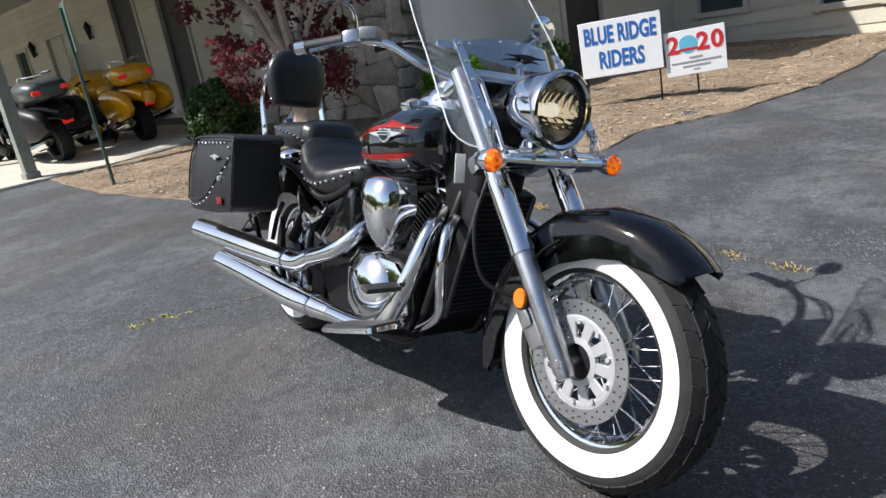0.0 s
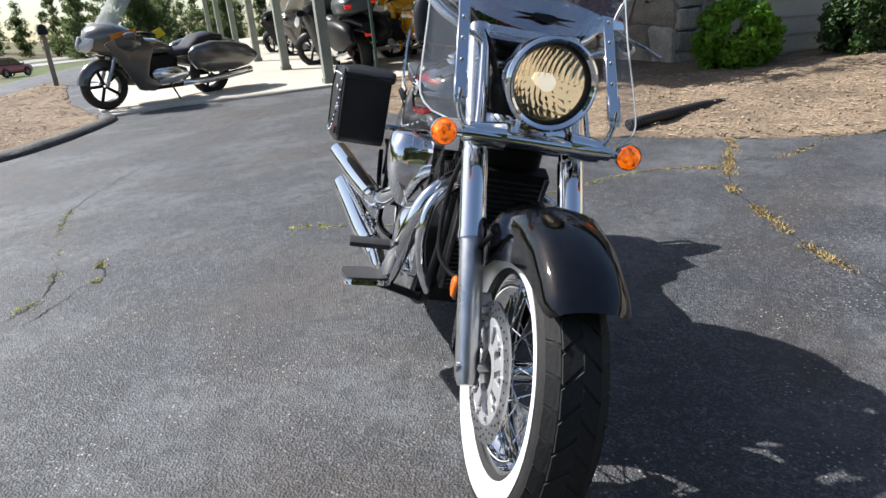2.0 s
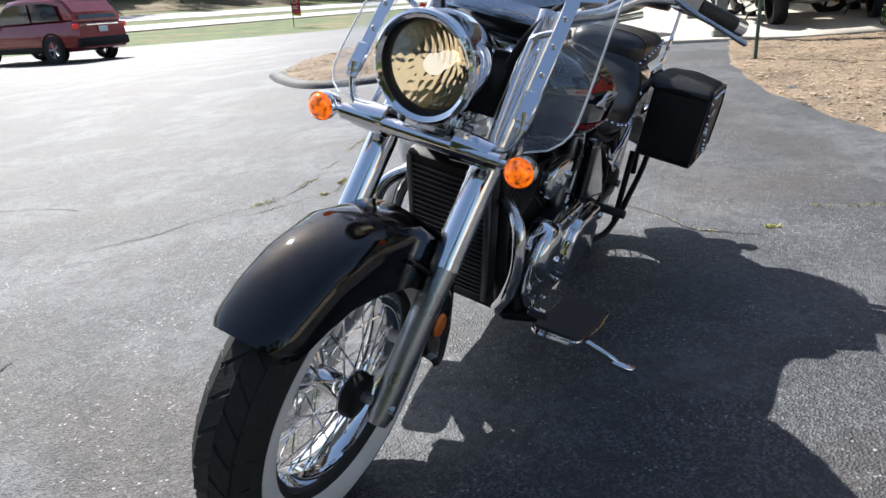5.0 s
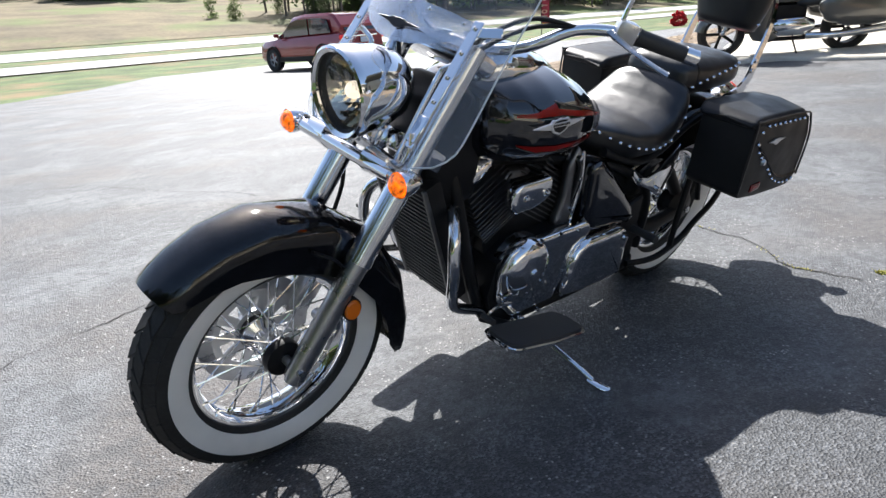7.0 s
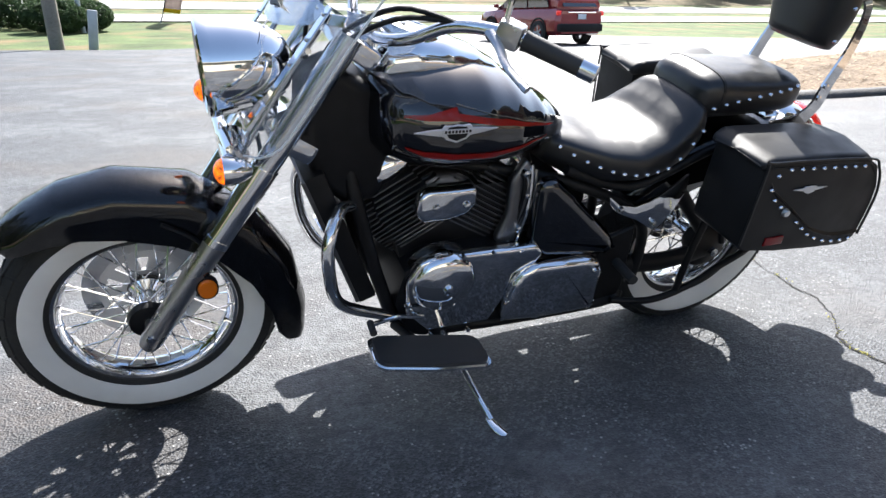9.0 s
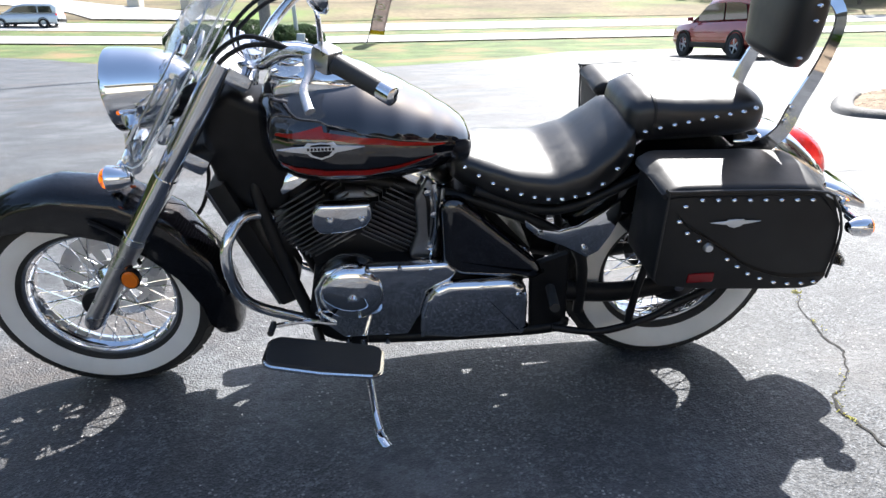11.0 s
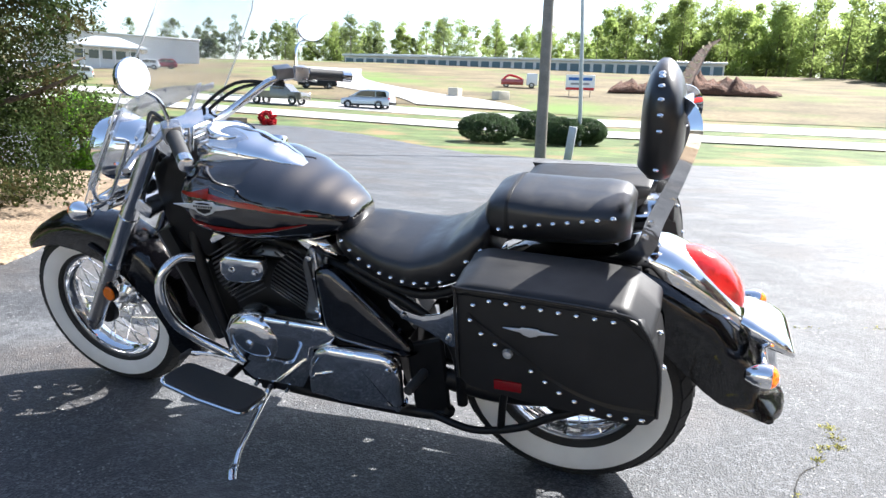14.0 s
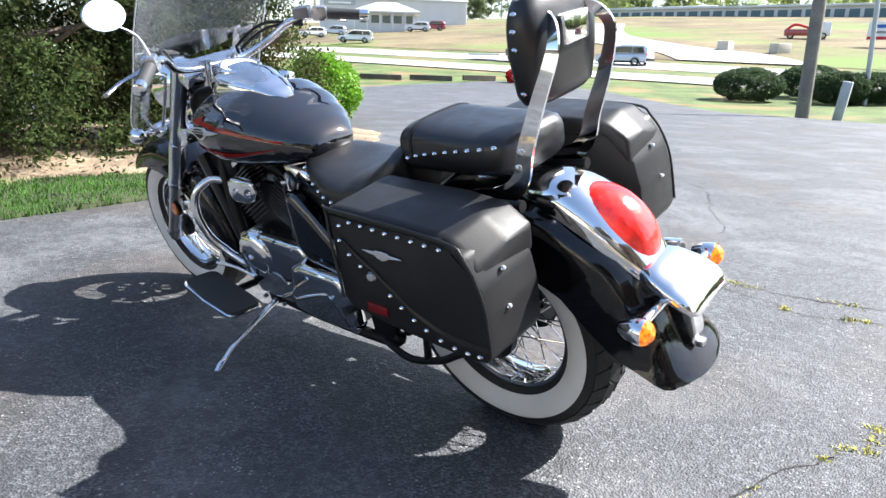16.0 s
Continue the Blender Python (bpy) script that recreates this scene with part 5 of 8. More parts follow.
def fender_pod(a0, a1, wide, heights, power):
    """A rounded pod that sits on the rear fender between two angles."""
    rings = []
    for k in range(17):
        f = k / 16
        ang = a0 + (a1 - a0) * f
        ground = 0.438 + 0.052 * (max(0.0, -ang - 10) / 42)
        j = min(int(f * (len(heights) - 1)), len(heights) - 2)
        h = heights[j] + (heights[j + 1] - heights[j]) * (f * (len(heights) - 1) - j)
        n = on_fender(ang, 1.0) - on_fender(ang, 0.0)
        w = wide * math.sin(math.pi * (0.10 + 0.80 * f)) ** power
        rings.append([on_fender(ang, ground - 0.02) + n * ((h + 0.02) * max(0, math.sin(a)) ** 0.75) + Vector((0, w * math.copysign(abs(math.cos(a)) ** 0.8, math.cos(a)), 0)) for a in (2 * math.pi * q / 28 for q in range(28))])
    return loft(rings)


part("lamp_base", fender_pod(-14, -61, 0.098, (0.012, 0.040, 0.050, 0.046, 0.038, 0.030, 0.022, 0.008), 0.45), "chrome", rf, "chrome tail lamp surround")
lamp_lens = fender_pod(-30.5, -55.5, 0.072, (0.044, 0.062, 0.068, 0.066, 0.058, 0.044, 0.016), 0.42)
part("tail_lamp", lamp_lens, "red_lens", rf, "orange red teardrop tail lamp")
BRACKET = [(-0.352, 0.590, 0.040, 0.018, 0.030), (-0.385, 0.586, 0.064, 0.026, 0.040), (-0.425, 0.576, 0.086, 0.030, 0.036), (-0.470, 0.560, 0.098, 0.030, 0.024), (-0.505, 0.546, 0.098, 0.024, 0.018), (-0.522, 0.536, 0.092, 0.014, 0.014), (-0.528, 0.530, 0.074, 0.006, 0.008)]
bm = loft([oval(x, *lerp_rows(BRACKET, x), e=3.0, n=32) for x in (-0.352 - 0.176 * k / 20 for k in range(21))])
part("plate_bracket", bm, "chrome", cruiser, "chrome licence plate bracket", sharp=70)
part("plate_mount", slab([(-0.44, 0.545), (-0.49, 0.520), (-0.505, 0.440), (-0.498, 0.410), (-0.486, 0.440), (-0.46, 0.510)], 0.05, 0.004, 1), "chrome", cruiser, at=Matrix.Translation((0, -0.025, 0)))
bm = tube([(-0.45, -0.16, 0.540), (-0.45, 0.16, 0.540)], 0.011, 12, smooth=False)
part("signal_bar", bm, "chrome", cruiser)
bm = box(0.016, 0.026, 0.016, (-0.508, 0.0, 0.412), bevel=0.004)
part("plate_stud", bm, "satin", cruiser)

# ---- saddlebags ----
def saddlebag(side):
    if side > 0:  # a little longer, its tail lower
        fit = Matrix(((1.044, 0, 0, -0.0265), (0, 1, 0, 0), (0.0261, 0, 1, -0.0142), (0, 0, 0, 1)))
    else:
        fit = Matrix(((1.02, 0, 0.10, -0.111), (-0.08, 1, 0, 0.016), (0, 0, 1.09, -0.0430), (0, 0, 0, 1)))
    out = -0.025 if side > 0 else 0.0  # the right bag sits further out over the mufflers
    face = [(0.238, 0.765), (0.218, 0.783), (-0.095, 0.780), (-0.150, 0.752), (-0.182, 0.688), (-0.193, 0.628), (-0.193, 0.533), (-0.178, 0.508), (-0.140, 0.500), (-0.04, 0.502), (0.10, 0.508), (0.215, 0.522), (0.238, 0.542)]
    bm = slab(face, 0.185, 0.010)
    bm.transform(Matrix.Translation((0, 0.225, 0)))
    for v in bm.verts:
        if v.co.z > 0.70:
            v.co.y -= 0.06 * (v.co.z - 0.70)
    bm.transform(Matrix.Translation((0, out, 0)))
    bm.transform(fit)
    mirror_y(bm, side)
    body = part("saddlebag", bm, "leather_flat", cruiser, "black leather saddlebag edged with chrome studs")
    # lid: shallow sloped cap with a front flap line
    lid = loft([[Vector((x, y, z)) for x, y, z in row] for row in (
        [(0.250, 0.215, 0.778), (0.250, 0.30, 0.772), (0.245, 0.405, 0.776), (0.243, 0.409, 0.763), (0.245, 0.40, 0.753), (0.25, 0.215, 0.753)],
        [(0.215, 0.205, 0.794), (0.215, 0.30, 0.791), (0.212, 0.400, 0.788), (0.212, 0.409, 0.768), (0.212, 0.40, 0.756), (0.215, 0.205, 0.756)],
        [(-0.02, 0.205, 0.796), (-0.02, 0.30, 0.794), (-0.02, 0.400, 0.788), (-0.02, 0.409, 0.770), (-0.02, 0.40, 0.756), (-0.02, 0.205, 0.756)],
        [(-0.119, 0.205, 0.788), (-0.119, 0.30, 0.796), (-0.114, 0.398, 0.781), (-0.112, 0.409, 0.766), (-0.114, 0.40, 0.753), (-0.119, 0.205, 0.753)],
        [(-0.178, 0.210, 0.752), (-0.178, 0.30, 0.744), (-0.170, 0.396, 0.722), (-0.166, 0.409, 0.704), (-0.166, 0.40, 0.684), (-0.178, 0.21, 0.684)])])
    bmesh.ops.bevel(lid, geom=lid.edges[:], offset=0.015, segments=4, profile=0.6, affect="EDGES")
    lid.transform(Matrix.Translation((0, out, 0)))
    lid.transform(fit)
    mirror_y(lid, side)
    part("lid", lid, "leather_flat", body, "black leather saddlebag lid")
    trim = curve_points([(0.235, 0, 0.545), (0.237, 0, 0.762), (0.215, 0, 0.780), (-0.093, 0, 0.777), (-0.150, 0, 0.748), (-0.181, 0, 0.686), (-0.191, 0, 0.628), (-0.192, 0, 0.536)], 4)
    bmt = tube([Vector((p.x, 0.4125 - 0.06 * max(0, p.z - 0.70), p.z)) for p in trim], 0.0035, 6, smooth=False)
    bmt.transform(Matrix.Translation((0, out, 0)))
    bmt.transform(fit)
    mirror_y(bmt, side)
    part("piping", bmt, "leather", body)
    flap = curve_points([(0.206, 0, 0.715), (0.18, 0, 0.688), (0.122, 0, 0.650), (0.06, 0, 0.606), (0.0, 0, 0.566), (-0.09, 0, 0.538), (-0.188, 0, 0.540)], 5)
    rows = [[Vector((p.x, 0.4105 - 0.06 * max(0, p.z - 0.70), p.z)) for p in flap], [Vector((p.x, 0.4145 - 0.06 * max(0, p.z - 0.70), p.z + 0.003)) for p in flap], [Vector((p.x + 0.004, 0.4105 - 0.06 * max(0, p.z - 0.70), p.z + 0.012)) for p in flap]]
    bmf = loft(rows, closed=False)
    bmesh.ops.solidify(bmf, geom=bmf.faces[:], thickness=0.002)
    bmf.transform(Matrix.Translation((0, out, 0)))
    bmf.transform(fit)
    mirror_y(bmf, side)
    part("flap_edge", bmf, "leather", body)
    def seat_on(x, y, z):
        p = fit @ Vector((x, y, z))
        return Vector((p.x, side * p.y, p.z))

    studs = [(0.162 - 0.0363 * k, 0.760 - 0.0006 * k) for k in range(8)] + [(0.197, 0.745), (0.204, 0.707), (0.180, 0.676), (0.149, 0.654), (0.070, 0.600), (0.040, 0.578), (0.009, 0.556), (-0.024, 0.541), (-0.062, 0.528), (-0.098, 0.522), (-0.132, 0.522), (-0.163, 0.525)]
    for x, z in studs:
        place("stud", STUD, "chrome", body, at=Matrix.Translation(seat_on(x, 0.412 + out - 0.06 * max(0, z - 0.70), z)))
    for q in ((-0.181, 0.33, 0.70), (-0.194, 0.34, 0.62)):
        place("stud", STUD, "chrome", body, at=Matrix.Translation(seat_on(q[0], q[1] + out, q[2])))
    lock = lathe([(1e-4, 0.420), (0.009, 0.419), (0.012, 0.410)], 16, "y", (0.122, 0, 0.634))
    lock.transform(Matrix.Translation((0, out, 0)))
    lock.transform(fit)
    mirror_y(lock, side)
    part("lock", lock, "badge", body)
    e = emblem(0.062, 0.014, 0.004)
    e.transform(Matrix.Translation((0.051, 0.411 + out, 0.689) if side > 0 else (0.044, -0.428, 0.730)))
    part("badge", e, "badge", body, "bright winged badge")
    r = box(0.065, 0.006, 0.026, (0.101, 0.412 + out, 0.536) if side > 0 else (0.085, -0.4215, 0.562), bevel=0.003)
    part("side_reflector", r, "red_dull", body, "red side reflector")
    brace = tube([(0.20, 0.21 * side, 0.56), (0.10, 0.19 * side, 0.50), (0.05, 0.19 * side, 0.40)], 0.010, 8)
    part("bag_stay", brace, "black_metal", body)


both(saddlebag)

# ---- frame and engine ----
part("frame", tube([(1.20, 0.0, 0.86), (1.16, 0.0, 0.74)], 0.036, 14, smooth=False), "black_metal", cruiser)
for s in (1, -1):
    part("frame_tube", tube([(1.185, 0.04 * s, 0.74), (1.17, 0.085 * s, 0.62), (1.10, 0.11 * s, 0.36), (1.03, 0.125 * s, 0.225), (0.85, 0.14 * s, 0.20), (0.40, 0.14 * s, 0.20), (0.34, 0.13 * s, 0.23)], 0.018, 12), "black_metal", cruiser)
    part("frame_tube", tube([(1.16, 0.03 * s, 0.70), (0.85, 0.06 * s, 0.66), (0.55, 0.12 * s, 0.60), (0.33, 0.135 * s, 0.47), (0.30, 0.13 * s, 0.25)], 0.016, 12), "black_metal", cruiser)
    part("frame_rail", tube([(0.62, 0.125 * s, 0.66), (0.40, 0.14 * s, 0.60), (0.15, 0.145 * s, 0.70), (-0.16, 0.142 * s, 0.74)], 0.014, 10), "black_metal", cruiser)
    part("swingarm", tube([(0.40, 0.12 * s, 0.33), (0.20, 0.115 * s, 0.30), (-0.01, 0.112 * s, 0.322)], [0.026, 0.024, 0.022], 12, flat=1.3), "black_metal", cruiser)
    part("bag_guard", tube([(0.38, 0.16 * s, 0.215), (0.25, 0.19 * s, 0.215), (0.12, 0.20 * s, 0.26), (0.04, 0.20 * s, 0.31), (-0.06, 0.20 * s, 0.37), (-0.12, 0.20 * s, 0.47)], 0.011, 10), "black_metal", cruiser)
    part("bag_guard", tube([(0.17, 0.195 * s, 0.24), (0.16, 0.19 * s, 0.36), (0.13, 0.18 * s, 0.50)], 0.011, 10), "black_metal", cruiser)
    part("side_plate", slab([(0.492, 0.590), (0.450, 0.558), (0.396, 0.547), (0.345, 0.560), (0.292, 0.594), (0.240, 0.635), (0.232, 0.585), (0.252, 0.530), (0.280, 0.480), (0.312, 0.462), (0.378, 0.502), (0.450, 0.532), (0.486, 0.566)], 0.010, 0.004, 2), "chrome", cruiser, "chrome frame cover under the seat",
         at=Matrix.Translation((0, 0.158 * s - (0.006 if s < 0 else 0), 0)))
    for x, z in ((0.446, 0.546), (0.320, 0.490)):
        part("bolt", lathe([(1e-4, 0.012), (0.008, 0.011), (0.010, 0.0)], 10, "y"), "satin", cruiser, at=Matrix.Translation((x, 0.166 * s, z)) @ Matrix.Diagonal((1, s, 1, 1)))
bm = slab([(1.285, 0.885), (1.21, 0.925), (1.11, 0.87), (1.09, 0.72), (1.10, 0.60), (1.19, 0.585), (1.265, 0.66), (1.290, 0.76)], 0.17, 0.03, 3)
bm.transform(Matrix.Translation((0, -0.085, 0)))
part("neck_cover", bm, "black_metal", cruiser, "black covers round the steering head")
# radiator
rad = box(0.05, 0.21, 0.40, bevel=0.008)
rad.transform(Matrix.Translation((1.200, 0, 0.50)) @ Matrix.Rotation(radians(21), 4, "Y"))
radiator = part("radiator", rad, "black_metal", cruiser, "black finned radiator")
rad_at = Matrix.Translation((1.200, 0, 0.50)) @ Matrix.Rotation(radians(21), 4, "Y")
for k in range(24):
    part("radiator_fin", box(0.006, 0.18, 0.0035, (0.027, 0, -0.175 + 0.0152 * k)), "fin_edge", radiator, at=rad_at, smooth=False)
for s in (1, -1):
    part("radiator_edge", box(0.012, 0.014, 0.39, (0.026, 0.098 * s, 0), bevel=0.003, segs=1), "fin_edge", radiator, at=rad_at)
part("horn", lathe([(1e-4, 0.02), (0.03, 0.018), (0.04, 0.0), (0.04, -0.02)], 20, "x", (1.25, 0.0, 0.70)), "black_metal", cruiser)

# crankcase
bm = loft([[Vector((x, y, z)) for x, z in ((1.07, 0.32), (1.03, 0.22), (0.80, 0.19), (0.52, 0.21), (0.46, 0.30), (0.48, 0.40), (0.66, 0.46), (0.98, 0.46), (1.05, 0.42))] for y in (-0.15, -0.14, 0.14, 0.15)])
case = part("crankcase", bm, "black_metal", cruiser, "black engine crankcase")
bm = loft([[Vector((x, y, z)) for x, z in ((1.06, 0.48), (1.04, 0.40), (0.70, 0.40), (0.45, 0.45), (0.60, 0.62), (0.95, 0.62))] for y in (-0.09, 0.09)])
part("engine_core", bm, "black_metal", cruiser)


def cylinder(name, foot, tip):
    foot, tip = Vector(foot), Vector(tip)
    d = tip - foot
    q = d.to_track_quat("Z", "Y").to_matrix().to_4x4()
    m = Matrix.Translation(foot) @ q
    bm = lathe([(1e-4, 0), (0.066, 0), (0.066, d.length), (1e-4, d.length)], 24, "z")
    bm.transform(m)
    cyl = part(name, bm, "black_metal", cruiser, "black finned engine cylinder")
    n = 15
    for k in range(n):
        z = 0.02 + (d.length - 0.04) * k / (n - 1)
        w = 0.085 + 0.018 * math.sin(math.pi * k / (n - 1))
        f = box(2 * w, 2 * w * 1.08, 0.0042, (0, 0, z), bevel=0.0)
        bmesh.ops.bevel(f, geom=[e for e in f.edges if abs(e.verts[0].co.z - e.verts[1].co.z) > 0.003], offset=0.035, segments=4, affect="EDGES")
        f.transform(m)
        part("cooling_fin", f, "fin_edge", cyl)
    bm = lathe([(1e-4, 0.052), (0.050, 0.048), (0.080, 0.030), (0.090, 0.008), (0.090, -0.006), (1e-4, -0.006)], 28, "z")
    bm.transform(m @ Matrix.Translation((0, 0, d.length + 0.012)) @ Matrix.Diagonal((0.95, 1.25, 1, 1)))
    part("head_cover", bm, "chrome", cyl, "chrome cylinder head cover")
    bm = bmesh.new()
    for sx, sy in ((1, 1), (1, -1), (-1, 1), (-1, -1)):
        join(bm, lathe([(1e-4, 0.02), (0.006, 0.02), (0.007, 0.0)], 8, "z", (0.06 * sx, 0.07 * sy, d.length + 0.012)))
    bm.transform(m)
    part("head_bolts", bm, "chrome", cyl)


cylinder("front_cylinder", (0.965, 0, 0.45), (1.085, 0, 0.655))
cylinder("rear_cylinder", (0.885, 0, 0.45), (0.765, 0, 0.655))
# left side covers
P = Matrix.Translation((0.950, 0.150, 0.388))
bm = lathe([(1e-4, 0.052), (0.030, 0.050), (0.068, 0.043), (0.080, 0.030), (0.084, 0.012), (0.088, 0.004), (0.088, -0.03), (1e-4, -0.03)], 40, "y")
bm.transform(P @ Matrix.Diagonal((1.08, 1, 1.06, 1)))
cov = part("primary_cover", bm, "chrome", cruiser, "round chrome engine cover")
part("cover_boss", lathe([(1e-4, 0.062), (0.010, 0.060), (0.014, 0.052), (0.022, 0.050)], 16, "y", (0.948, 0.150, 0.385)), "chrome", cov)
bm = slab([(1.02, 0.458), (0.98, 0.472), (0.90, 0.470), (0.76, 0.468), (0.690, 0.470), (0.664, 0.440), (0.684, 0.410), (0.745, 0.380), (0.765, 0.300), (0.800, 0.232), (0.98, 0.232), (1.045, 0.30), (1.052, 0.40)], 0.036, 0.014, 3)
bm.transform(Matrix.Translation((0, 0.142, 0)))
part("stator_cover", bm, "chrome", cruiser, "chrome left engine cover")
bm = slab([(0.752, 0.360), (0.728, 0.396), (0.690, 0.413), (0.60, 0.411), (0.515, 0.412), (0.478, 0.392), (0.466, 0.350), (0.464, 0.235), (0.476, 0.222), (0.66, 0.222), (0.772, 0.235), (0.765, 0.310)], 0.058, 0.028, 4)
bm.transform(Matrix.Translation((0, 0.140, 0)))
drive = part("drive_cover", bm, "chrome", cruiser, "chrome final drive cover")
part("bolt", lathe([(1e-4, 0.206), (0.009, 0.204), (0.011, 0.190)], 10, "y", (0.496, 0, 0.368)), "chrome", drive)
for x, z in ((0.985, 0.452), (0.905, 0.462), (0.82, 0.460), (0.735, 0.452), (1.045, 0.33), (0.76, 0.235), (0.86, 0.215), (0.97, 0.218)):
    part("cover_bolt", lathe([(1e-4, 0.184), (0.007, 0.183), (0.008, 0.170)], 10, "y", (x, 0, z)), "chrome", cov)
bm = slab([(1.034, 0.636), (1.012, 0.654), (0.95, 0.652), (0.886, 0.654), (0.882, 0.610), (0.902, 0.582), (0.95, 0.568), (1.020, 0.566), (1.040, 0.594)], 0.040, 0.014, 3)
bm.transform(Matrix.Translation((0, 0.125, 0)))
hc = part("horn_cover", bm, "chrome", cruiser, "chrome cover between the cylinders")
for x in (0.991, 0.911):
    part("bolt", lathe([(1e-4, 0.174), (0.008, 0.172), (0.011, 0.164)], 10, "y", (x, 0, 0.610)), "chrome", hc)
bm = slab([(0.715, 0.652), (0.665, 0.660), (0.60, 0.602), (0.52, 0.528), (0.450, 0.462), (0.425, 0.415), (0.45, 0.400), (0.54, 0.405), (0.66, 0.42), (0.708, 0.46)], 0.048, 0.034, 6)
for s in (1, -1):
    b2 = bm.copy()
    b2.transform(Matrix.Translation((0, 0.128, 0)))
    mirror_y(b2, s)
    sc = part("side_cover", b2, "paint_black", cruiser, "gloss black side cover")
    for k, (x, w) in enumerate(((0.535, 0.010), (0.522, 0.008), (0.509, 0.008), (0.497, 0.009))):
        part("cover_mark", box(w, 0.0015, 0.007, (x, 0.1690 * s, 0.438), bevel=0.0003, segs=1), "badge", sc)
bm.free()
part("rear_chassis_plate", slab([(0.46, 0.43), (0.35, 0.47), (0.335, 0.21), (0.445, 0.205)], 0.02, 0.006, 1), "black_metal", cruiser, at=Matrix.Translation((0, 0.125, 0)))
part("rear_chassis_plate", slab([(0.46, 0.43), (0.35, 0.47), (0.335, 0.21), (0.445, 0.205)], 0.02, 0.006, 1), "black_metal", cruiser, at=Matrix.Translation((0, -0.145, 0)))
part("carburettor", loft([oval(x, 0.60, w, w, w, e=2.2, n=20, yc=0.02) for x, w in ((0.86, 0.04), (0.88, 0.05), (0.97, 0.05), (0.99, 0.04))]), "cast", cruiser)
part("starter", loft([[Vector((x, 0.075 + 0.05 * math.cos(a), z + 0.05 * math.sin(a))) for a in (2 * math.pi * k / 16 for k in range(16))] for x, z in ((0.76, 0.52), (0.70, 0.53), (0.66, 0.53))]), "cast", cruiser)
for k in range(4):
    part("hose", tube([(0.70 + 0.02 * k, 0.11, 0.66), (0.71 + 0.01 * k, 0.135, 0.58 + 0.02 * k), (0.735, 0.12, 0.50)], 0.006, 8), "black_metal" if k % 2 else "cast", cruiser)
bm = slab([(0.741, 0.700), (0.706, 0.660), (0.704, 0.560), (0.712, 0.450), (0.770, 0.415), (0.792, 0.470), (0.768, 0.540), (0.775, 0.640)], 0.030, 0.012, 3)
bm.transform(Matrix.Translation((0, 0.098, 0)))
rc = part("intake_cover", bm, "cast", cruiser, "bright cast cover behind the rear cylinder")
for x, z in ((0.742, 0.665), (0.726, 0.600), (0.735, 0.500), (0.755, 0.450)):
    part("bolt", lathe([(1e-4, 0.142), (0.009, 0.140), (0.012, 0.124)], 10, "y", (x, 0, z)), "chrome", rc)
part("cover_band", tube([(0.725, 0.128, 0.685), (0.720, 0.135, 0.62), (0.722, 0.136, 0.54), (0.735, 0.134, 0.46)], 0.006, 8), "chrome", rc)
# right side: clutch cover, air cleaner
bm = lathe([(1e-4, 0.060), (0.045, 0.056), (0.085, 0.042), (0.102, 0.022), (0.112, 0.006), (0.112, -0.03), (1e-4, -0.03)], 40, "y")
bm.transform(Matrix.Translation((0.835, -0.150, 0.352)) @ Matrix.Diagonal((1.22, -1, 1.05, 1)))
cl = part("clutch_cover", bm, "chrome", cruiser, "domed chrome clutch cover")
bm = slab([(1.05, 0.40), (0.98, 0.45), (0.75, 0.46), (0.68, 0.40), (0.68, 0.27), (0.76, 0.22), (0.98, 0.22), (1.05, 0.30)], 0.03, 0.010)
bm.transform(Matrix.Translation((0, -0.172, 0)))
part("engine_side_cover", bm, "chrome", cruiser)
for k in range(9):
    a = 2 * math.pi * k / 9
    part("cover_bolt", lathe([(1e-4, -0.184), (0.006, -0.183), (0.007, -0.165)], 8, "y", (0.855 + 0.125 * math.cos(a), 0, 0.350 + 0.112 * math.sin(a))), "chrome", cl)
AIR = [(0.700, 0.06, 0.070), (0.688, 0.088, 0.082), (0.64, 0.098, 0.088), (0.58, 0.094, 0.086), (0.53, 0.080, 0.080), (0.48, 0.058, 0.070), (0.445, 0.034, 0.056), (0.432, 0.010, 0.04)]
rings = []
for z, w, t in AIR:
    z = 0.490 + 0.828 * (z - 0.432)
    rings.append([Vector((0.998 + 0.9 * w * math.copysign(abs(math.cos(a)) ** 0.8, math.cos(a)) + 0.02 * (0.66 - z), -0.165 - 1.3 * t * max(0.0, math.copysign(abs(math.sin(a)) ** 0.42, math.sin(a))), z)) for a in (2 * math.pi * k / 30 for k in range(30))])
ac = part("air_cleaner", loft(rings), "chrome", cruiser, "teardrop chrome air cleaner cover", sharp=60)

# ---- exhausts, on the right ----
def pipe(name, pts, radii, label):
    p = part(name, tube(pts, radii, 20, steps=8), "chrome", cruiser, label)
    end, prev = Vector(pts[-1]), Vector(pts[-2])
    d = (end - prev).normalized()
    # a dark disc stands in for the shaded hollow of the pipe
    part("pipe_mouth", tube([end + d * 0.001, end + d * 0.004], radii[-1] * 0.72, 20, smooth=False), "black_metal", p)
    return p


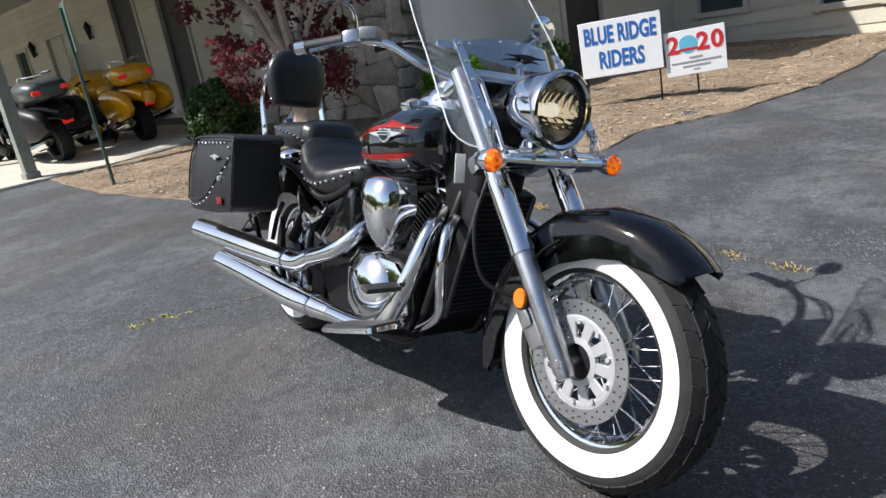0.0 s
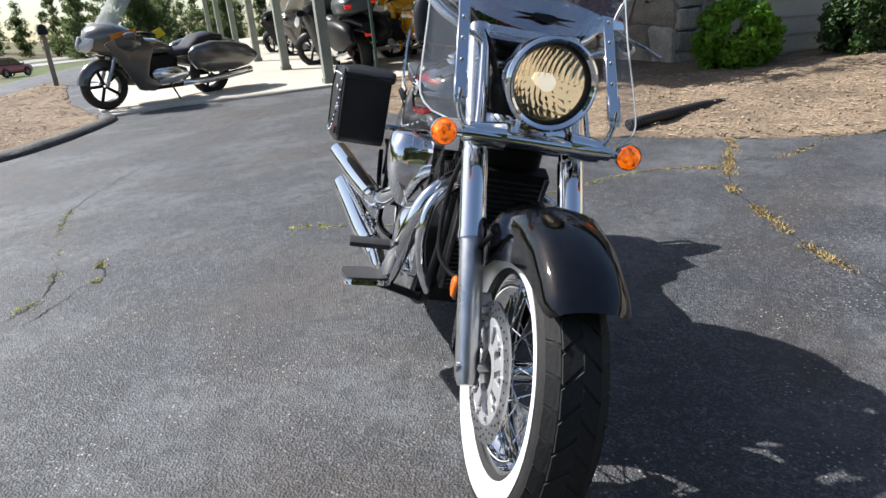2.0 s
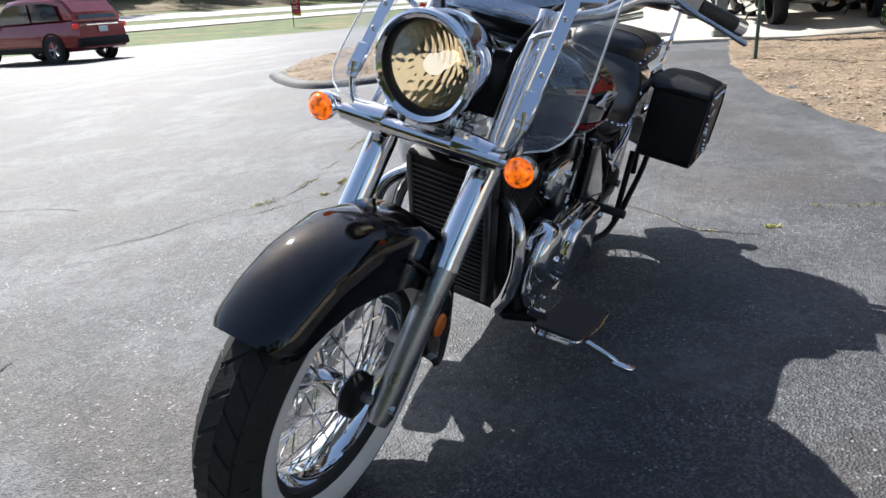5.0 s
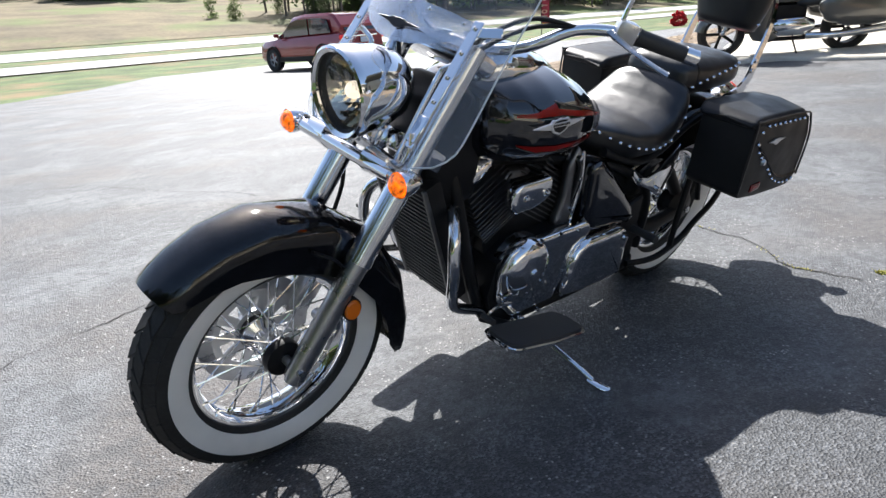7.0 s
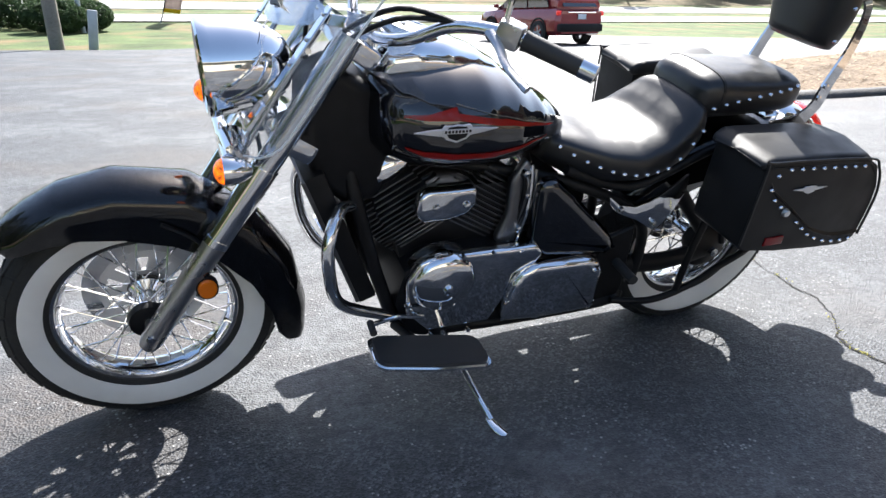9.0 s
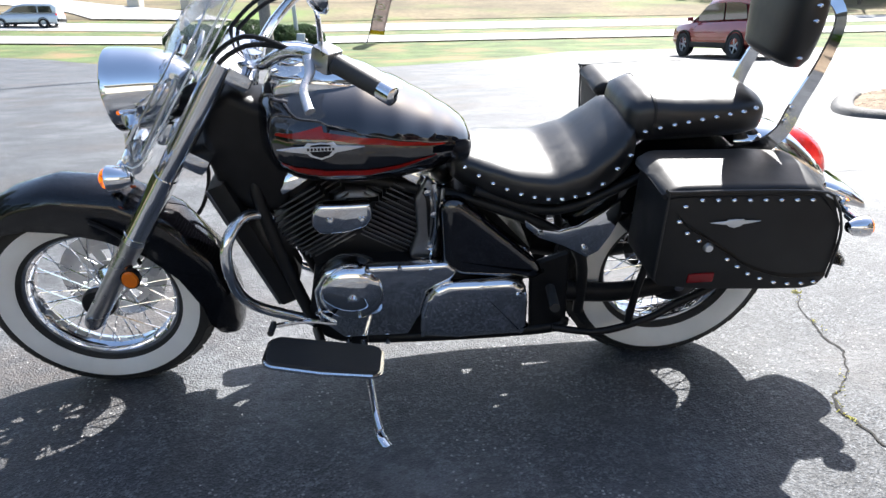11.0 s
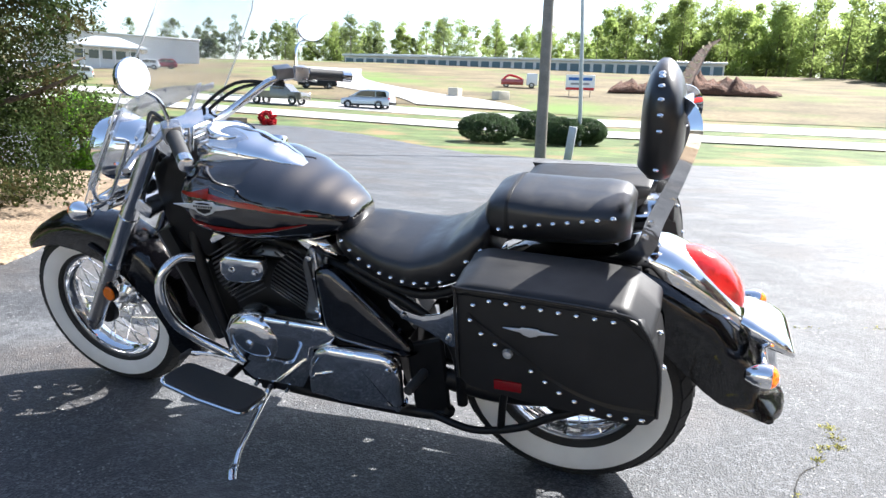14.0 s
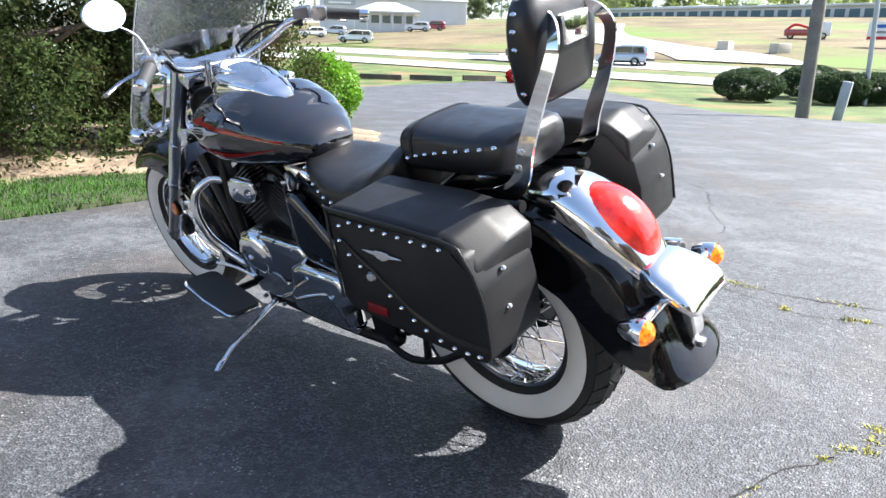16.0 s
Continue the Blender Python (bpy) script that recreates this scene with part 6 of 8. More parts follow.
pipe("upper_exhaust", [(0.74, -0.10, 0.56), (0.76, -0.18, 0.51), (0.68, -0.225, 0.445), (0.52, -0.235, 0.395)], [0.024, 0.026, 0.028, 0.029], "chrome exhaust header")
up_m = pipe("muffler", [(0.53, -0.235, 0.405), (0.45, -0.240, 0.372), (0.36, -0.25, 0.365), (0.10, -0.305, 0.382), (-0.16, -0.350, 0.397), (-0.305, -0.376, 0.404)], [0.030, 0.036, 0.040, 0.046, 0.047, 0.047], "upper chrome muffler")
pipe("lower_exhaust", [(1.10, -0.08, 0.62), (1.16, -0.17, 0.56), (1.12, -0.22, 0.40), (1.03, -0.235, 0.285), (0.90, -0.24, 0.245), (0.72, -0.245, 0.240)], [0.024, 0.026, 0.028, 0.029, 0.029, 0.030], "chrome exhaust header")
lo_m = pipe("muffler", [(0.72, -0.245, 0.240), (0.60, -0.255, 0.242), (0.45, -0.275, 0.248), (0.15, -0.315, 0.277), (-0.090, -0.347, 0.296)], [0.031, 0.040, 0.045, 0.047, 0.047], "lower chrome muffler")
for m, p, r in ((up_m, (0.36, -0.25, 0.366), 0.0425), (lo_m, (0.60, -0.255, 0.242), 0.042), (lo_m, (0.40, -0.274, 0.252), 0.048)):
    v = Vector(p)
    part("clamp_ring", tube([v + Vector((0.012, 0, 0)), v - Vector((0.012, -0.001, -0.001))], r, 20, smooth=False), "chrome", m)
part("muffler_hanger", slab([(0.44, 0.35), (0.36, 0.35), (0.37, 0.27), (0.43, 0.26)], 0.01, 0.003, 1), "chrome", cruiser, at=Matrix.Translation((0, -0.235, 0)))

# ---- foot boards, pegs, stand, guard ----
def footboard(side):
    outline = []
    for cx, cy, a0 in ((1.150, 0.335, 0), (0.905, 0.340, 90), (0.900, 0.270, 180), (1.145, 0.266, 270)):
        outline += [(cx + 0.032 * math.cos(radians(a0 + 18 * k)), cy + 0.032 * math.sin(radians(a0 + 18 * k))) for k in range(6)]
    outline.insert(6, (1.03, 0.377))
    bm = bmesh.new()
    f = bm.faces.new([bm.verts.new((x, y, 0.272)) for x, y in outline])
    r = bmesh.ops.extrude_face_region(bm, geom=[f])
    bmesh.ops.translate(bm, verts=[v for v in r["geom"] if isinstance(v, bmesh.types.BMVert)], vec=(0, 0, 0.014))
    bmesh.ops.bevel(bm, geom=[e for e in bm.edges if abs(e.verts[0].co.z - e.verts[1].co.z) < 0.001], offset=0.004, segments=2, affect="EDGES")
    mirror_y(bm, side)
    tilt = Matrix.Translation((1.02, 0.25 * side, 0.272 if side > 0 else 0.276)) @ Matrix.Rotation(radians(6 if side > 0 else 3), 4, "X") @ Matrix.Rotation(radians(-10 if side > 0 else -13), 4, "Y") @ Matrix.Translation((-1.02, -0.25 * side, -0.28))
    bm.transform(tilt)
    b = part("footboard", bm, "chrome", cruiser, "chrome rimmed foot board with a black rubber mat")
    pad = bmesh.new()
    f = pad.faces.new([pad.verts.new((1.02 + (x - 1.02) * 0.94, 0.304 + (y - 0.304) * 0.88, 0.2862)) for x, y in outline])
    r = bmesh.ops.extrude_face_region(pad, geom=[f])
    bmesh.ops.translate(pad, verts=[v for v in r["geom"] if isinstance(v, bmesh.types.BMVert)], vec=(0, 0, 0.006))
    mirror_y(pad, side)
    pad.transform(tilt)
    part("rubber_mat", pad, "rubber_pad", b, "flat black rubber mat")
    part("board_bracket", tube([(1.06, 0.13 * side, 0.235), (1.04, 0.22 * side, 0.255), (1.03, 0.30 * side, 0.268)], 0.013, 10), "black_metal", b)
    # engine guard
    g = [(1.15, 0.072 * side, 0.580), (1.185, 0.098 * side, 0.600), (1.215, 0.124 * side, 0.604), (1.243, 0.165 * side, 0.578), (1.256, 0.184 * side, 0.535), (1.253, 0.190 * side, 0.470), (1.236, 0.176 * side, 0.395), (1.195, 0.150 * side, 0.335), (1.115, 0.130 * side, 0.285), (1.02, 0.122 * side, 0.245)]
    part("engine_guard", tube(g, 0.0155, 14), "chrome", cruiser, "chrome engine guard bar")


both(footboard)
part("shift_lever", tube([(1.00, 0.18, 0.29), (1.08, 0.20, 0.32), (1.16, 0.23, 0.335)], 0.006, 8), "chrome", cruiser)
part("shift_peg", tube([(1.158, 0.22, 0.335), (1.162, 0.265, 0.338)], 0.009, 10, smooth=False), "rubber_pad", cruiser)
part("brake_pedal", tube([(0.98, -0.20, 0.31), (1.06, -0.22, 0.365), (1.135, -0.26, 0.408)], 0.008, 8), "satin", cruiser)
b = box(0.040, 0.112, 0.016, bevel=0.006)
b.transform(Matrix.Translation((1.140, -0.308, 0.413)) @ Matrix.Rotation(radians(12), 4, "Y"))
part("brake_pad", b, "rubber_pad", cruiser)
for s in (1, -1):
    part("passenger_peg", tube([(0.40, 0.16 * s, 0.36), (0.41, 0.26 * s, 0.365)], 0.014, 10, smooth=False), "rubber_pad", cruiser)
GROUND_STAND = BIKE.inverted() @ Vector((0.914, 0.398, 0.006))
bm = tube([(0.93, 0.135, 0.215), (0.925, 0.20, 0.195), GROUND_STAND + Vector((0.012, -0.075, 0.030)), GROUND_STAND + Vector((0.0, -0.02, 0.008))], [0.013, 0.011, 0.0095, 0.010], 12)
stand = part("side_stand", bm, "chrome", cruiser, "chrome side stand put down")
foot = tube([GROUND_STAND + Vector((0.006, -0.03, 0.010)), GROUND_STAND + Vector((-0.004, 0.004, 0.004)), GROUND_STAND + Vector((-0.02, 0.03, -0.002))], [0.010, 0.014, 0.012], 12, flat=0.45)
part("stand_foot", foot, "chrome", stand)
part("stand_pivot", box(0.05, 0.05, 0.05, (0.94, 0.14, 0.215), bevel=0.01), "black_metal", stand)
for s in (1, -1):
    part("shock", tube([(0.20, 0.10 * s, 0.55), (0.06, 0.105 * s, 0.40)], 0.022, 12, smooth=False), "black_metal", cruiser)
part("drive_hub", lathe([(1e-4, 0.135), (0.05, 0.13), (0.075, 0.11), (0.075, 0.085)], 24, "y", rear_c), "black_metal", cruiser)
part("rear_drum", lathe([(1e-4, -0.115), (0.08, -0.110), (0.09, -0.085)], 24, "y", rear_c), "cast", cruiser)
part("rear_axle", lathe([(1e-4, 0.152), (0.014, 0.150), (0.014, -0.15), (1e-4, -0.152)], 12, "y", rear_c), "satin", cruiser)


# ---- plants ----
def leaf_mesh(name, material, clumps, per, size, rr, spread=1.0, flat=0.0):
    """Many small leaves in clumps: rows of (centre, radius)."""
    n = len(clumps) * per
    g = np.random.default_rng(rr)
    cen = np.repeat(np.array([c for c, _ in clumps], float), per, 0)
    rad = np.repeat(np.array([[r, r, r * 0.85] if not isinstance(r, tuple) else r for _, r in clumps], float), per, 0)
    d = g.normal(size=(n, 3))
    d /= np.linalg.norm(d, axis=1)[:, None]
    pos = cen + d * rad * (g.random((n, 1)) ** 0.45) * spread
    a = g.normal(size=(n, 3))
    a[:, 2] *= 1 - flat
    a /= np.linalg.norm(a, axis=1)[:, None]
    b = np.cross(a, g.normal(size=(n, 3)))
    b /= np.linalg.norm(b, axis=1)[:, None] + 1e-9
    s = size * (0.55 + 0.9 * g.random((n, 1)))
    v = np.stack([pos - a * s, pos + b * s * 0.45, pos + a * s, pos - b * s * 0.45], 1).reshape(-1, 3)
    me = bpy.data.meshes.new(name)
    me.from_pydata(v.tolist(), [], np.arange(4 * n).reshape(-1, 4).tolist())
    me.materials.append(M[material])
    return me


def limb_mesh(trunks):
    bm = bmesh.new()
    for pts, r in trunks:
        join(bm, tube(pts, r, 7, steps=3))
    return bm


def plant(name, x, y, trunks, clumps, per, size, material, bark, label, category, seed, group=""):
    ob = empty(name, Matrix.Translation((x, y, H(x, y))))
    tagged(ob, label, category, group)
    if trunks:
        for k, limb in enumerate(trunks):
            part("limb" if k else "trunk", limb_mesh([limb]), bark, ob)
    place("crown", leaf_mesh("crown", material, clumps, per, size, seed), material, ob, smooth=False)
    return ob


def round_shrub(name, x, y, rx, ry, rz, n, per, size, material, label, seed, group="", lump=(0.20, 0.34)):
    rr = random.Random(seed)
    clumps = []
    for k in range(n):
        a, u = rr.uniform(0, 6.283), rr.uniform(-0.95, 1.0)
        q = math.sqrt(1 - u * u)
        clumps.append(((rx * 0.78 * q * math.cos(a), ry * 0.78 * q * math.sin(a), max(0.06, rz * (0.80 + 0.80 * u))), min(rx, ry, rz) * rr.uniform(*lump)))
    return plant(name, x, y, [([(0, 0, -0.05), (0.03, 0, rz * 0.6), (0.05, 0.04, rz * 1.2)], [0.05, 0.03, 0.02])], clumps, per, size, material, "bark", label, "shrub", seed, group)


round_shrub("shrub", *west(-3.95, 4.05), 0.46, 0.46, 0.42, 90, 130, 0.030, "leaf_bright", "rounded bright green shrub in the mulch", 1)
round_shrub("shrub", *west(-3.75, 5.35), 0.42, 0.42, 0.42, 80, 110, 0.030, "leaf_dark", "dark green rounded shrub by the wall", 2)
round_shrub("shrub", *west(-6.65, 2.05), 0.50, 0.50, 0.52, 90, 120, 0.030, "leaf_dark", "dark green rounded shrub by the stone pier", 3)
# maroon maple before the stone pier
rr = random.Random(7)
clumps = []
for k in range(70):
    a, r, z = rr.uniform(0, 6.283), rr.uniform(0.25, 1.15), rr.uniform(0.75, 2.9)
    clumps.append(((r * math.cos(a), r * math.sin(a), z - 0.25 * r), rr.uniform(0.10, 0.26)))
limbs = [([(0, 0, -0.1), (0.02, 0.03, 0.45), (0.06, 0.02, 1.0)], [0.20, 0.16, 0.13])]
for k in range(9):
    a = k * 0.72
    limbs.append(([(0.05, 0.02, 0.5 + 0.05 * k), (0.35 * math.cos(a), 0.35 * math.sin(a), 1.1 + 0.08 * k), (0.85 * math.cos(a), 0.85 * math.sin(a), 1.6 + 0.12 * k)], [0.075, 0.04, 0.014]))
plant("maple_tree", *west(-4.85, 2.42), limbs, clumps, 95, 0.042, "leaf_maroon", "bark_pale", "small Japanese maple with maroon leaves and pale trunk", "tree", 5)

# junipers at the east bed
def juniper(x, y, h, r, seed):
    rr = random.Random(seed)
    clumps = []
    for k in range(230):
        z = h * rr.uniform(0.02, 0.98)
        w = r * (1 - 0.55 * (z / h) ** 1.6) * rr.uniform(0.55, 1.12)
        a = rr.uniform(0, 6.283)
        clumps.append(((w * math.cos(a), w * math.sin(a), z), (rr.uniform(0.14, 0.30), rr.uniform(0.14, 0.30), rr.uniform(0.12, 0.34))))
    limbs = [([(0, 0, -0.1), (0.05, 0, h * 0.4), (0, 0.05, h * 0.85)], [0.12, 0.08, 0.02])]
    for k in range(12):
        a = k * 1.1
        limbs.append(([(0, 0, h * (0.05 + 0.06 * k)), (0.5 * r * math.cos(a), 0.5 * r * math.sin(a), h * (0.10 + 0.06 * k)), (0.9 * r * math.cos(a), 0.9 * r * math.sin(a), h * (0.16 + 0.06 * k))], [0.04, 0.025, 0.008]))
    for k in range(150):
        z = h * rr.uniform(0.03, 0.8)
        a, w = rr.uniform(0, 6.283), r * 0.5 * math.sqrt(rr.random())
        clumps.append(((w * math.cos(a), w * math.sin(a), z), (0.30, 0.30, 0.30)))
    plant("juniper", x, y, limbs, clumps, 230, 0.024, "leaf_juniper", "bark", "tall ragged juniper with green and rusty sprays", "tree", seed, "junipers on the east bed")


juniper(6.25, -3.15, 3.7, 1.40, 11)
juniper(6.4, -1.0, 3.7, 1.65, 12)
juniper(7.0, 1.0, 3.6, 1.65, 13)
juniper(9.2, -4.0, 3.0, 1.1, 14)
juniper(7.6, 2.0, 3.4, 1.25, 15)
round_shrub("shrub", 8.3, -6.75, 0.75, 0.75, 0.66, 110, 130, 0.030, "leaf_bright", "bright yellow green shrub behind the junipers", 6)

# clipped shrubs by the utility pole
for k, (x, y, r, h) in enumerate(((6.3, -30.2, 1.75, 0.80), (4.5, -34.0, 1.7, 0.86), (3.0, -31.4, 1.50, 0.76), (1.9, -32.4, 1.35, 0.74))):
    round_shrub("clipped_shrub", *south(x, y), r, r, h, 700, 60, 0.036, "leaf_box", "clipped dark green mound shrub beside the utility pole", 20 + k, "clipped shrubs by the pole", (0.13, 0.19))
# red flower tuft at the driveway corner
for x, y, s in ((18.7, -31.4, 0.5), (-52.5, -24.6, 0.8), (-47.0, -24.0, 0.7)):
    round_shrub("flower_bush", *(south(x, y) if x > 0 else (x, y)), s, s, s * 0.8, 40, 60, 0.09, "ink_red", "small red flowering bush on the verge", int(x) + 90, "red flowering bushes")


# far woods: many trees as one
def woods(name, spots, height, material, seed, label, per=70, clump=0.17, leafs=0.02, bare=0.15, wide=0.22, bits=32):
    rr = random.Random(seed)
    clumps, trunks = [], bmesh.new()
    for x, y in spots:
        h = height * rr.uniform(0.6, 1.2)
        z0 = H(x, y)
        lean = rr.uniform(-0.03, 0.03)
        join(trunks, tube([(x, y, z0 - 0.5), (x + lean * h, y, z0 + h * 0.5), (x + lean * h * 1.6, y, z0 + h * 0.9)], [h * 0.011, h * 0.008, h * 0.003], 5, smooth=False))
        low = bare * rr.uniform(0.0, 1.4)
        for k in range(bits):
            f = rr.random()
            z = h * (low + (1 - low) * f)
            w = h * wide * math.sin(math.pi * min(0.98, 0.25 + 0.72 * f)) * math.sqrt(rr.random())
            a = rr.uniform(0, 6.283)
            r = h * clump * rr.uniform(0.3, 0.8)
            clumps.append(((x + lean * h + w * math.cos(a), y + w * math.sin(a), z0 + z), (r, r, r * rr.uniform(0.5, 1.1))))
    w = tagged(empty(name), label, "woods", kind="stuff")
    part("trunk", trunks, "bark", w)
    place("foliage", leaf_mesh("foliage", material, clumps, per, height * leafs, seed), material, w, smooth=False)


rr = random.Random(30)
woods("woods", [(rr.uniform(-80, 14), -205 + rr.uniform(-26, 14)) for _ in range(120)], 17, "leaf_far", 31, "bright spring woods beyond the storage sheds", leafs=0.020, bare=0.0, wide=0.26)
woods("woods", [(rr.uniform(-120, -40), -160 + rr.uniform(-20, 14)) for _ in range(100)], 17, "leaf_far", 36, "bright spring woods beyond the field", leafs=0.020, bare=0.0, wide=0.26)
woods("woods", [(rr.uniform(5, 130), -240 + rr.uniform(-12, 18)) for _ in range(80)], 13, "leaf_far", 32, "spring woods behind the far buildings", per=60, bare=0.02, wide=0.28)
woods("woods", [(rr.uniform(-190, -62), -78 + rr.uniform(-16, 4) - 0.12 * k) for k in range(100)], 17, "leaf_far", 33, "tall spring woods along the road", bare=0.3)
woods("woods", [(rr.uniform(-130, -50), -72 - rr.uniform(0, 26)) for k in range(70)], 16, "leaf_far_dark", 43, "tall dark trunks of the woods along the road", per=50, bare=0.45, bits=12)
woods("woods", [(rr.uniform(-230, -90), -66 - rr.uniform(4, 40)) for _ in range(40)], 14, "leaf_far_dark", 34, "dark pines along the road", per=60, bare=0.1)
woods("woods", [(-150 - rr.uniform(0, 60), rr.uniform(-70, 40)) for _ in range(70)], 14, "leaf_far_dark", 35, "hazy woods across the road", per=80, bare=0.05)
woods("woods", [(rr.uniform(60, 190), -190 + rr.uniform(-30, 10)) for _ in range(34)], 12, "leaf_far_dark", 37, "dark trees behind the pale sheds", per=60)
# added out of view, to block light behind the junipers
woods("woods", [(rr.uniform(14, 60), rr.uniform(-4, 30)) for _ in range(16)], 9, "leaf_far_dark", 38, "unseen trees beyond the east bed that block light", per=140, bare=0.05)
woods("woods", [(rr.uniform(-58, -40) - k * 1.2, -80 - rr.uniform(0, 10)) for k in range(26)], 5, "leaf_far_dark", 39, "low brush on the bank by the road", per=60, bare=0.0, clump=0.3)

# ---- the building ----
UX, NX = Vector((*west(-0.97, -0.24), 0)), Vector((*west(-0.24, 0.97), 0))
ORIGIN = Vector((*west(-7.95, -0.25), 0))


def site(u, n, z=None):
    p = ORIGIN + UX * u + NX * n
    return Vector((p.x, p.y, H(p.x, p.y) if z is None else z))


def wall_frame(p0, p1):
    """A pose with x along the wall, y into it."""
    d = (Vector(p1) - Vector(p0))
    d.z = 0
    d.normalize()
    m = Matrix.Identity(4)
    m.col[0][:3], m.col[1][:3], m.col[2][:3] = d, Vector((-d.y, d.x, 0)), (0, 0, 1)
    m.translation = p0
    return m, (Vector(p1) - Vector(p0)).to_2d().length


def board_mesh(length, h):
    bm = loft([[Vector((x, -0.004, 0)), Vector((x, -0.022, 0.0)), Vector((x, -0.006, h * 1.03)), Vector((x, 0.0, h * 1.03))] for x in (0, length)])
    me = bpy.data.meshes.new("siding_board")
    bm.to_mesh(me)
    bm.free()
    return me


def sided_wall(name, p0, p1, height, holes, material, label, course=0.19):
    """A thick wall with lap siding; holes are (x0, x1, z0, z1)."""
    m, length = wall_frame(p0, p1)
    bm = bmesh.new()
    xs = sorted({0.0, length, *[v for h in holes for v in h[:2]]})
    zs = sorted({-0.4, height, *[v for h in holes for v in h[2:]]})
    for a, b in zip(xs, xs[1:]):
        for c0, c1 in zip(zs, zs[1:]):
            if not any(h[0] <= (a + b) / 2 <= h[1] and h[2] <= (c0 + c1) / 2 <= h[3] for h in holes):
                join(bm, box(b - a, 0.16, c1 - c0, ((a + b) / 2, 0.082, (c0 + c1) / 2)))
    w = tagged(finish(name, bm, material, at=m), label, "wall", kind="structure")
    cache = {}
    z = -0.05
    while z < height:
        spans = [(0.0, length)]
        for h in holes:
            if h[2] - course * 0.6 < z < h[3]:
                spans = [s for a, b in spans for s in ((a, min(b, h[0])), (max(a, h[1]), b)) if s[1] - s[0] > 0.05]
        for a, b in spans:
            key = round(b - a, 2)
            if key not in cache:
                cache[key] = board_mesh(b - a, course)
            place("siding_board", cache[key], material, w, at=Matrix.Translation((a, 0, z)), smooth=False)
        z += course
    return w, m


def opening(name, wall, hole, label, kind, bars=1, glass="glass_dark"):
    """A framed window or door in a hole of a wall."""
    x0, x1, z0, z1 = hole
    f = bmesh.new()
    for a in (x0, x1):
        join(f, box(0.09, 0.10, z1 - z0 + 0.12, (a, -0.005, (z0 + z1) / 2), bevel=0.008, segs=1))
    for c0 in ((z0, z1) if kind == "window" else (z1,)):
        join(f, box(x1 - x0 + 0.16, 0.10, 0.09, ((x0 + x1) / 2, -0.004, c0), bevel=0.008, segs=1))
    ob = tagged(finish(name, f, "trim", None, at=wall.matrix_basis), label, kind, kind="structure")
    part("pane" if kind == "window" else "door_leaf", box(x1 - x0 - 0.08, 0.03, z1 - z0 - 0.06, ((x0 + x1) / 2, 0.06, (z0 + z1) / 2), bevel=0.004, segs=1), glass, ob)
    for k in range(1, bars):
        part("glazing_bar", box(0.04, 0.05, z1 - z0 - 0.06, (x0 + (x1 - x0) * k / bars, 0.05, (z0 + z1) / 2)), "trim", ob)
    return ob


# porch wall, seen behind the parked machines
p0, p1 = site(30, 4.6, 0.25), site(0.4, 4.6, 0.25)
holes = [(30 - 5.75, 30 - 4.65, 0.06, 3.2), (30 - 3.75, 30 - 2.75, 0.06, 3.2), (30 - 9.6, 30 - 7.9, 0.06, 2.7), (30 - 11.9, 30 - 11.1, 1.2, 2.6)]
w, _ = sided_wall("wall_porch", p0, p1, 4.0, holes, "siding", "shaded cream lap-sided porch wall")
opening("door_1", w, holes[0], "dark glazed porch door", "door", 1, "door_dark")
# an open doorway: the dark leaf stands in for the shade inside
opening("door_2", w, holes[1], "open porch doorway with a dark panel for its dim inside", "door", 1, "door_dark")
opening("door_3", w, holes[2], "pale double porch door", "door", 2, "trim")
opening("window_1", w, holes[3], "dark porch window", "window", 1)
for u in (10.45, 6.9):
    b = empty("wall_lamp", Matrix.Translation(site(u, 4.5, 2.78)))
    tagged(b, "black carriage lamp on the porch wall", "lamp", "porch wall lamps")
    part("lamp_body", lathe([(1e-4, -0.22), (0.03, -0.20), (0.06, -0.05), (0.085, 0.10), (0.06, 0.13), (0.02, 0.20), (1e-4, 0.22)], 8, "z"), "black_metal", b)
    part("lamp_arm", tube([(0, 0.02, -0.1), (0.02, 0.07, -0.18), (0.02, 0.10, -0.05)], 0.012, 8), "black_metal", b)
# porch posts and roof
for k in range(6):
    u = 3.32 * k
    p = site(u, 0.0)
    b = box(0.15, 0.15, 3.75, (0, 0, 1.875), bevel=0.008, segs=1)
    join(b, box(0.19, 0.19, 0.12, (0, 0, 0.06), bevel=0.008, segs=1))
    tagged(finish("porch_post", b, "post_paint", at=Matrix.Translation(p) @ Matrix.Rotation(math.atan2(UX.y, UX.x), 4, "Z")), "square weathered grey green porch post", "post", "porch posts")
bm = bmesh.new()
# the end at -2.8 is an added overhang, out of view, that shades the pier
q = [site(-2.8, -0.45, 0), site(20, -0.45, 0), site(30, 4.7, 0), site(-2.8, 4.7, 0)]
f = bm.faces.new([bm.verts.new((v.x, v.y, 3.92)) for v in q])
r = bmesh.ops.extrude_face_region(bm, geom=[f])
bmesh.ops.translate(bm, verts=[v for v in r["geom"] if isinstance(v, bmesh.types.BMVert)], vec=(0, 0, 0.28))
tagged(finish("ceiling_porch", bm, "siding_grey"), "grey porch roof and soffit with an unseen shading overhang", "porch roof", kind="structure")

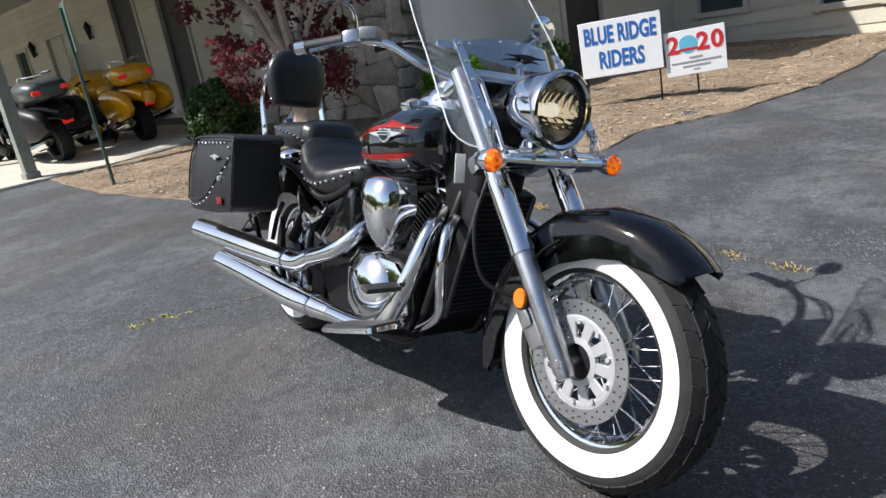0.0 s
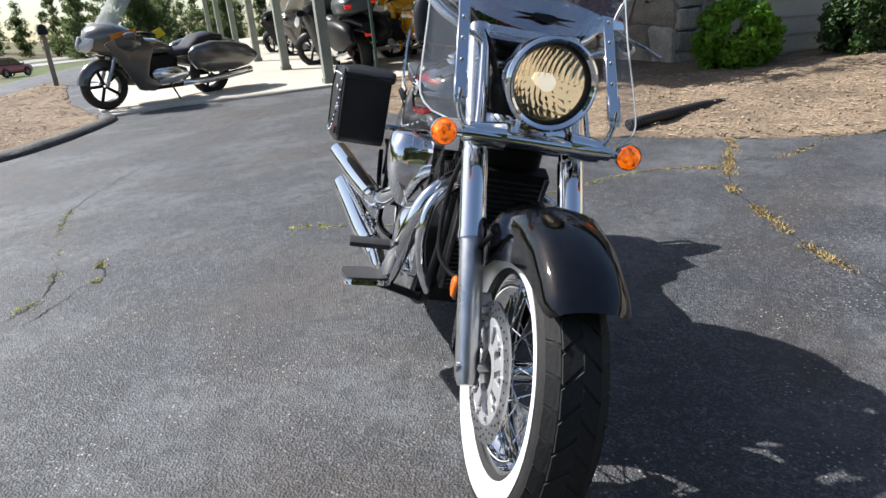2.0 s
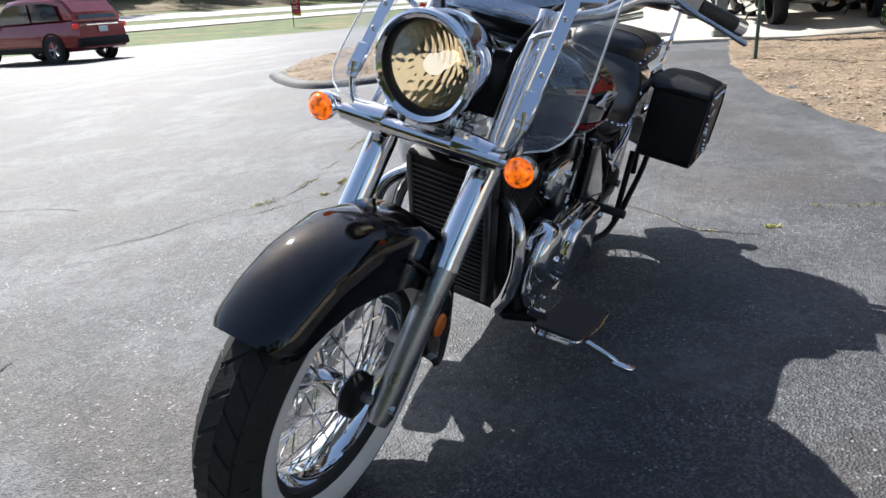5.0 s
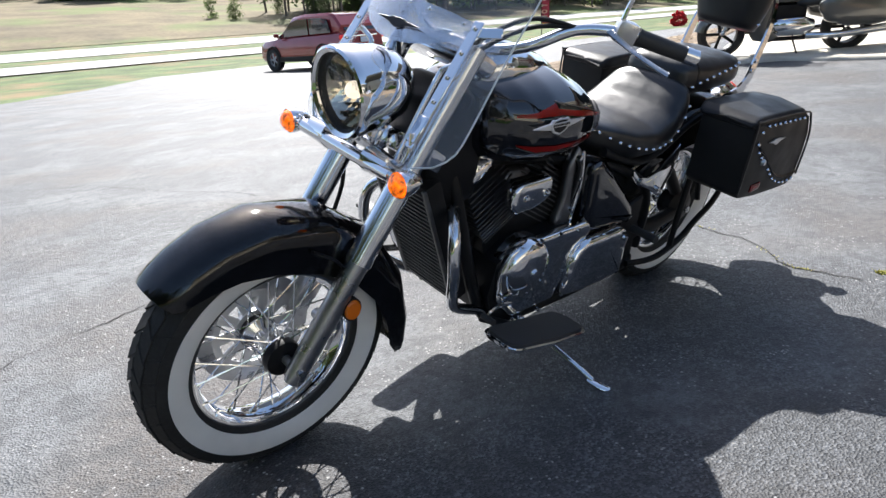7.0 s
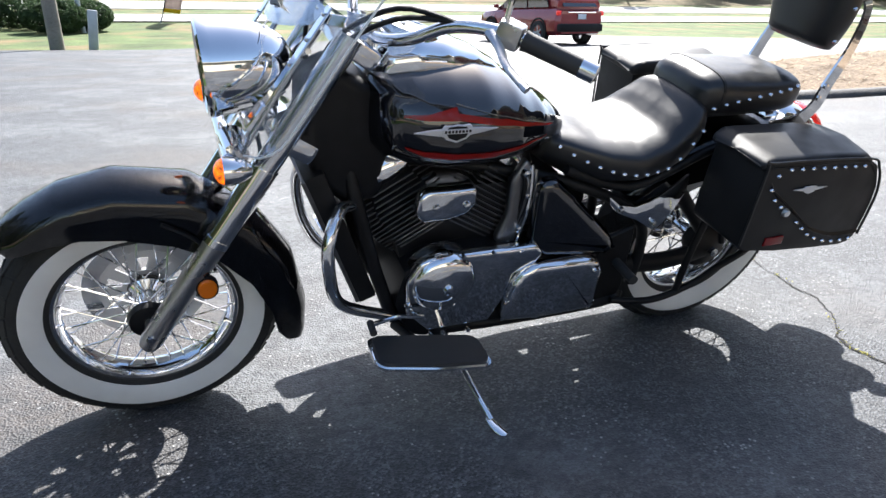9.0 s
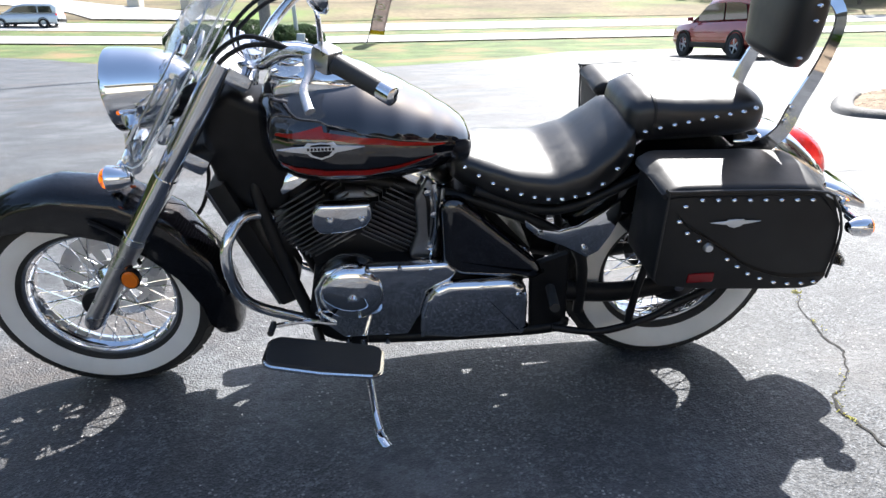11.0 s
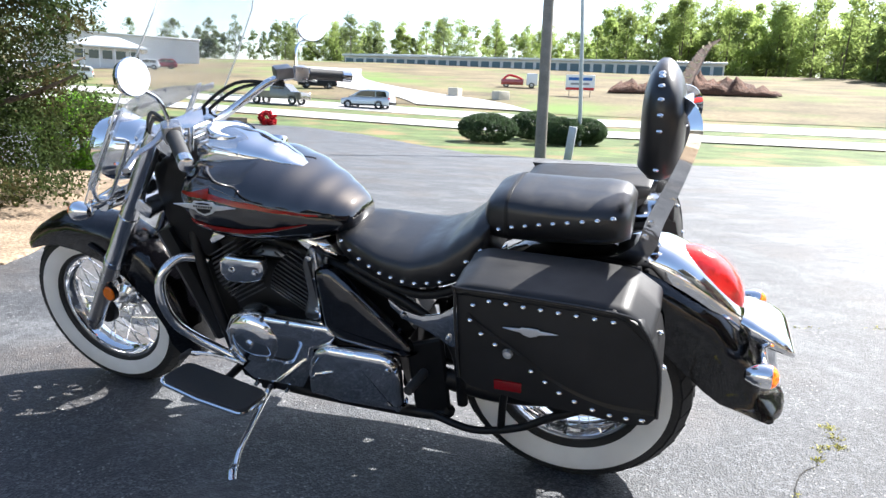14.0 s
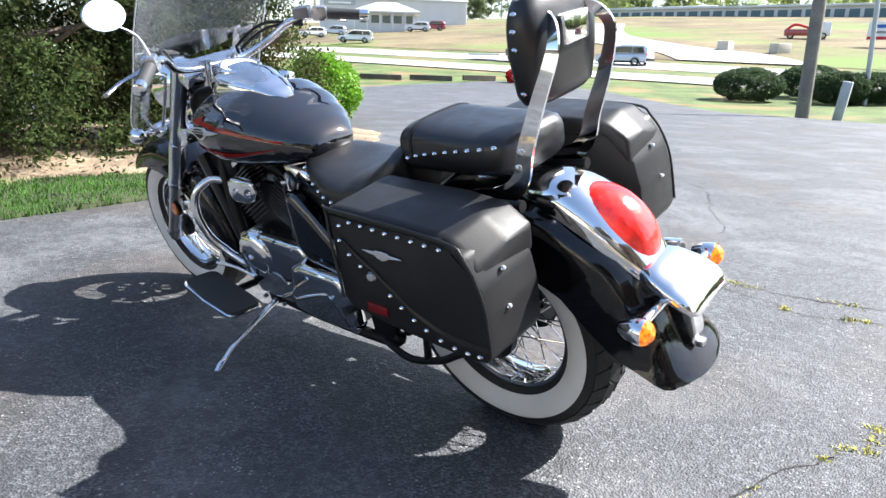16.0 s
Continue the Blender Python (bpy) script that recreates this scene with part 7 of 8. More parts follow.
# stone pier with single stones
def stone_wall(name, p0, p1, height, thick, label, seed, size=0.34):
    """Broad flat stones of uneven outline set in mortar."""
    m, length = wall_frame(p0, p1)
    bm = box(length, thick, height + 0.4, (length / 2, thick / 2 + 0.02, height / 2 - 0.2))
    w = tagged(finish(name, bm, "mortar", at=m), label, "stone wall", kind="structure")
    rr = random.Random(seed)
    nx, nz = max(2, int(length / size)), max(2, int(height / (size * 0.8)))
    pts = [[(length * i / nx + (rr.uniform(-0.32, 0.32) * size if 0 < i < nx else 0), height * j / nz + (rr.uniform(-0.30, 0.30) * size if 0 < j < nz else 0)) for j in range(nz + 1)] for i in range(nx + 1)]
    taken = set()
    for i in range(nx):
        for j in range(nz):
            if (i, j) in taken:
                continue
            wide = 2 if i + 1 < nx and (i + 1, j) not in taken and rr.random() < 0.35 else 1
            tall = 2 if wide == 1 and j + 1 < nz and rr.random() < 0.30 else 1
            for a in range(wide):
                for b in range(tall):
                    taken.add((i + a, j + b))
            ring = [pts[i][j], pts[i + wide][j], pts[i + wide][j + tall], pts[i][j + tall]]
            if wide == 2:
                ring = [pts[i][j], pts[i + 1][j], pts[i + 2][j], pts[i + 2][j + 1], pts[i + 1][j + 1], pts[i][j + 1]]
            if tall == 2:
                ring = [pts[i][j], pts[i + 1][j], pts[i + 1][j + 1], pts[i + 1][j + 2], pts[i][j + 2], pts[i][j + 1]]
            cx, cz = sum(p[0] for p in ring) / len(ring), sum(p[1] for p in ring) / len(ring)
            full = []
            for (ax, az), (bx, bz) in zip(ring, ring[1:] + ring[:1]):
                full += [(ax * 0.88 + bx * 0.12, az * 0.88 + bz * 0.12), ((ax + bx) / 2 + rr.uniform(-0.02, 0.02), (az + bz) / 2 + rr.uniform(-0.02, 0.02)), (ax * 0.12 + bx * 0.88, az * 0.12 + bz * 0.88)]
            shrink = lambda d: [(px + (cx - px) * d / max(0.05, math.hypot(px - cx, pz - cz)), pz + (cz - pz) * d / max(0.05, math.hypot(px - cx, pz - cz))) for px, pz in full]
            out, ti, tj = rr.uniform(0.02, 0.06), rr.uniform(-0.12, 0.12), rr.uniform(-0.12, 0.12)
            rings = [[Vector((px, y + (k > 0) * (ti * (px - cx) + tj * (pz - cz)), pz)) for px, pz in shrink(d)] for k, (d, y) in enumerate(((0.012, 0.03), (0.012, -out * 0.75), (0.032, -out)))]
            part("stone", loft(rings), "stone", w, sharp=30)
    return w


stone_wall("wall_stone_pier", site(-0.9, 3.3, 0.15), site(-3.9, 3.3, 0.15), 4.0, 0.9, "rough tan field stone pier of the porch", 40)
a, b = site(-3.9, 3.3, 0.15), site(-3.9, 4.7, 0.15)
stone_wall("wall_stone_return", a, b, 3.3, 0.3, "tan field stone side of the pier", 41)
# east wall, shaded
holes = [(0.9, 2.0, 0.9, 2.2), (2.35, 3.25, 0.05, 2.2)]
w, _ = sided_wall("wall_east", Vector((*west(-4.45, 4.2), 0.18)), Vector((*west(-4.45, 9.36), 0.18)), 3.1, [holes[1]], "siding", "shaded cream lap-sided wall behind the signs", 0.19)
opening("door_4", w, holes[1], "dark door in the shaded wall", "door", 1, "door_dark")
# south wall, sunlit
holes = [(0.45, 1.30, 0.55, 1.95), (2.35, 3.20, 0.42, 1.75)]
w, _ = sided_wall("wall_south", Vector((*west(-4.45, 9.2), 0.33)), Vector((*west(5.5, 9.2), 0.33)), 2.9, holes, "siding", "sunlit cream lap-sided wall", 0.19)
opening("window_2", w, holes[0], "window with a pale frame", "window", 1)
opening("window_3", w, holes[1], "window with a pale frame", "window", 1)
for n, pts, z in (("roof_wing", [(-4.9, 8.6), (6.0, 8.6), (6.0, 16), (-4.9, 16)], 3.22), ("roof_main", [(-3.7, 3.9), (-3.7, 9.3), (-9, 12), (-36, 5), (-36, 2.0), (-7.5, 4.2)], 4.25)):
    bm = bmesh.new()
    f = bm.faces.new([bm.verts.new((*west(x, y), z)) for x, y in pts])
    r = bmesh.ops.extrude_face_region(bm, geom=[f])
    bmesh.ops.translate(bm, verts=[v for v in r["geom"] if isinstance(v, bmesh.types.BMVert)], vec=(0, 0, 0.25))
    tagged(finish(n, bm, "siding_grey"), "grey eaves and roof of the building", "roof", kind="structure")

# ---- signs and posts ----
def board_sign(name, at, w, h, label, legs):
    ob = empty(name, at)
    tagged(ob, label, "sign")
    part("board", box(w, 0.012, h, (0, 0, 0), bevel=0.003, segs=1), "plate_white", ob)
    for x, z0 in legs:
        part("leg", tube([(x, 0.015, -h / 2 - z0), (x, 0.015, h / 2 - 0.02)], 0.009, 8, smooth=False), "black_metal", ob)
    return ob


def words(parent, text, size, x, z, material, name="lettering", stretch=1.0, tilt=0.0):
    me = lettering(text, size, 0.0008, size * 0.03)
    ob = place(name, me, material, parent, at=Matrix.Translation((x, -0.0085, z)) @ Matrix.Rotation(radians(90), 4, "X") @ Matrix.Diagonal((stretch, 1, 1, 1)), smooth=False)
    return ob


def facing(x, y, z, way, roll=0.0):
    """A pose whose -y looks along way (degrees)."""
    return Matrix.Translation((*west(x, y), z)) @ Matrix.Rotation(radians(way + 90 + WEST), 4, "Z") @ Matrix.Rotation(radians(roll), 4, "Y")


s = board_sign("yard_sign", facing(-1.89, 4.61, 0.80, -56.5, -1), 0.80, 0.55, "white sign with blue letters on a wire frame", [(-0.36, 0.36), (0.36, 0.38)])
words(s, "BLUE RIDGE", 0.165, 0, 0.125, "ink_blue", stretch=0.80).scale = (0.80, 1.40, 1)
words(s, "RIDERS", 0.165, 0, -0.12, "ink_blue").scale = (0.86, 1.40, 1)
part("cross_wire", tube([(-0.36, 0.015, -0.56), (0.36, 0.015, -0.56)], 0.007, 8, smooth=False), "black_metal", s)
s = board_sign("yard_sign", facing(-1.32, 5.02, 0.645, -56.5, -2.5), 0.56, 0.43, "white sign with a red year and light blue disc", [(0.0, 0.28)])
words(s, "2", 0.23, -0.20, 0.075, "ink_red")
words(s, "2", 0.23, 0.075, 0.075, "ink_red")
words(s, "0", 0.23, 0.205, 0.075, "ink_red")
part("blue_disc", lathe([(1e-4, -0.0085), (0.085, -0.0085), (0.085, -0.006)], 28, "y", (-0.06, 0, 0.075)), "ink_sky", s)
part("disc_band", box(0.17, 0.003, 0.022, (-0.06, -0.0095, 0.03)), "ink_red", s)
for z, ww in ((-0.055, 0.12), (-0.095, 0.46), (-0.135, 0.26), (-0.170, 0.06)):
    part("text_bar", box(ww, 0.002, 0.018 if z > -0.16 else 0.012, (0, -0.0075, z)), "ink_grey", s)
p = west(-5.78, 0.35)
ob = tagged(empty("sign_post", Matrix.Translation((p[0], p[1], H(*p)))), "thin green metal post carrying a narrow sign seen edge-on", "sign post")
part("post", tube([(0, 0, -0.1), (0, 0, 1.95)], 0.020, 8, smooth=False), "post_green", ob)
part("sign_plate", box(0.30, 0.012, 0.52, (0, 0.02, 1.74), bevel=0.004, segs=1, m=Matrix.Rotation(radians(-3), 4, "Z")), "post_green", ob)
part("sign_face", box(0.29, 0.004, 0.51, (0, 0.03, 1.74), m=Matrix.Rotation(radians(-3), 4, "Z")), "plate_white", ob)
ob = tagged(empty("diamond_sign", Matrix.Translation((*west(-5.0, 2.36), H(-5.0, 2.36))) @ Matrix.Rotation(radians(75), 4, "Z")), "small diamond sign with blue and yellow bands by the maple", "sign")
part("board", box(0.24, 0.010, 0.24, (0, 0, 0.28), bevel=0.002, segs=1, m=Matrix.Rotation(radians(45), 4, "Y")), "plate_white", ob)
part("colour_band", box(0.20, 0.003, 0.09, (0, -0.007, 0.315)), "ink_blue", ob)
part("colour_band", box(0.20, 0.003, 0.07, (0, -0.007, 0.235)), "yellow_tag", ob)
part("stake", tube([(0, 0.01, -0.05), (0, 0.01, 0.3)], 0.007, 6, smooth=False), "black_metal", ob)
# black drain pipe on the mulch
pts = [(-2.02, 1.95, 0.060), (-2.14, 2.35, 0.065), (-2.28, 2.72, 0.050), (-2.48, 3.10, 0.0)]
line = curve_points([(*west(x, y), H(x, y) + z) for x, y, z in pts], 30)
bm = tube(line, [0.040 + 0.005 * (k % 2) for k in range(len(line))], 14, smooth=False)
dp = tagged(finish("drain_pipe", bm, "pipe_black"), "black corrugated drain pipe lying on the mulch", "pipe")
d = (line[0] - line[1]).normalized()
# flat dark disc in place of the drain pipe's unlit inside
part("pipe_mouth", tube([line[0] + d * 0.002, line[0] + d * 0.004], 0.033, 14, smooth=False), "crack", dp)
# utility pole, marker box and mailbox
p = south(2.65, -21.2)
ob = tagged(empty("utility_pole", Matrix.Translation((p[0], p[1], H(*p)))), "grey weathered wooden utility pole on the verge", "pole")
part("pole", tube([(0, 0, -0.3), (0.05, 0, 4), (0.12, 0, 9.5)], [0.20, 0.18, 0.14], 14), "pole_wood", ob)
p = south(2.0, -31.5)
ob = tagged(empty("lamp_pole", Matrix.Translation((p[0], p[1], H(*p)))), "thin grey metal pole behind the utility pole", "pole")
part("pole", tube([(0, 0, -0.3), (0.25, 0, 4.5), (0.55, 0, 9.0)], [0.10, 0.09, 0.06], 10), "grey_metal", ob)
p = south(1.72, -21.2)
tagged(finish("marker_box", box(0.26, 0.22, 1.15, (0, 0, 0.5), bevel=0.03), "grey_metal", at=Matrix.Translation((p[0], p[1], H(*p))) @ Matrix.Rotation(radians(-6), 4, "Y")), "leaning grey cable marker box on the verge", "marker box")
p = west(-13.77, -6.23)
ob = tagged(empty("mailbox", Matrix.Translation((p[0], p[1], H(*p))) @ Matrix.Rotation(radians(20), 4, "Z")), "black mailbox on a leaning wooden post", "mailbox")
part("post", box(0.10, 0.10, 1.25, (0, 0, 0.55), bevel=0.01, segs=1, m=Matrix.Rotation(radians(-5), 4, "Y")), "pole_wood", ob)
mb = loft([[Vector((x, 0.09 * math.cos(a), 1.22 + (0.10 * math.sin(a) if math.sin(a) > 0 else -0.09))) for a in (math.pi * k / 8 - 0.0 for k in range(9))] + [Vector((x, -0.09, 1.10)), Vector((x, 0.09, 1.10))] for x in (-0.30, 0.22)])
part("box", mb, "black_metal", ob)
part("brace", tube([(-0.02, 0, 0.85), (-0.22, 0, 1.12)], 0.025, 6, smooth=False), "pole_wood", ob)


def feather_flag(x, y, mast, wide, cloth, way, label, low):
    """mast: rows of (out, up); the cloth hangs on its outer side with letters that read upwards."""
    ob = tagged(empty("feather_flag", Matrix.Translation((x, y, H(x, y))) @ Matrix.Rotation(radians(way), 4, "Z")), label, "flag", "feather flags")
    line = [Vector((a, 0, b)) for a, b in mast]
    part("mast", tube(line, [0.030, 0.026, 0.020, 0.014, 0.010], 8), "black_metal", ob)
    pts = curve_points(line, 14)
    start = int(len(pts) * low)
    rows = []
    for k, q in enumerate(pts[start:]):
        f = k / (len(pts) - start - 1)
        w = wide * (1 - 0.92 * max(0.0, (f - 0.25) / 0.75) ** 2.0)
        rows.append([q + Vector((w * j / 6, 0.05 * math.sin(4 * f + j * 0.6), -0.10 * w * j / 6)) for j in range(7)])
    bm = loft(rows, closed=False)
    bmesh.ops.solidify(bm, geom=bm.faces[:], thickness=0.004)
    part("cloth", bm, cloth, ob, sharp=180)
    bm = loft([[p + Vector((0, -0.012, 0)) for p in r] for r in rows[:3]], closed=False)
    bmesh.ops.solidify(bm, geom=bm.faces[:], thickness=0.003)
    part("lower_patch", bm, "yellow_tag", ob, "yellow orange lower patch", sharp=180)
    for k, ch in enumerate("MOTORCYCLES"):
        f = 0.13 + 0.70 * k / 10
        i = int(f * (len(rows) - 1))
        q = rows[i]
        wid = (q[6] - q[0]).length
        sl = rows[min(i + 2, len(rows) - 1)][2] - rows[max(i - 2, 0)][2]
        me = lettering(ch, wid * 0.92, 0.002, 0.03 * wide)
        place("letter", me, "flag_text", ob, at=Matrix.Translation((q[2] + q[3]) / 2 + Vector((0, -0.07, 0))) @ Matrix.Rotation(radians(90), 4, "X") @ Matrix.Rotation(math.atan2(sl.z, sl.x), 4, "Z") @ Matrix.Diagonal((0.60, 1, 1, 1)), smooth=False)
    part("ground_stake", tube([(0, 0, -0.2), (0, 0, 0.1)], 0.03, 8, smooth=False), "grey_metal", ob)


feather_flag(-0.7, -37.4, [(0, 0), (0.18, 0.5), (0.70, 2.3), (1.30, 3.75), (2.05, 4.95), (2.95, 5.45)], 0.80, "flag", 180, "grey brown feather flag with cream letters on a bent mast", 0.21)
feather_flag(-36.0, -28.3, [(0, 0), (0.02, 0.5), (0.03, 1.7), (0.08, 3.1), (0.18, 4.1), (0.4, 4.5)], 0.55, "flag_maroon", 128, "maroon feather flag with cream letters beside the road", 0.25)

# landscape timbers along the east driveway
for x0, y0, x1, y1 in ((31, -26.5, 28, -27.4), (27.4, -27.6, 24.6, -28.8), (24.2, -29.0, 22.2, -30.4), (21.6, -30.6, 20.6, -32.4)):
    (x0, y0), (x1, y1) = south(x0, y0), south(x1, y1)
    d = Vector((x1 - x0, y1 - y0, 0))
    b = box(d.length, 0.22, 0.30, (0, 0, 0.12), bevel=0.02, segs=1)
    tagged(finish("landscape_timber", b, "timber", at=Matrix.Translation(((x0 + x1) / 2, (y0 + y1) / 2, H((x0 + x1) / 2, (y0 + y1) / 2))) @ Matrix.Rotation(math.atan2(d.y, d.x), 4, "Z")), "old dark landscape timber edging the driveway", "timber", "driveway timbers")

# ---- far buildings, spoil heap and yard ----
def storage(x0, y0, x1, y1, z, n):
    m, length = wall_frame(Vector((x0, y0, z)), Vector((x1, y1, z)))
    ob = tagged(empty("storage_building", m), "long low storage building with a row of blue grey shutters", "storage building")
    part("wall", box(length, 9, 3.0, (length / 2, -4.5, 1.4), bevel=0.02, segs=1), "wall_pale", ob)
    part("roof", box(length + 1.2, 10.6, 0.5, (length / 2, -4.6, 3.1), bevel=0.05, segs=1), "metal_roof", ob)
    b = bpy.data.meshes.new("shutter")
    bm = box(length / n * 0.72, 0.12, 2.3, bevel=0.01, segs=1)
    for k in range(7):
        join(bm, box(length / n * 0.72, 0.03, 0.04, (0, 0.07, -1.0 + 0.32 * k)))
    bm.to_mesh(b)
    bm.free()
    for k in range(n):
        place("shutter", b, "shutter", ob, at=Matrix.Translation((length * (k + 0.5) / n, 0.08, 1.15)), smooth=False)


storage(*south(-21.0, -170.0), *south(72.0, -166.0), 12.1, 34)
bm = box(24, 8, 2.2, (0, 0, 1.1), bevel=0.1, segs=1)
tagged(finish("upper_shed", bm, "wall_pale", at=Matrix.Translation((*south(62, -184), 14.6))), "pale flat shed behind the storage building", "shed")


def bearing(degrees, away):
    """A place across the road, by its bearing east of south."""
    return away * math.sin(radians(degrees)) - 0.5, 1.7 - away * math.cos(radians(degrees))


def far_building(x, y, turn, label):
    return tagged(empty("commercial_building", Matrix.Translation((x, y, H(x, y))) @ Matrix.Rotation(radians(turn), 4, "Z")), label, "building")


# a long white hall with a flat roof
hall = far_building(*bearing(41.8, 160), 41, "long white windowless hall across the road")
part("wall", box(33, 14, 7.4, (0, -7, 2.2), bevel=0.03, segs=1), "wall_pale", hall)
part("roof", box(33.6, 14.6, 0.35, (0, -7, 6.0), bevel=0.05, segs=1), "metal_roof", hall)
for k in range(10):
    part("wall_rib", box(0.12, 0.08, 5.6, (-15 + 3.3 * k, 0.04, 3.0)), "wall_pale", hall, smooth=False)
part("sign_board", box(7.0, 0.15, 1.0, (12.0, 0.1, 5.0), bevel=0.02, segs=1), "grey_metal", hall, "grey sign board")
part("text_bar", box(5.0, 0.05, 0.4, (12.0, 0.2, 5.0)), "plate_white", hall)
# a low shop with a hipped roof in front of it
shop = far_building(*bearing(42.3, 138), 41, "low shop with a pale hipped roof and dark windows")
part("wall", box(10.5, 8, 4.6, (0, 0, 1.0), bevel=0.03, segs=1), "wall_pale", shop)
part("roof", loft([[Vector((x * q, y * q2, z)) for x, y in ((-6.4, -5.2), (6.4, -5.2), (6.4, 5.2), (-6.4, 5.2))] for q, q2, z in ((1, 1, 3.1), (1, 1, 3.4), (0.30, 0.06, 5.3))]), "metal_roof", shop, smooth=False)
for k in range(5):
    w = part("window", box(1.5, 0.08, 1.4, (-4.2 + 2.1 * k, 4.04, 2.0)), "glass_dark", shop, smooth=False)
    part("frame", box(1.7, 0.05, 0.1, (-4.2 + 2.1 * k, 4.06, 2.75)), "plate_white", w, smooth=False)
for k in range(6):
    part("porch_post", box(0.16, 0.16, 3.3, (-6.0 + 2.4 * k, 5.0, 1.5)), "plate_white", shop, smooth=False)
rr = random.Random(50)
bm = bmesh.new()
rows = []
for k in range(45):
    f = k / 44
    x = 2.6 - 22.0 * f
    x, y = south(x, -100.0 - 1.0 * math.sin(3 * f))
    hgt = 3.4 * math.sin(math.pi * (0.04 + 0.92 * f)) ** 0.6 * (0.85 + 0.3 * noise.noise((f * 7, 0, 0)))
    rows.append([Vector((x, y + 5 * math.cos(a), H(x, y) - 0.3 + hgt * max(0, math.sin(a)) * (0.75 + 0.7 * noise.noise((x * 0.9, a * 3.0, 1))))) for a in (math.pi * q / 14 for q in range(15))])
join(bm, loft(rows, closed=False))
tagged(finish("clay_mound", bm, "dirt", sharp=70), "long heap of red brown clay on the field", "heap")


# ---- vehicles ----
def wheel_set(ob, xs, half, r, tyre_w, rim_mat="grey_metal"):
    for x in xs:
        for s in (1, -1):
            t = part("wheel", torus_profile([(r * 0.62, tyre_w / 2), (r * 0.95, tyre_w / 2), (r, tyre_w * 0.3), (r, -tyre_w * 0.3), (r * 0.95, -tyre_w / 2), (r * 0.62, -tyre_w / 2)], 28, (x, half * s, r)), "rubber", ob)
            bm = bmesh.new()
            for k in range(5):
                join(bm, box(r * 0.62, 0.03, r * 0.16, bevel=0.01, segs=1), Matrix.Translation((x, s * (half + tyre_w * 0.30), r)) @ Matrix.Rotation(2 * math.pi * k / 5, 4, "Y") @ Matrix.Translation((r * 0.32, 0, 0)))
            join(bm, torus_profile([(r * 0.66, s * tyre_w * 0.40), (r * 0.60, s * tyre_w * 0.42), (r * 0.58, s * tyre_w * 0.2), (r * 0.64, s * tyre_w * 0.2)], 28, (x, half * s, r)))
            part("rim", bm, rim_mat, t)


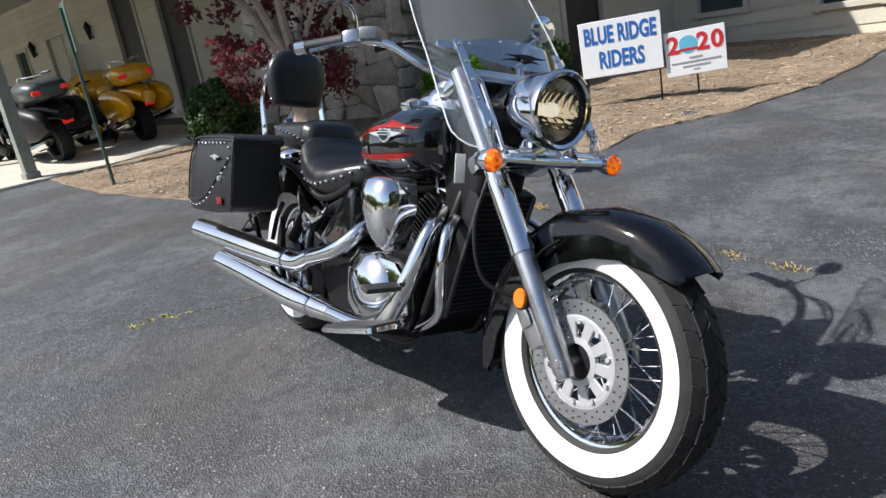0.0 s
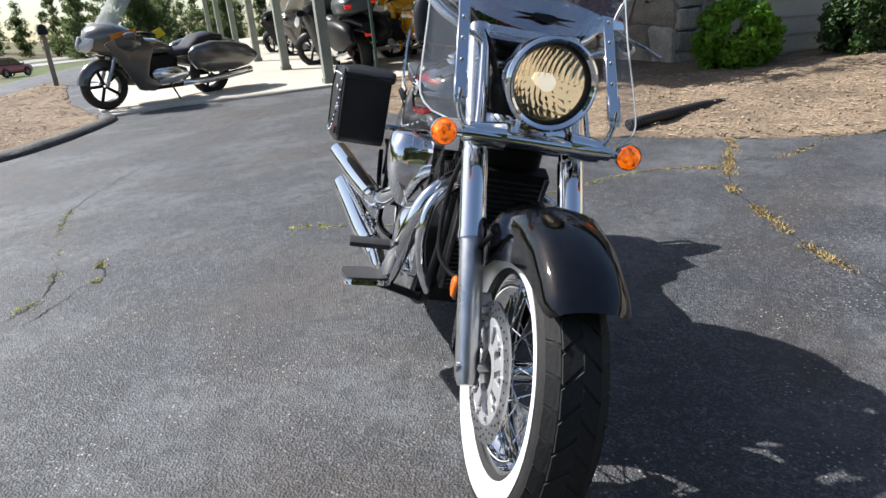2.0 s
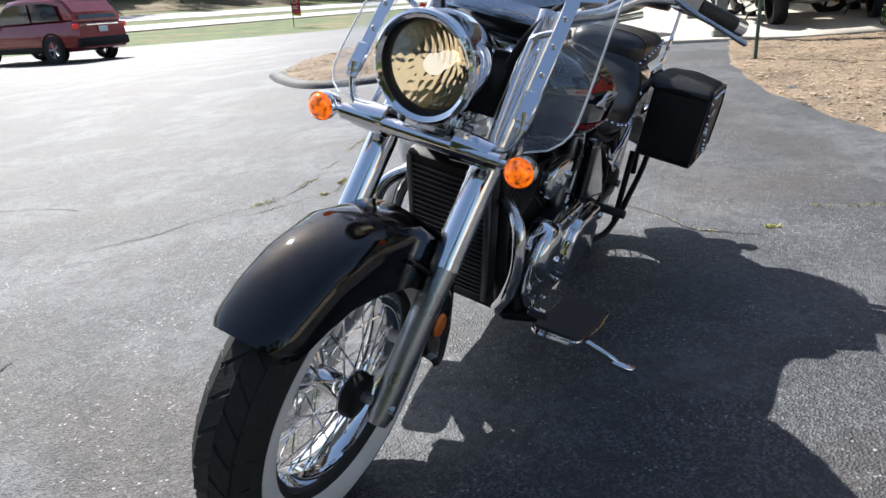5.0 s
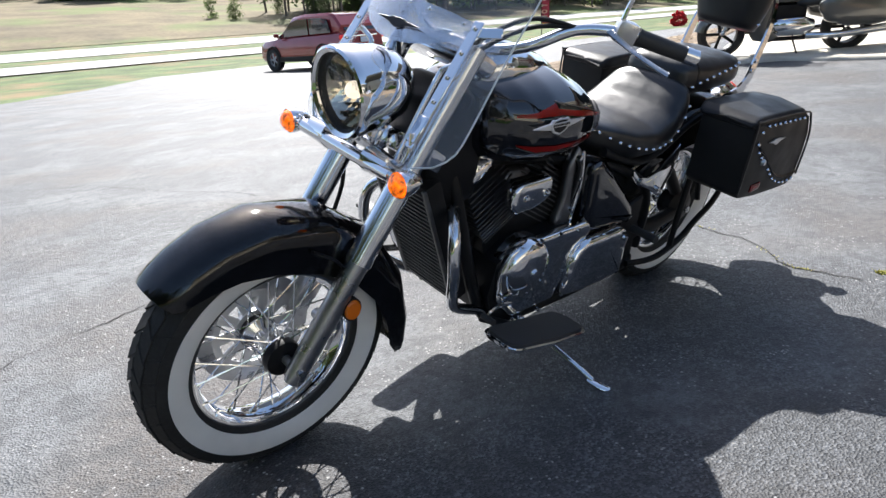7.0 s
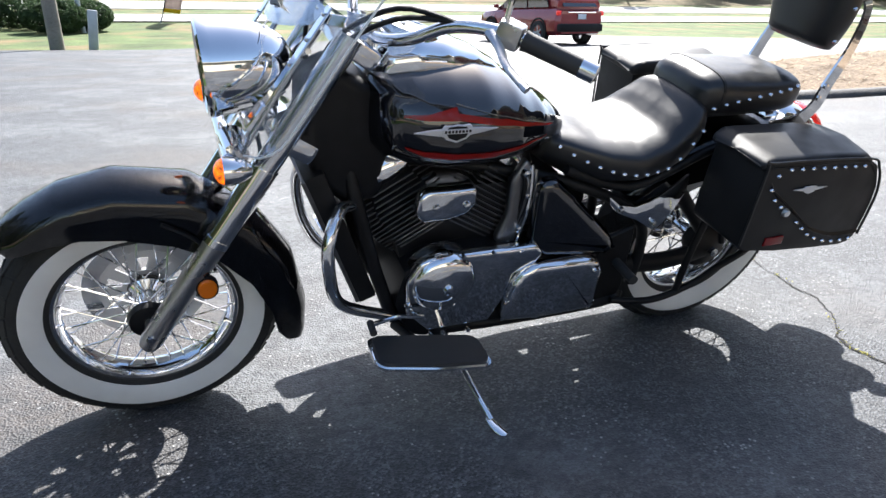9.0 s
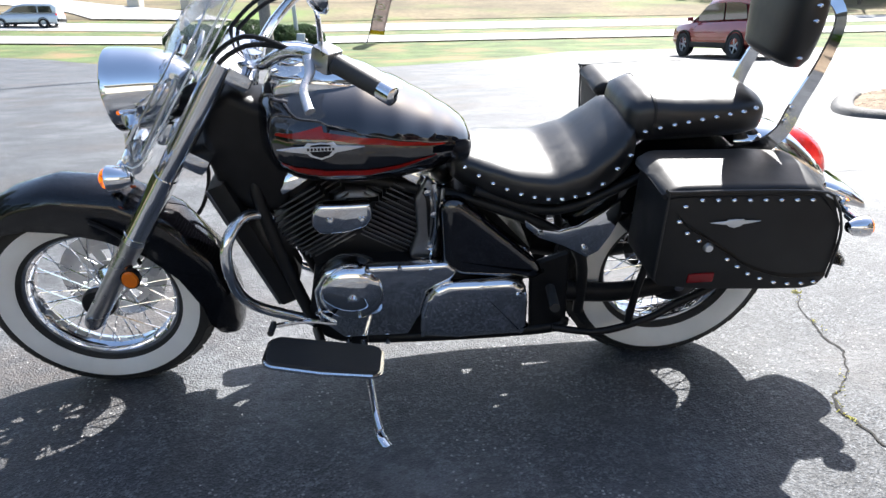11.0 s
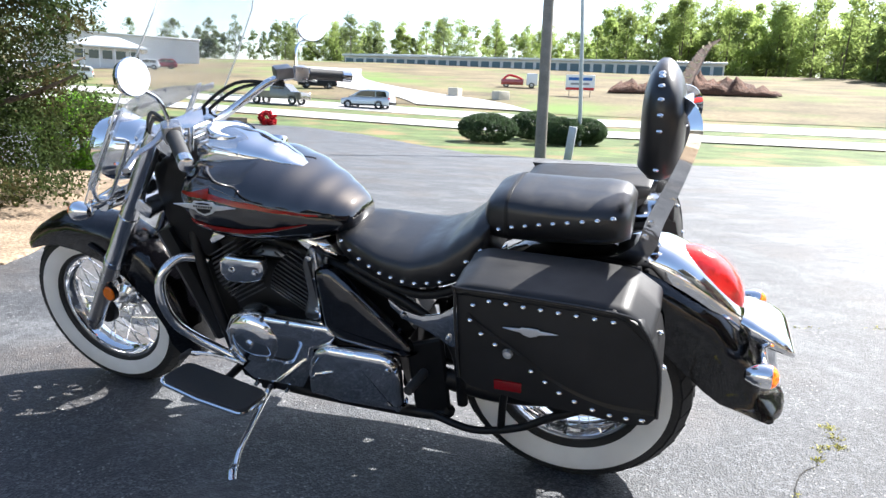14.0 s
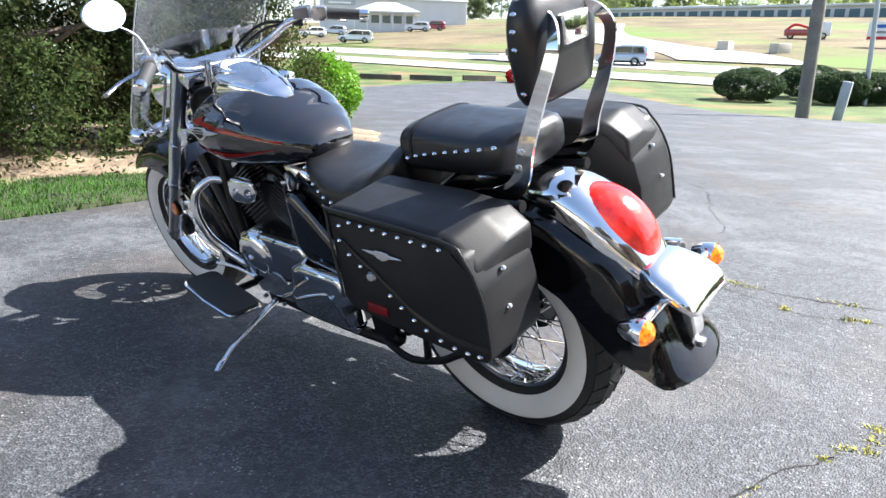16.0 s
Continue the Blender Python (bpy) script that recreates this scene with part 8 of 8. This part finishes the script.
def car(name, at, body, cabin, half, wheel_x, wheel_r, paint, label, windows, rear_window=None, lights=True, group=""):
    """body and cabin: rows of (x, low, top, half width); windows: outlines in x, z on both sides."""
    ob = tagged(empty(name, at), label, "car", group)

    def sect(x, lo, hi, hw, tuck):
        m = (lo + hi) / 2
        return [Vector((x, y, z)) for y, z in ((-hw * 0.9, lo), (hw * 0.9, lo), (hw, lo + 0.12), (hw, m), (hw * (1 - tuck * 0.3), hi - 0.08), (hw * (1 - tuck), hi), (-hw * (1 - tuck), hi), (-hw * (1 - tuck * 0.3), hi - 0.08), (-hw, m), (-hw, lo + 0.12))]
    bm = loft([sect(x, lo, hi, hw, 0.08) for x, lo, hi, hw in body])
    bmesh.ops.bevel(bm, geom=[e for e in bm.edges if e.calc_face_angle(0) > 0.5], offset=0.04, segments=2, affect="EDGES")
    part("body", bm, paint, ob, sharp=30)
    bm = loft([sect(x, lo, hi, hw, 0.12) for x, lo, hi, hw in cabin])
    bmesh.ops.bevel(bm, geom=[e for e in bm.edges if e.calc_face_angle(0) > 0.5], offset=0.05, segments=2, affect="EDGES")
    part("cabin", bm, paint, ob, sharp=30)
    for outline in windows:
        for s in (1, -1):
            b = slab(outline, 0.03)
            b.transform(Matrix.Translation((0, half * 0.945 - 0.012, 0)))
            mirror_y(b, s)
            part("window", b, "car_glass", ob)
    if rear_window:
        x0, z0, x1, z1, hw = rear_window
        b = loft([[Vector((x0 - 0.02, -hw, z0)), Vector((x0 - 0.02, hw, z0)), Vector((x1 - 0.02, hw * 0.88, z1)), Vector((x1 - 0.02, -hw * 0.88, z1))], [Vector((x0 + 0.03, -hw, z0)), Vector((x0 + 0.03, hw, z0)), Vector((x1 + 0.03, hw * 0.88, z1)), Vector((x1 + 0.03, -hw * 0.88, z1))]])
        part("rear_window", b, "car_glass", ob)
    xr = body[0][0]
    if lights:
        for s in (1, -1):
            part("tail_light", box(0.10, 0.34, 0.14, (xr + 0.07, s * half * 0.80, body[0][1] + 0.58), bevel=0.03), "red_lens", ob)
        part("plate", box(0.02, 0.32, 0.15, (xr - 0.03, 0, body[0][1] + 0.48), bevel=0.01, segs=1), "plate_white", ob)
        part("chrome_strip", box(0.03, half * 1.2, 0.04, (xr - 0.02, 0, body[0][1] + 0.60), bevel=0.01, segs=1), "chrome", ob)
        part("bumper", box(0.22, half * 1.86, 0.24, (xr + 0.06, 0, body[0][1] + 0.16), bevel=0.06), "black_metal", ob)
    for s in (1, -1):
        part("sill", box(wheel_x[0] - wheel_x[1] - 0.8, 0.06, 0.16, ((wheel_x[0] + wheel_x[1]) / 2, s * (half + 0.0), body[1][1] + 0.06), bevel=0.02, segs=1), "black_metal", ob)
        part("side_mirror", box(0.12, 0.16, 0.12, (cabin[-1][0] - 0.25, s * (half + 0.07), cabin[0][1] + 0.12), bevel=0.03), paint, ob)
        for x in wheel_x:
            part("wheel_arch", torus_profile([(wheel_r * 1.16, 0.02 * s), (wheel_r * 1.16, -0.05 * s), (wheel_r * 1.04, -0.05 * s), (wheel_r * 1.04, 0.02 * s)], 28, (x, half * s, wheel_r + 0.02)), "black_metal", ob)
    wheel_set(ob, wheel_x, half - 0.08, wheel_r, 0.23)
    return ob


def ground_pose(x, y, heading):
    return Matrix.Translation((x, y, H(x, y))) @ Matrix.Rotation(radians(heading), 4, "Z")


SUV_BODY = [(-0.95, 0.36, 1.00, 0.80), (-0.80, 0.30, 1.06, 0.90), (0.0, 0.28, 1.05, 0.92), (1.4, 0.28, 1.02, 0.92), (2.4, 0.28, 1.0, 0.91), (3.2, 0.28, 0.94, 0.89), (3.55, 0.32, 0.84, 0.80), (3.66, 0.38, 0.72, 0.68)]
SUV_CABIN = [(-0.80, 1.0, 1.30, 0.84), (-0.50, 1.0, 1.62, 0.82), (-0.2, 1.0, 1.68, 0.82), (1.0, 1.0, 1.70, 0.82), (1.6, 1.0, 1.64, 0.81), (2.4, 0.98, 1.10, 0.80), (2.55, 0.96, 1.0, 0.78)]
SUV_WIN = [[(-0.42, 1.10), (-0.30, 1.48), (-0.02, 1.54), (0.62, 1.56), (0.62, 1.08)], [(0.70, 1.08), (0.70, 1.56), (1.25, 1.55), (1.60, 1.48), (2.05, 1.16), (2.05, 1.06)]]
SUV_AT = ground_pose(-12.95, -19.45, -86) @ Matrix.Diagonal((1.12, 1.12, 1.14, 1))
car("suv", SUV_AT, SUV_BODY, SUV_CABIN, 0.92, (2.70, 0.0), 0.36, "car_red", "dark red sport utility vehicle parked at the edge of the lot", SUV_WIN, (-0.86, 1.12, -0.52, 1.58, 0.66))
VAN_BODY = [(-1.05, 0.36, 0.95, 0.80), (-0.95, 0.28, 1.0, 0.90), (1.4, 0.26, 1.0, 0.92), (2.9, 0.26, 0.98, 0.91), (3.7, 0.30, 0.86, 0.80), (3.82, 0.38, 0.70, 0.66)]
VAN_CABIN = [(-0.98, 0.95, 1.50, 0.83), (-0.7, 0.95, 1.68, 0.82), (1.2, 0.95, 1.72, 0.82), (1.9, 0.95, 1.60, 0.81), (2.95, 0.94, 1.02, 0.78)]
VAN_WIN = [[(-0.75, 1.08), (-0.62, 1.54), (0.25, 1.57), (0.25, 1.08)], [(0.35, 1.08), (0.35, 1.57), (1.2, 1.58), (1.75, 1.52), (2.35, 1.12)]]
car("minivan", ground_pose(*south(21.6, -57.2), 0), VAN_BODY, VAN_CABIN, 0.92, (3.0, 0.0), 0.34, "car_silver", "silver minivan on the far carriageway", VAN_WIN)
car("minivan", ground_pose(*bearing(44.0, 98), 40), VAN_BODY, VAN_CABIN, 0.92, (3.0, 0.0), 0.34, "car_white", "white minivan on the far carriageway", VAN_WIN)
car("suv", ground_pose(*south(36, -77), 35), SUV_BODY, SUV_CABIN, 0.92, (2.70, 0.0), 0.36, "black_metal", "dark sport utility vehicle on the side road", SUV_WIN)
car("suv", ground_pose(-66, -27.0, 160), SUV_BODY, SUV_CABIN, 0.92, (2.70, 0.0), 0.36, "car_red", "red car beyond the verge", SUV_WIN)
for k, (x, y) in enumerate((bearing(39.2, 128), bearing(38.0, 130), bearing(46.0, 126), bearing(47.6, 122))):
    car("suv", ground_pose(x, y, 36 + 7 * k), SUV_BODY, SUV_CABIN, 0.92, (2.70, 0.0), 0.36, ("car_white", "car_red", "car_silver", "car_white")[k], "car parked by the low shop", SUV_WIN, group="cars by the barn")
# pickup with a flat trailer
ob = tagged(empty("truck", ground_pose(*south(31.2, -54.8), 180)), "dark grey pickup truck with a low flat trailer", "truck")
part("cab", loft([[Vector((x, y, z)) for y, z in ((-0.95, 0.5), (0.95, 0.5), (0.97, 1.1), (0.8, hi), (-0.8, hi), (-0.97, 1.1))] for x, hi in ((0.1, 1.75), (0.3, 1.85), (1.4, 1.85), (2.1, 1.2), (3.1, 1.12), (3.2, 0.9))]), "grey_paint", ob, sharp=30)
part("bed", box(2.1, 1.85, 0.62, (-0.95, 0, 0.85), bevel=0.05, segs=1), "grey_paint", ob)
part("trailer", box(3.6, 1.9, 0.16, (-4.4, 0, 0.62), bevel=0.03, segs=1), "car_white", ob)
for s in (1, -1):
    part("window", box(1.1, 0.03, 0.45, (0.95, 0.90 * s, 1.45), bevel=0.05), "car_glass", ob)
wheel_set(ob, (2.3, -1.3), 0.85, 0.40, 0.26)
# white truck with a red loader on the field
ob = tagged(empty("loader_truck", ground_pose(*south(15.9, -97), 190) @ Matrix.Diagonal((0.8, 0.8, 0.75, 1))), "white truck with a red loader on the far field", "machine")
part("cab", box(2.0, 2.0, 2.2, (3.0, 0, 1.6), bevel=0.2), "car_white", ob)
part("bed", box(4.0, 2.2, 1.0, (-0.5, 0, 1.0), bevel=0.1), "car_red", ob)
part("boom", tube([(-2.4, 0, 1.2), (-1.2, 0.2, 2.3), (0.4, 0.3, 2.0), (1.4, 0, 1.5)], 0.22, 8), "stripe", ob)
wheel_set(ob, (3.0, -1.6), 0.9, 0.5, 0.35)
ob = tagged(empty("road_sign", ground_pose(*south(5.9, -86), 0)), "white notice board on posts in the field", "sign")
part("board", box(3.6, 0.08, 1.9, (0, 0, 1.75), bevel=0.02, segs=1), "plate_white", ob)
part("text_bar", box(2.9, 0.02, 0.35, (0, 0.05, 2.2)), "ink_blue", ob)
part("text_bar", box(2.3, 0.02, 0.25, (0, 0.05, 1.6)), "ink_grey", ob)
part("text_bar", box(3.5, 0.02, 0.30, (0, 0.05, 1.0)), "ink_red", ob)
for x in (-1.3, 1.3):
    part("post", box(0.1, 0.1, 1.2, (x, -0.02, 0.3)), "pole_wood", ob)
for k in range(2):
    p = (14 + 6.2 * k + rr.uniform(-1, 1), -74 - rr.uniform(0, 6))
    tagged(finish("concrete_block", box(1.8, 1.2, 1.1, (0, 0, 0.4), bevel=0.12), "concrete", at=ground_pose(*south(*p), rr.uniform(0, 90))), "pale broken concrete block on the field", "block", "blocks on the field")


# ---- other parked motorcycles ----
def small_wheel(ob, x, r, w, rim_mat="black_metal", band=None):
    t = part("wheel", torus_profile([(r * 0.70, w / 2), (r * 0.90, w / 2), (r, w * 0.22), (r, -w * 0.22), (r * 0.90, -w / 2), (r * 0.70, -w / 2)], 40, (x, 0, r)), "rubber", ob)
    bm = torus_profile([(r * 0.72, w * 0.42), (r * 0.66, w * 0.36), (r * 0.66, -w * 0.36), (r * 0.72, -w * 0.42)], 40, (x, 0, r))
    for k in range(5):
        join(bm, box(r * 0.62, 0.035, r * 0.13, bevel=0.01, segs=1), Matrix.Translation((x, 0, r)) @ Matrix.Rotation(2 * math.pi * k / 5, 4, "Y") @ Matrix.Translation((r * 0.36, 0, 0)))
    part("rim", bm, rim_mat, t)
    if band:
        for s in (1, -1):
            part("whitewall", torus_profile([(r * 0.72, s * (w / 2)), (r * 0.72, s * (w / 2 + 0.004)), (r * 0.88, s * (w / 2 + 0.004)), (r * 0.88, s * (w / 2))], 40, (x, 0, r)), "whitewall", t)


def lofted(rows, e=2.4, n=24):
    return loft([oval(x, zc, hw, u, d, e=e, n=n) for x, zc, hw, u, d in rows])


M["tinted"] = mat("tinted screen plastic", (0.55, 0.58, 0.58), 0.05, alpha=0.45)
M["headlamp"] = mat("clear headlamp lens", (0.75, 0.80, 0.85), 0.06, coat=1.0, metal=0.5, bump=0.3, bump_scale=20)


def touring(name, at, paint, label, trunk, extras):
    """A dressed touring machine: x ahead from the rear axle."""
    ob = tagged(empty(name, at), label, "motorcycle")
    small_wheel(ob, 1.67, 0.325, 0.13, "black_metal")
    small_wheel(ob, 0.0, 0.325, 0.18, "black_metal")
    part("front_fender", loft([[Vector((1.67, 0, 0.325)) + Vector((math.sin(a), 0, math.cos(a))) * (0.37 - 0.10 * (abs(k / 6 - 1) ** 2.5)) + Vector((0, 0.105 * (k / 6 - 1), 0)) for k in range(13)] for a in (radians(q) for q in range(-75, 90, 12))], closed=False), paint, ob, sharp=80)
    part("fairing", lofted([(1.86, 0.93, 0.04, 0.05, 0.06), (1.80, 0.96, 0.15, 0.13, 0.16), (1.68, 0.99, 0.28, 0.17, 0.24), (1.52, 1.00, 0.36, 0.18, 0.30), (1.36, 0.97, 0.38, 0.17, 0.30), (1.20, 0.92, 0.33, 0.13, 0.22), (1.08, 0.88, 0.22, 0.07, 0.10)]), paint, ob, sharp=60)
    for s in (1, -1):
        part("headlamp", slab([(1.875, 0.90), (1.78, 1.00), (1.66, 0.985), (1.70, 0.87), (1.80, 0.80), (1.86, 0.82)], 0.03, 0.012, 2), "headlamp", ob, "clear headlamp", at=Matrix.Translation((1.80, 0, 0)) @ Matrix.Rotation(radians(-40 * s), 4, "Z") @ Matrix.Translation((-1.80, 0.12 * s - 0.015, 0)))
    sc = part("windscreen", loft([[Vector((1.66 - 0.34 * v, 0.29 * u * (1 - 0.22 * v), 1.12 + 0.46 * v - 0.06 * abs(u) ** 2 * v)) + Vector((-0.16 * u * u, 0, 0)) for u in (k / 8 - 1 for k in range(17))] for v in (0, 0.25, 0.5, 0.75, 0.92, 1.0)], closed=False), "tinted", ob, sharp=80)
    for s in (1, -1):
        b = slab([(1.72, 0.92), (1.50, 1.06), (1.20, 1.00), (1.02, 0.84), (1.12, 0.62), (1.16, 0.44), (0.98, 0.30), (1.10, 0.22), (1.32, 0.26), (1.44, 0.46), (1.60, 0.74)], 0.06, 0.025, 2)
        b.transform(Matrix.Translation((0, 0.27, 0)))
        mirror_y(b, s)
        part("lower_fairing", b, paint, ob)
        bagm = lofted([(0.50, 0.66, 0.02, 0.04, 0.04), (0.40, 0.64, 0.10, 0.15, 0.18), (0.12, 0.64, 0.13, 0.21, 0.26), (-0.22, 0.62, 0.13, 0.20, 0.24), (-0.50, 0.58, 0.11, 0.17, 0.15), (-0.68, 0.56, 0.04, 0.06, 0.05)], e=2.8)
        bagm.transform(Matrix.Translation((0, 0.30 * s, 0)))
        part("side_case", bagm, paint, ob, sharp=60)
        part("exhaust", tube([(0.6, 0.22 * s, 0.27), (0.2, 0.30 * s, 0.28), (-0.55, 0.33 * s, 0.36)], [0.04, 0.05, 0.055], 14), "chrome", ob)
        part("engine_case", lofted([(1.05, 0.40, 0.04, 0.08, 0.08), (0.98, 0.40, 0.09, 0.12, 0.13), (0.65, 0.40, 0.10, 0.13, 0.13), (0.50, 0.40, 0.05, 0.08, 0.08)]), "chrome" if s < 2 else "cast", ob, at=Matrix.Translation((0, 0.18 * s, 0)))
        part("fork", tube([(1.68, 0.10 * s, 0.325), (1.46, 0.10 * s, 0.80)], 0.028, 10, smooth=False), "satin", ob)
        part("mirror", lofted([(1.50, 1.02, 0.02, 0.02, 0.02), (1.44, 1.02, 0.07, 0.05, 0.05), (1.36, 1.02, 0.07, 0.05, 0.05)], n=16), paint, ob, at=Matrix.Translation((0, 0.42 * s, 0)))
        part("grip", tube([(1.02, 0.40 * s, 1.0), (1.12, 0.30 * s, 1.03), (1.20, 0.10 * s, 1.02)], 0.017, 10), "black_metal", ob)
    part("tank", lofted([(1.15, 0.82, 0.10, 0.08, 0.08), (1.05, 0.83, 0.17, 0.10, 0.14), (0.85, 0.82, 0.18, 0.09, 0.14), (0.65, 0.76, 0.13, 0.05, 0.08), (0.60, 0.74, 0.08, 0.03, 0.04)]), paint, ob, sharp=60)
    part("seat", lofted([(0.72, 0.70, 0.12, 0.05, 0.06), (0.60, 0.70, 0.18, 0.05, 0.08), (0.40, 0.71, 0.20, 0.06, 0.08), (0.22, 0.82, 0.19, 0.10, 0.10), (0.0, 0.88, 0.18, 0.07, 0.09), (-0.20, 0.86, 0.15, 0.05, 0.06)], e=2.8), "leather", ob, sharp=60)
    part("engine", box(0.55, 0.26, 0.42, (0.85, 0, 0.48), bevel=0.06), "black_metal", ob)
    part("belly", box(0.7, 0.22, 0.10, (0.80, 0, 0.24), bevel=0.03), "black_metal", ob)
    part("side_stand", tube([(0.75, 0.15, 0.25), (0.70, 0.30, 0.02)], 0.012, 8, smooth=False), "black_metal", ob)
    part("tail", lofted([(0.0, 0.76, 0.18, 0.10, 0.14), (-0.36, 0.74, 0.16, 0.09, 0.14), (-0.66, 0.66, 0.10, 0.06, 0.10)]), paint, ob, sharp=60)
    part("tail_lamp", box(0.05, 0.14, 0.08, (-0.60, 0, 0.56), bevel=0.02), "red_lens", ob)
    if trunk:
        part("top_case", lofted([(0.12, 0.98, 0.20, 0.10, 0.10), (0.05, 0.99, 0.27, 0.15, 0.14), (-0.25, 0.98, 0.28, 0.15, 0.14), (-0.46, 0.97, 0.26, 0.12, 0.12), (-0.52, 0.96, 0.20, 0.08, 0.08)], e=3.2), trunk, ob, sharp=60)
        for s in (1, -1):
            part("tail_light", box(0.05, 0.12, 0.06, (-0.50, 0.19 * s, 0.97), bevel=0.015), "red_lens", ob)
            part("case_light", box(0.05, 0.13, 0.09, (-0.56, 0.30 * s, 0.60), bevel=0.02), "red_lens", ob)
        part("rack", tube([(-0.05, 0.16, 1.13), (-0.1, 0.16, 1.19), (-0.4, 0.16, 1.18), (-0.4, -0.16, 1.18), (-0.1, -0.16, 1.19), (-0.05, -0.16, 1.13)], 0.010, 8), "chrome", ob)
    if extras:
        part("lettering_strip", box(0.40, 0.006, 0.060, (1.46, 0.372, 1.045), bevel=0.002, segs=1, m=Matrix.Rotation(radians(8), 4, "Z") @ Matrix.Rotation(radians(8), 4, "Y")), "orange", ob)
        part("price_card", box(0.16, 0.006, 0.12, (0.86, 0.20, 1.00), bevel=0.002, segs=1, m=Matrix.Rotation(radians(25), 4, "X") @ Matrix.Rotation(radians(20), 4, "Y")), "yellow_tag", ob)
    return ob


def lean(m, deg):
    return m @ Matrix.Rotation(radians(-deg), 4, "X")


touring("motorcycle", lean(ground_pose(*west(-8.60, -2.12), -50 + WEST), 8), "grey_paint", "grey metallic touring motorcycle with a windscreen parked on the porch edge", None, True)
BIG = Matrix.Diagonal((1.1, 1.12, 1.15, 1))
touring("motorcycle", lean(ground_pose(*west(-9.7, 1.75), 187 + WEST), 6) @ BIG, "yellow", "yellow touring motorcycle with a top case parked under the porch", "yellow", False)
touring("motorcycle", lean(ground_pose(*west(-9.55, 0.42), 196 + WEST), 8) @ BIG, "black_metal", "black motorcycle with a grey top case parked by a porch post", mat("grey plastic case", (0.06, 0.07, 0.07), 0.35, coat=0.4), False)
touring("motorcycle", lean(ground_pose(*west(-11.3, 1.15), 255 + WEST), 8), "black_metal", "black motorcycle with a bright front wheel under the porch", None, False)
touring("motorcycle", lean(ground_pose(*west(-16.5, -0.2), 235 + WEST), 8), "black_metal", "dark motorcycle at the far end of the porch", None, False)
touring("motorcycle", lean(ground_pose(*west(-14.2, 0.4), 235 + WEST), 8), "grey_paint", "dark grey motorcycle at the far end of the porch", None, False)
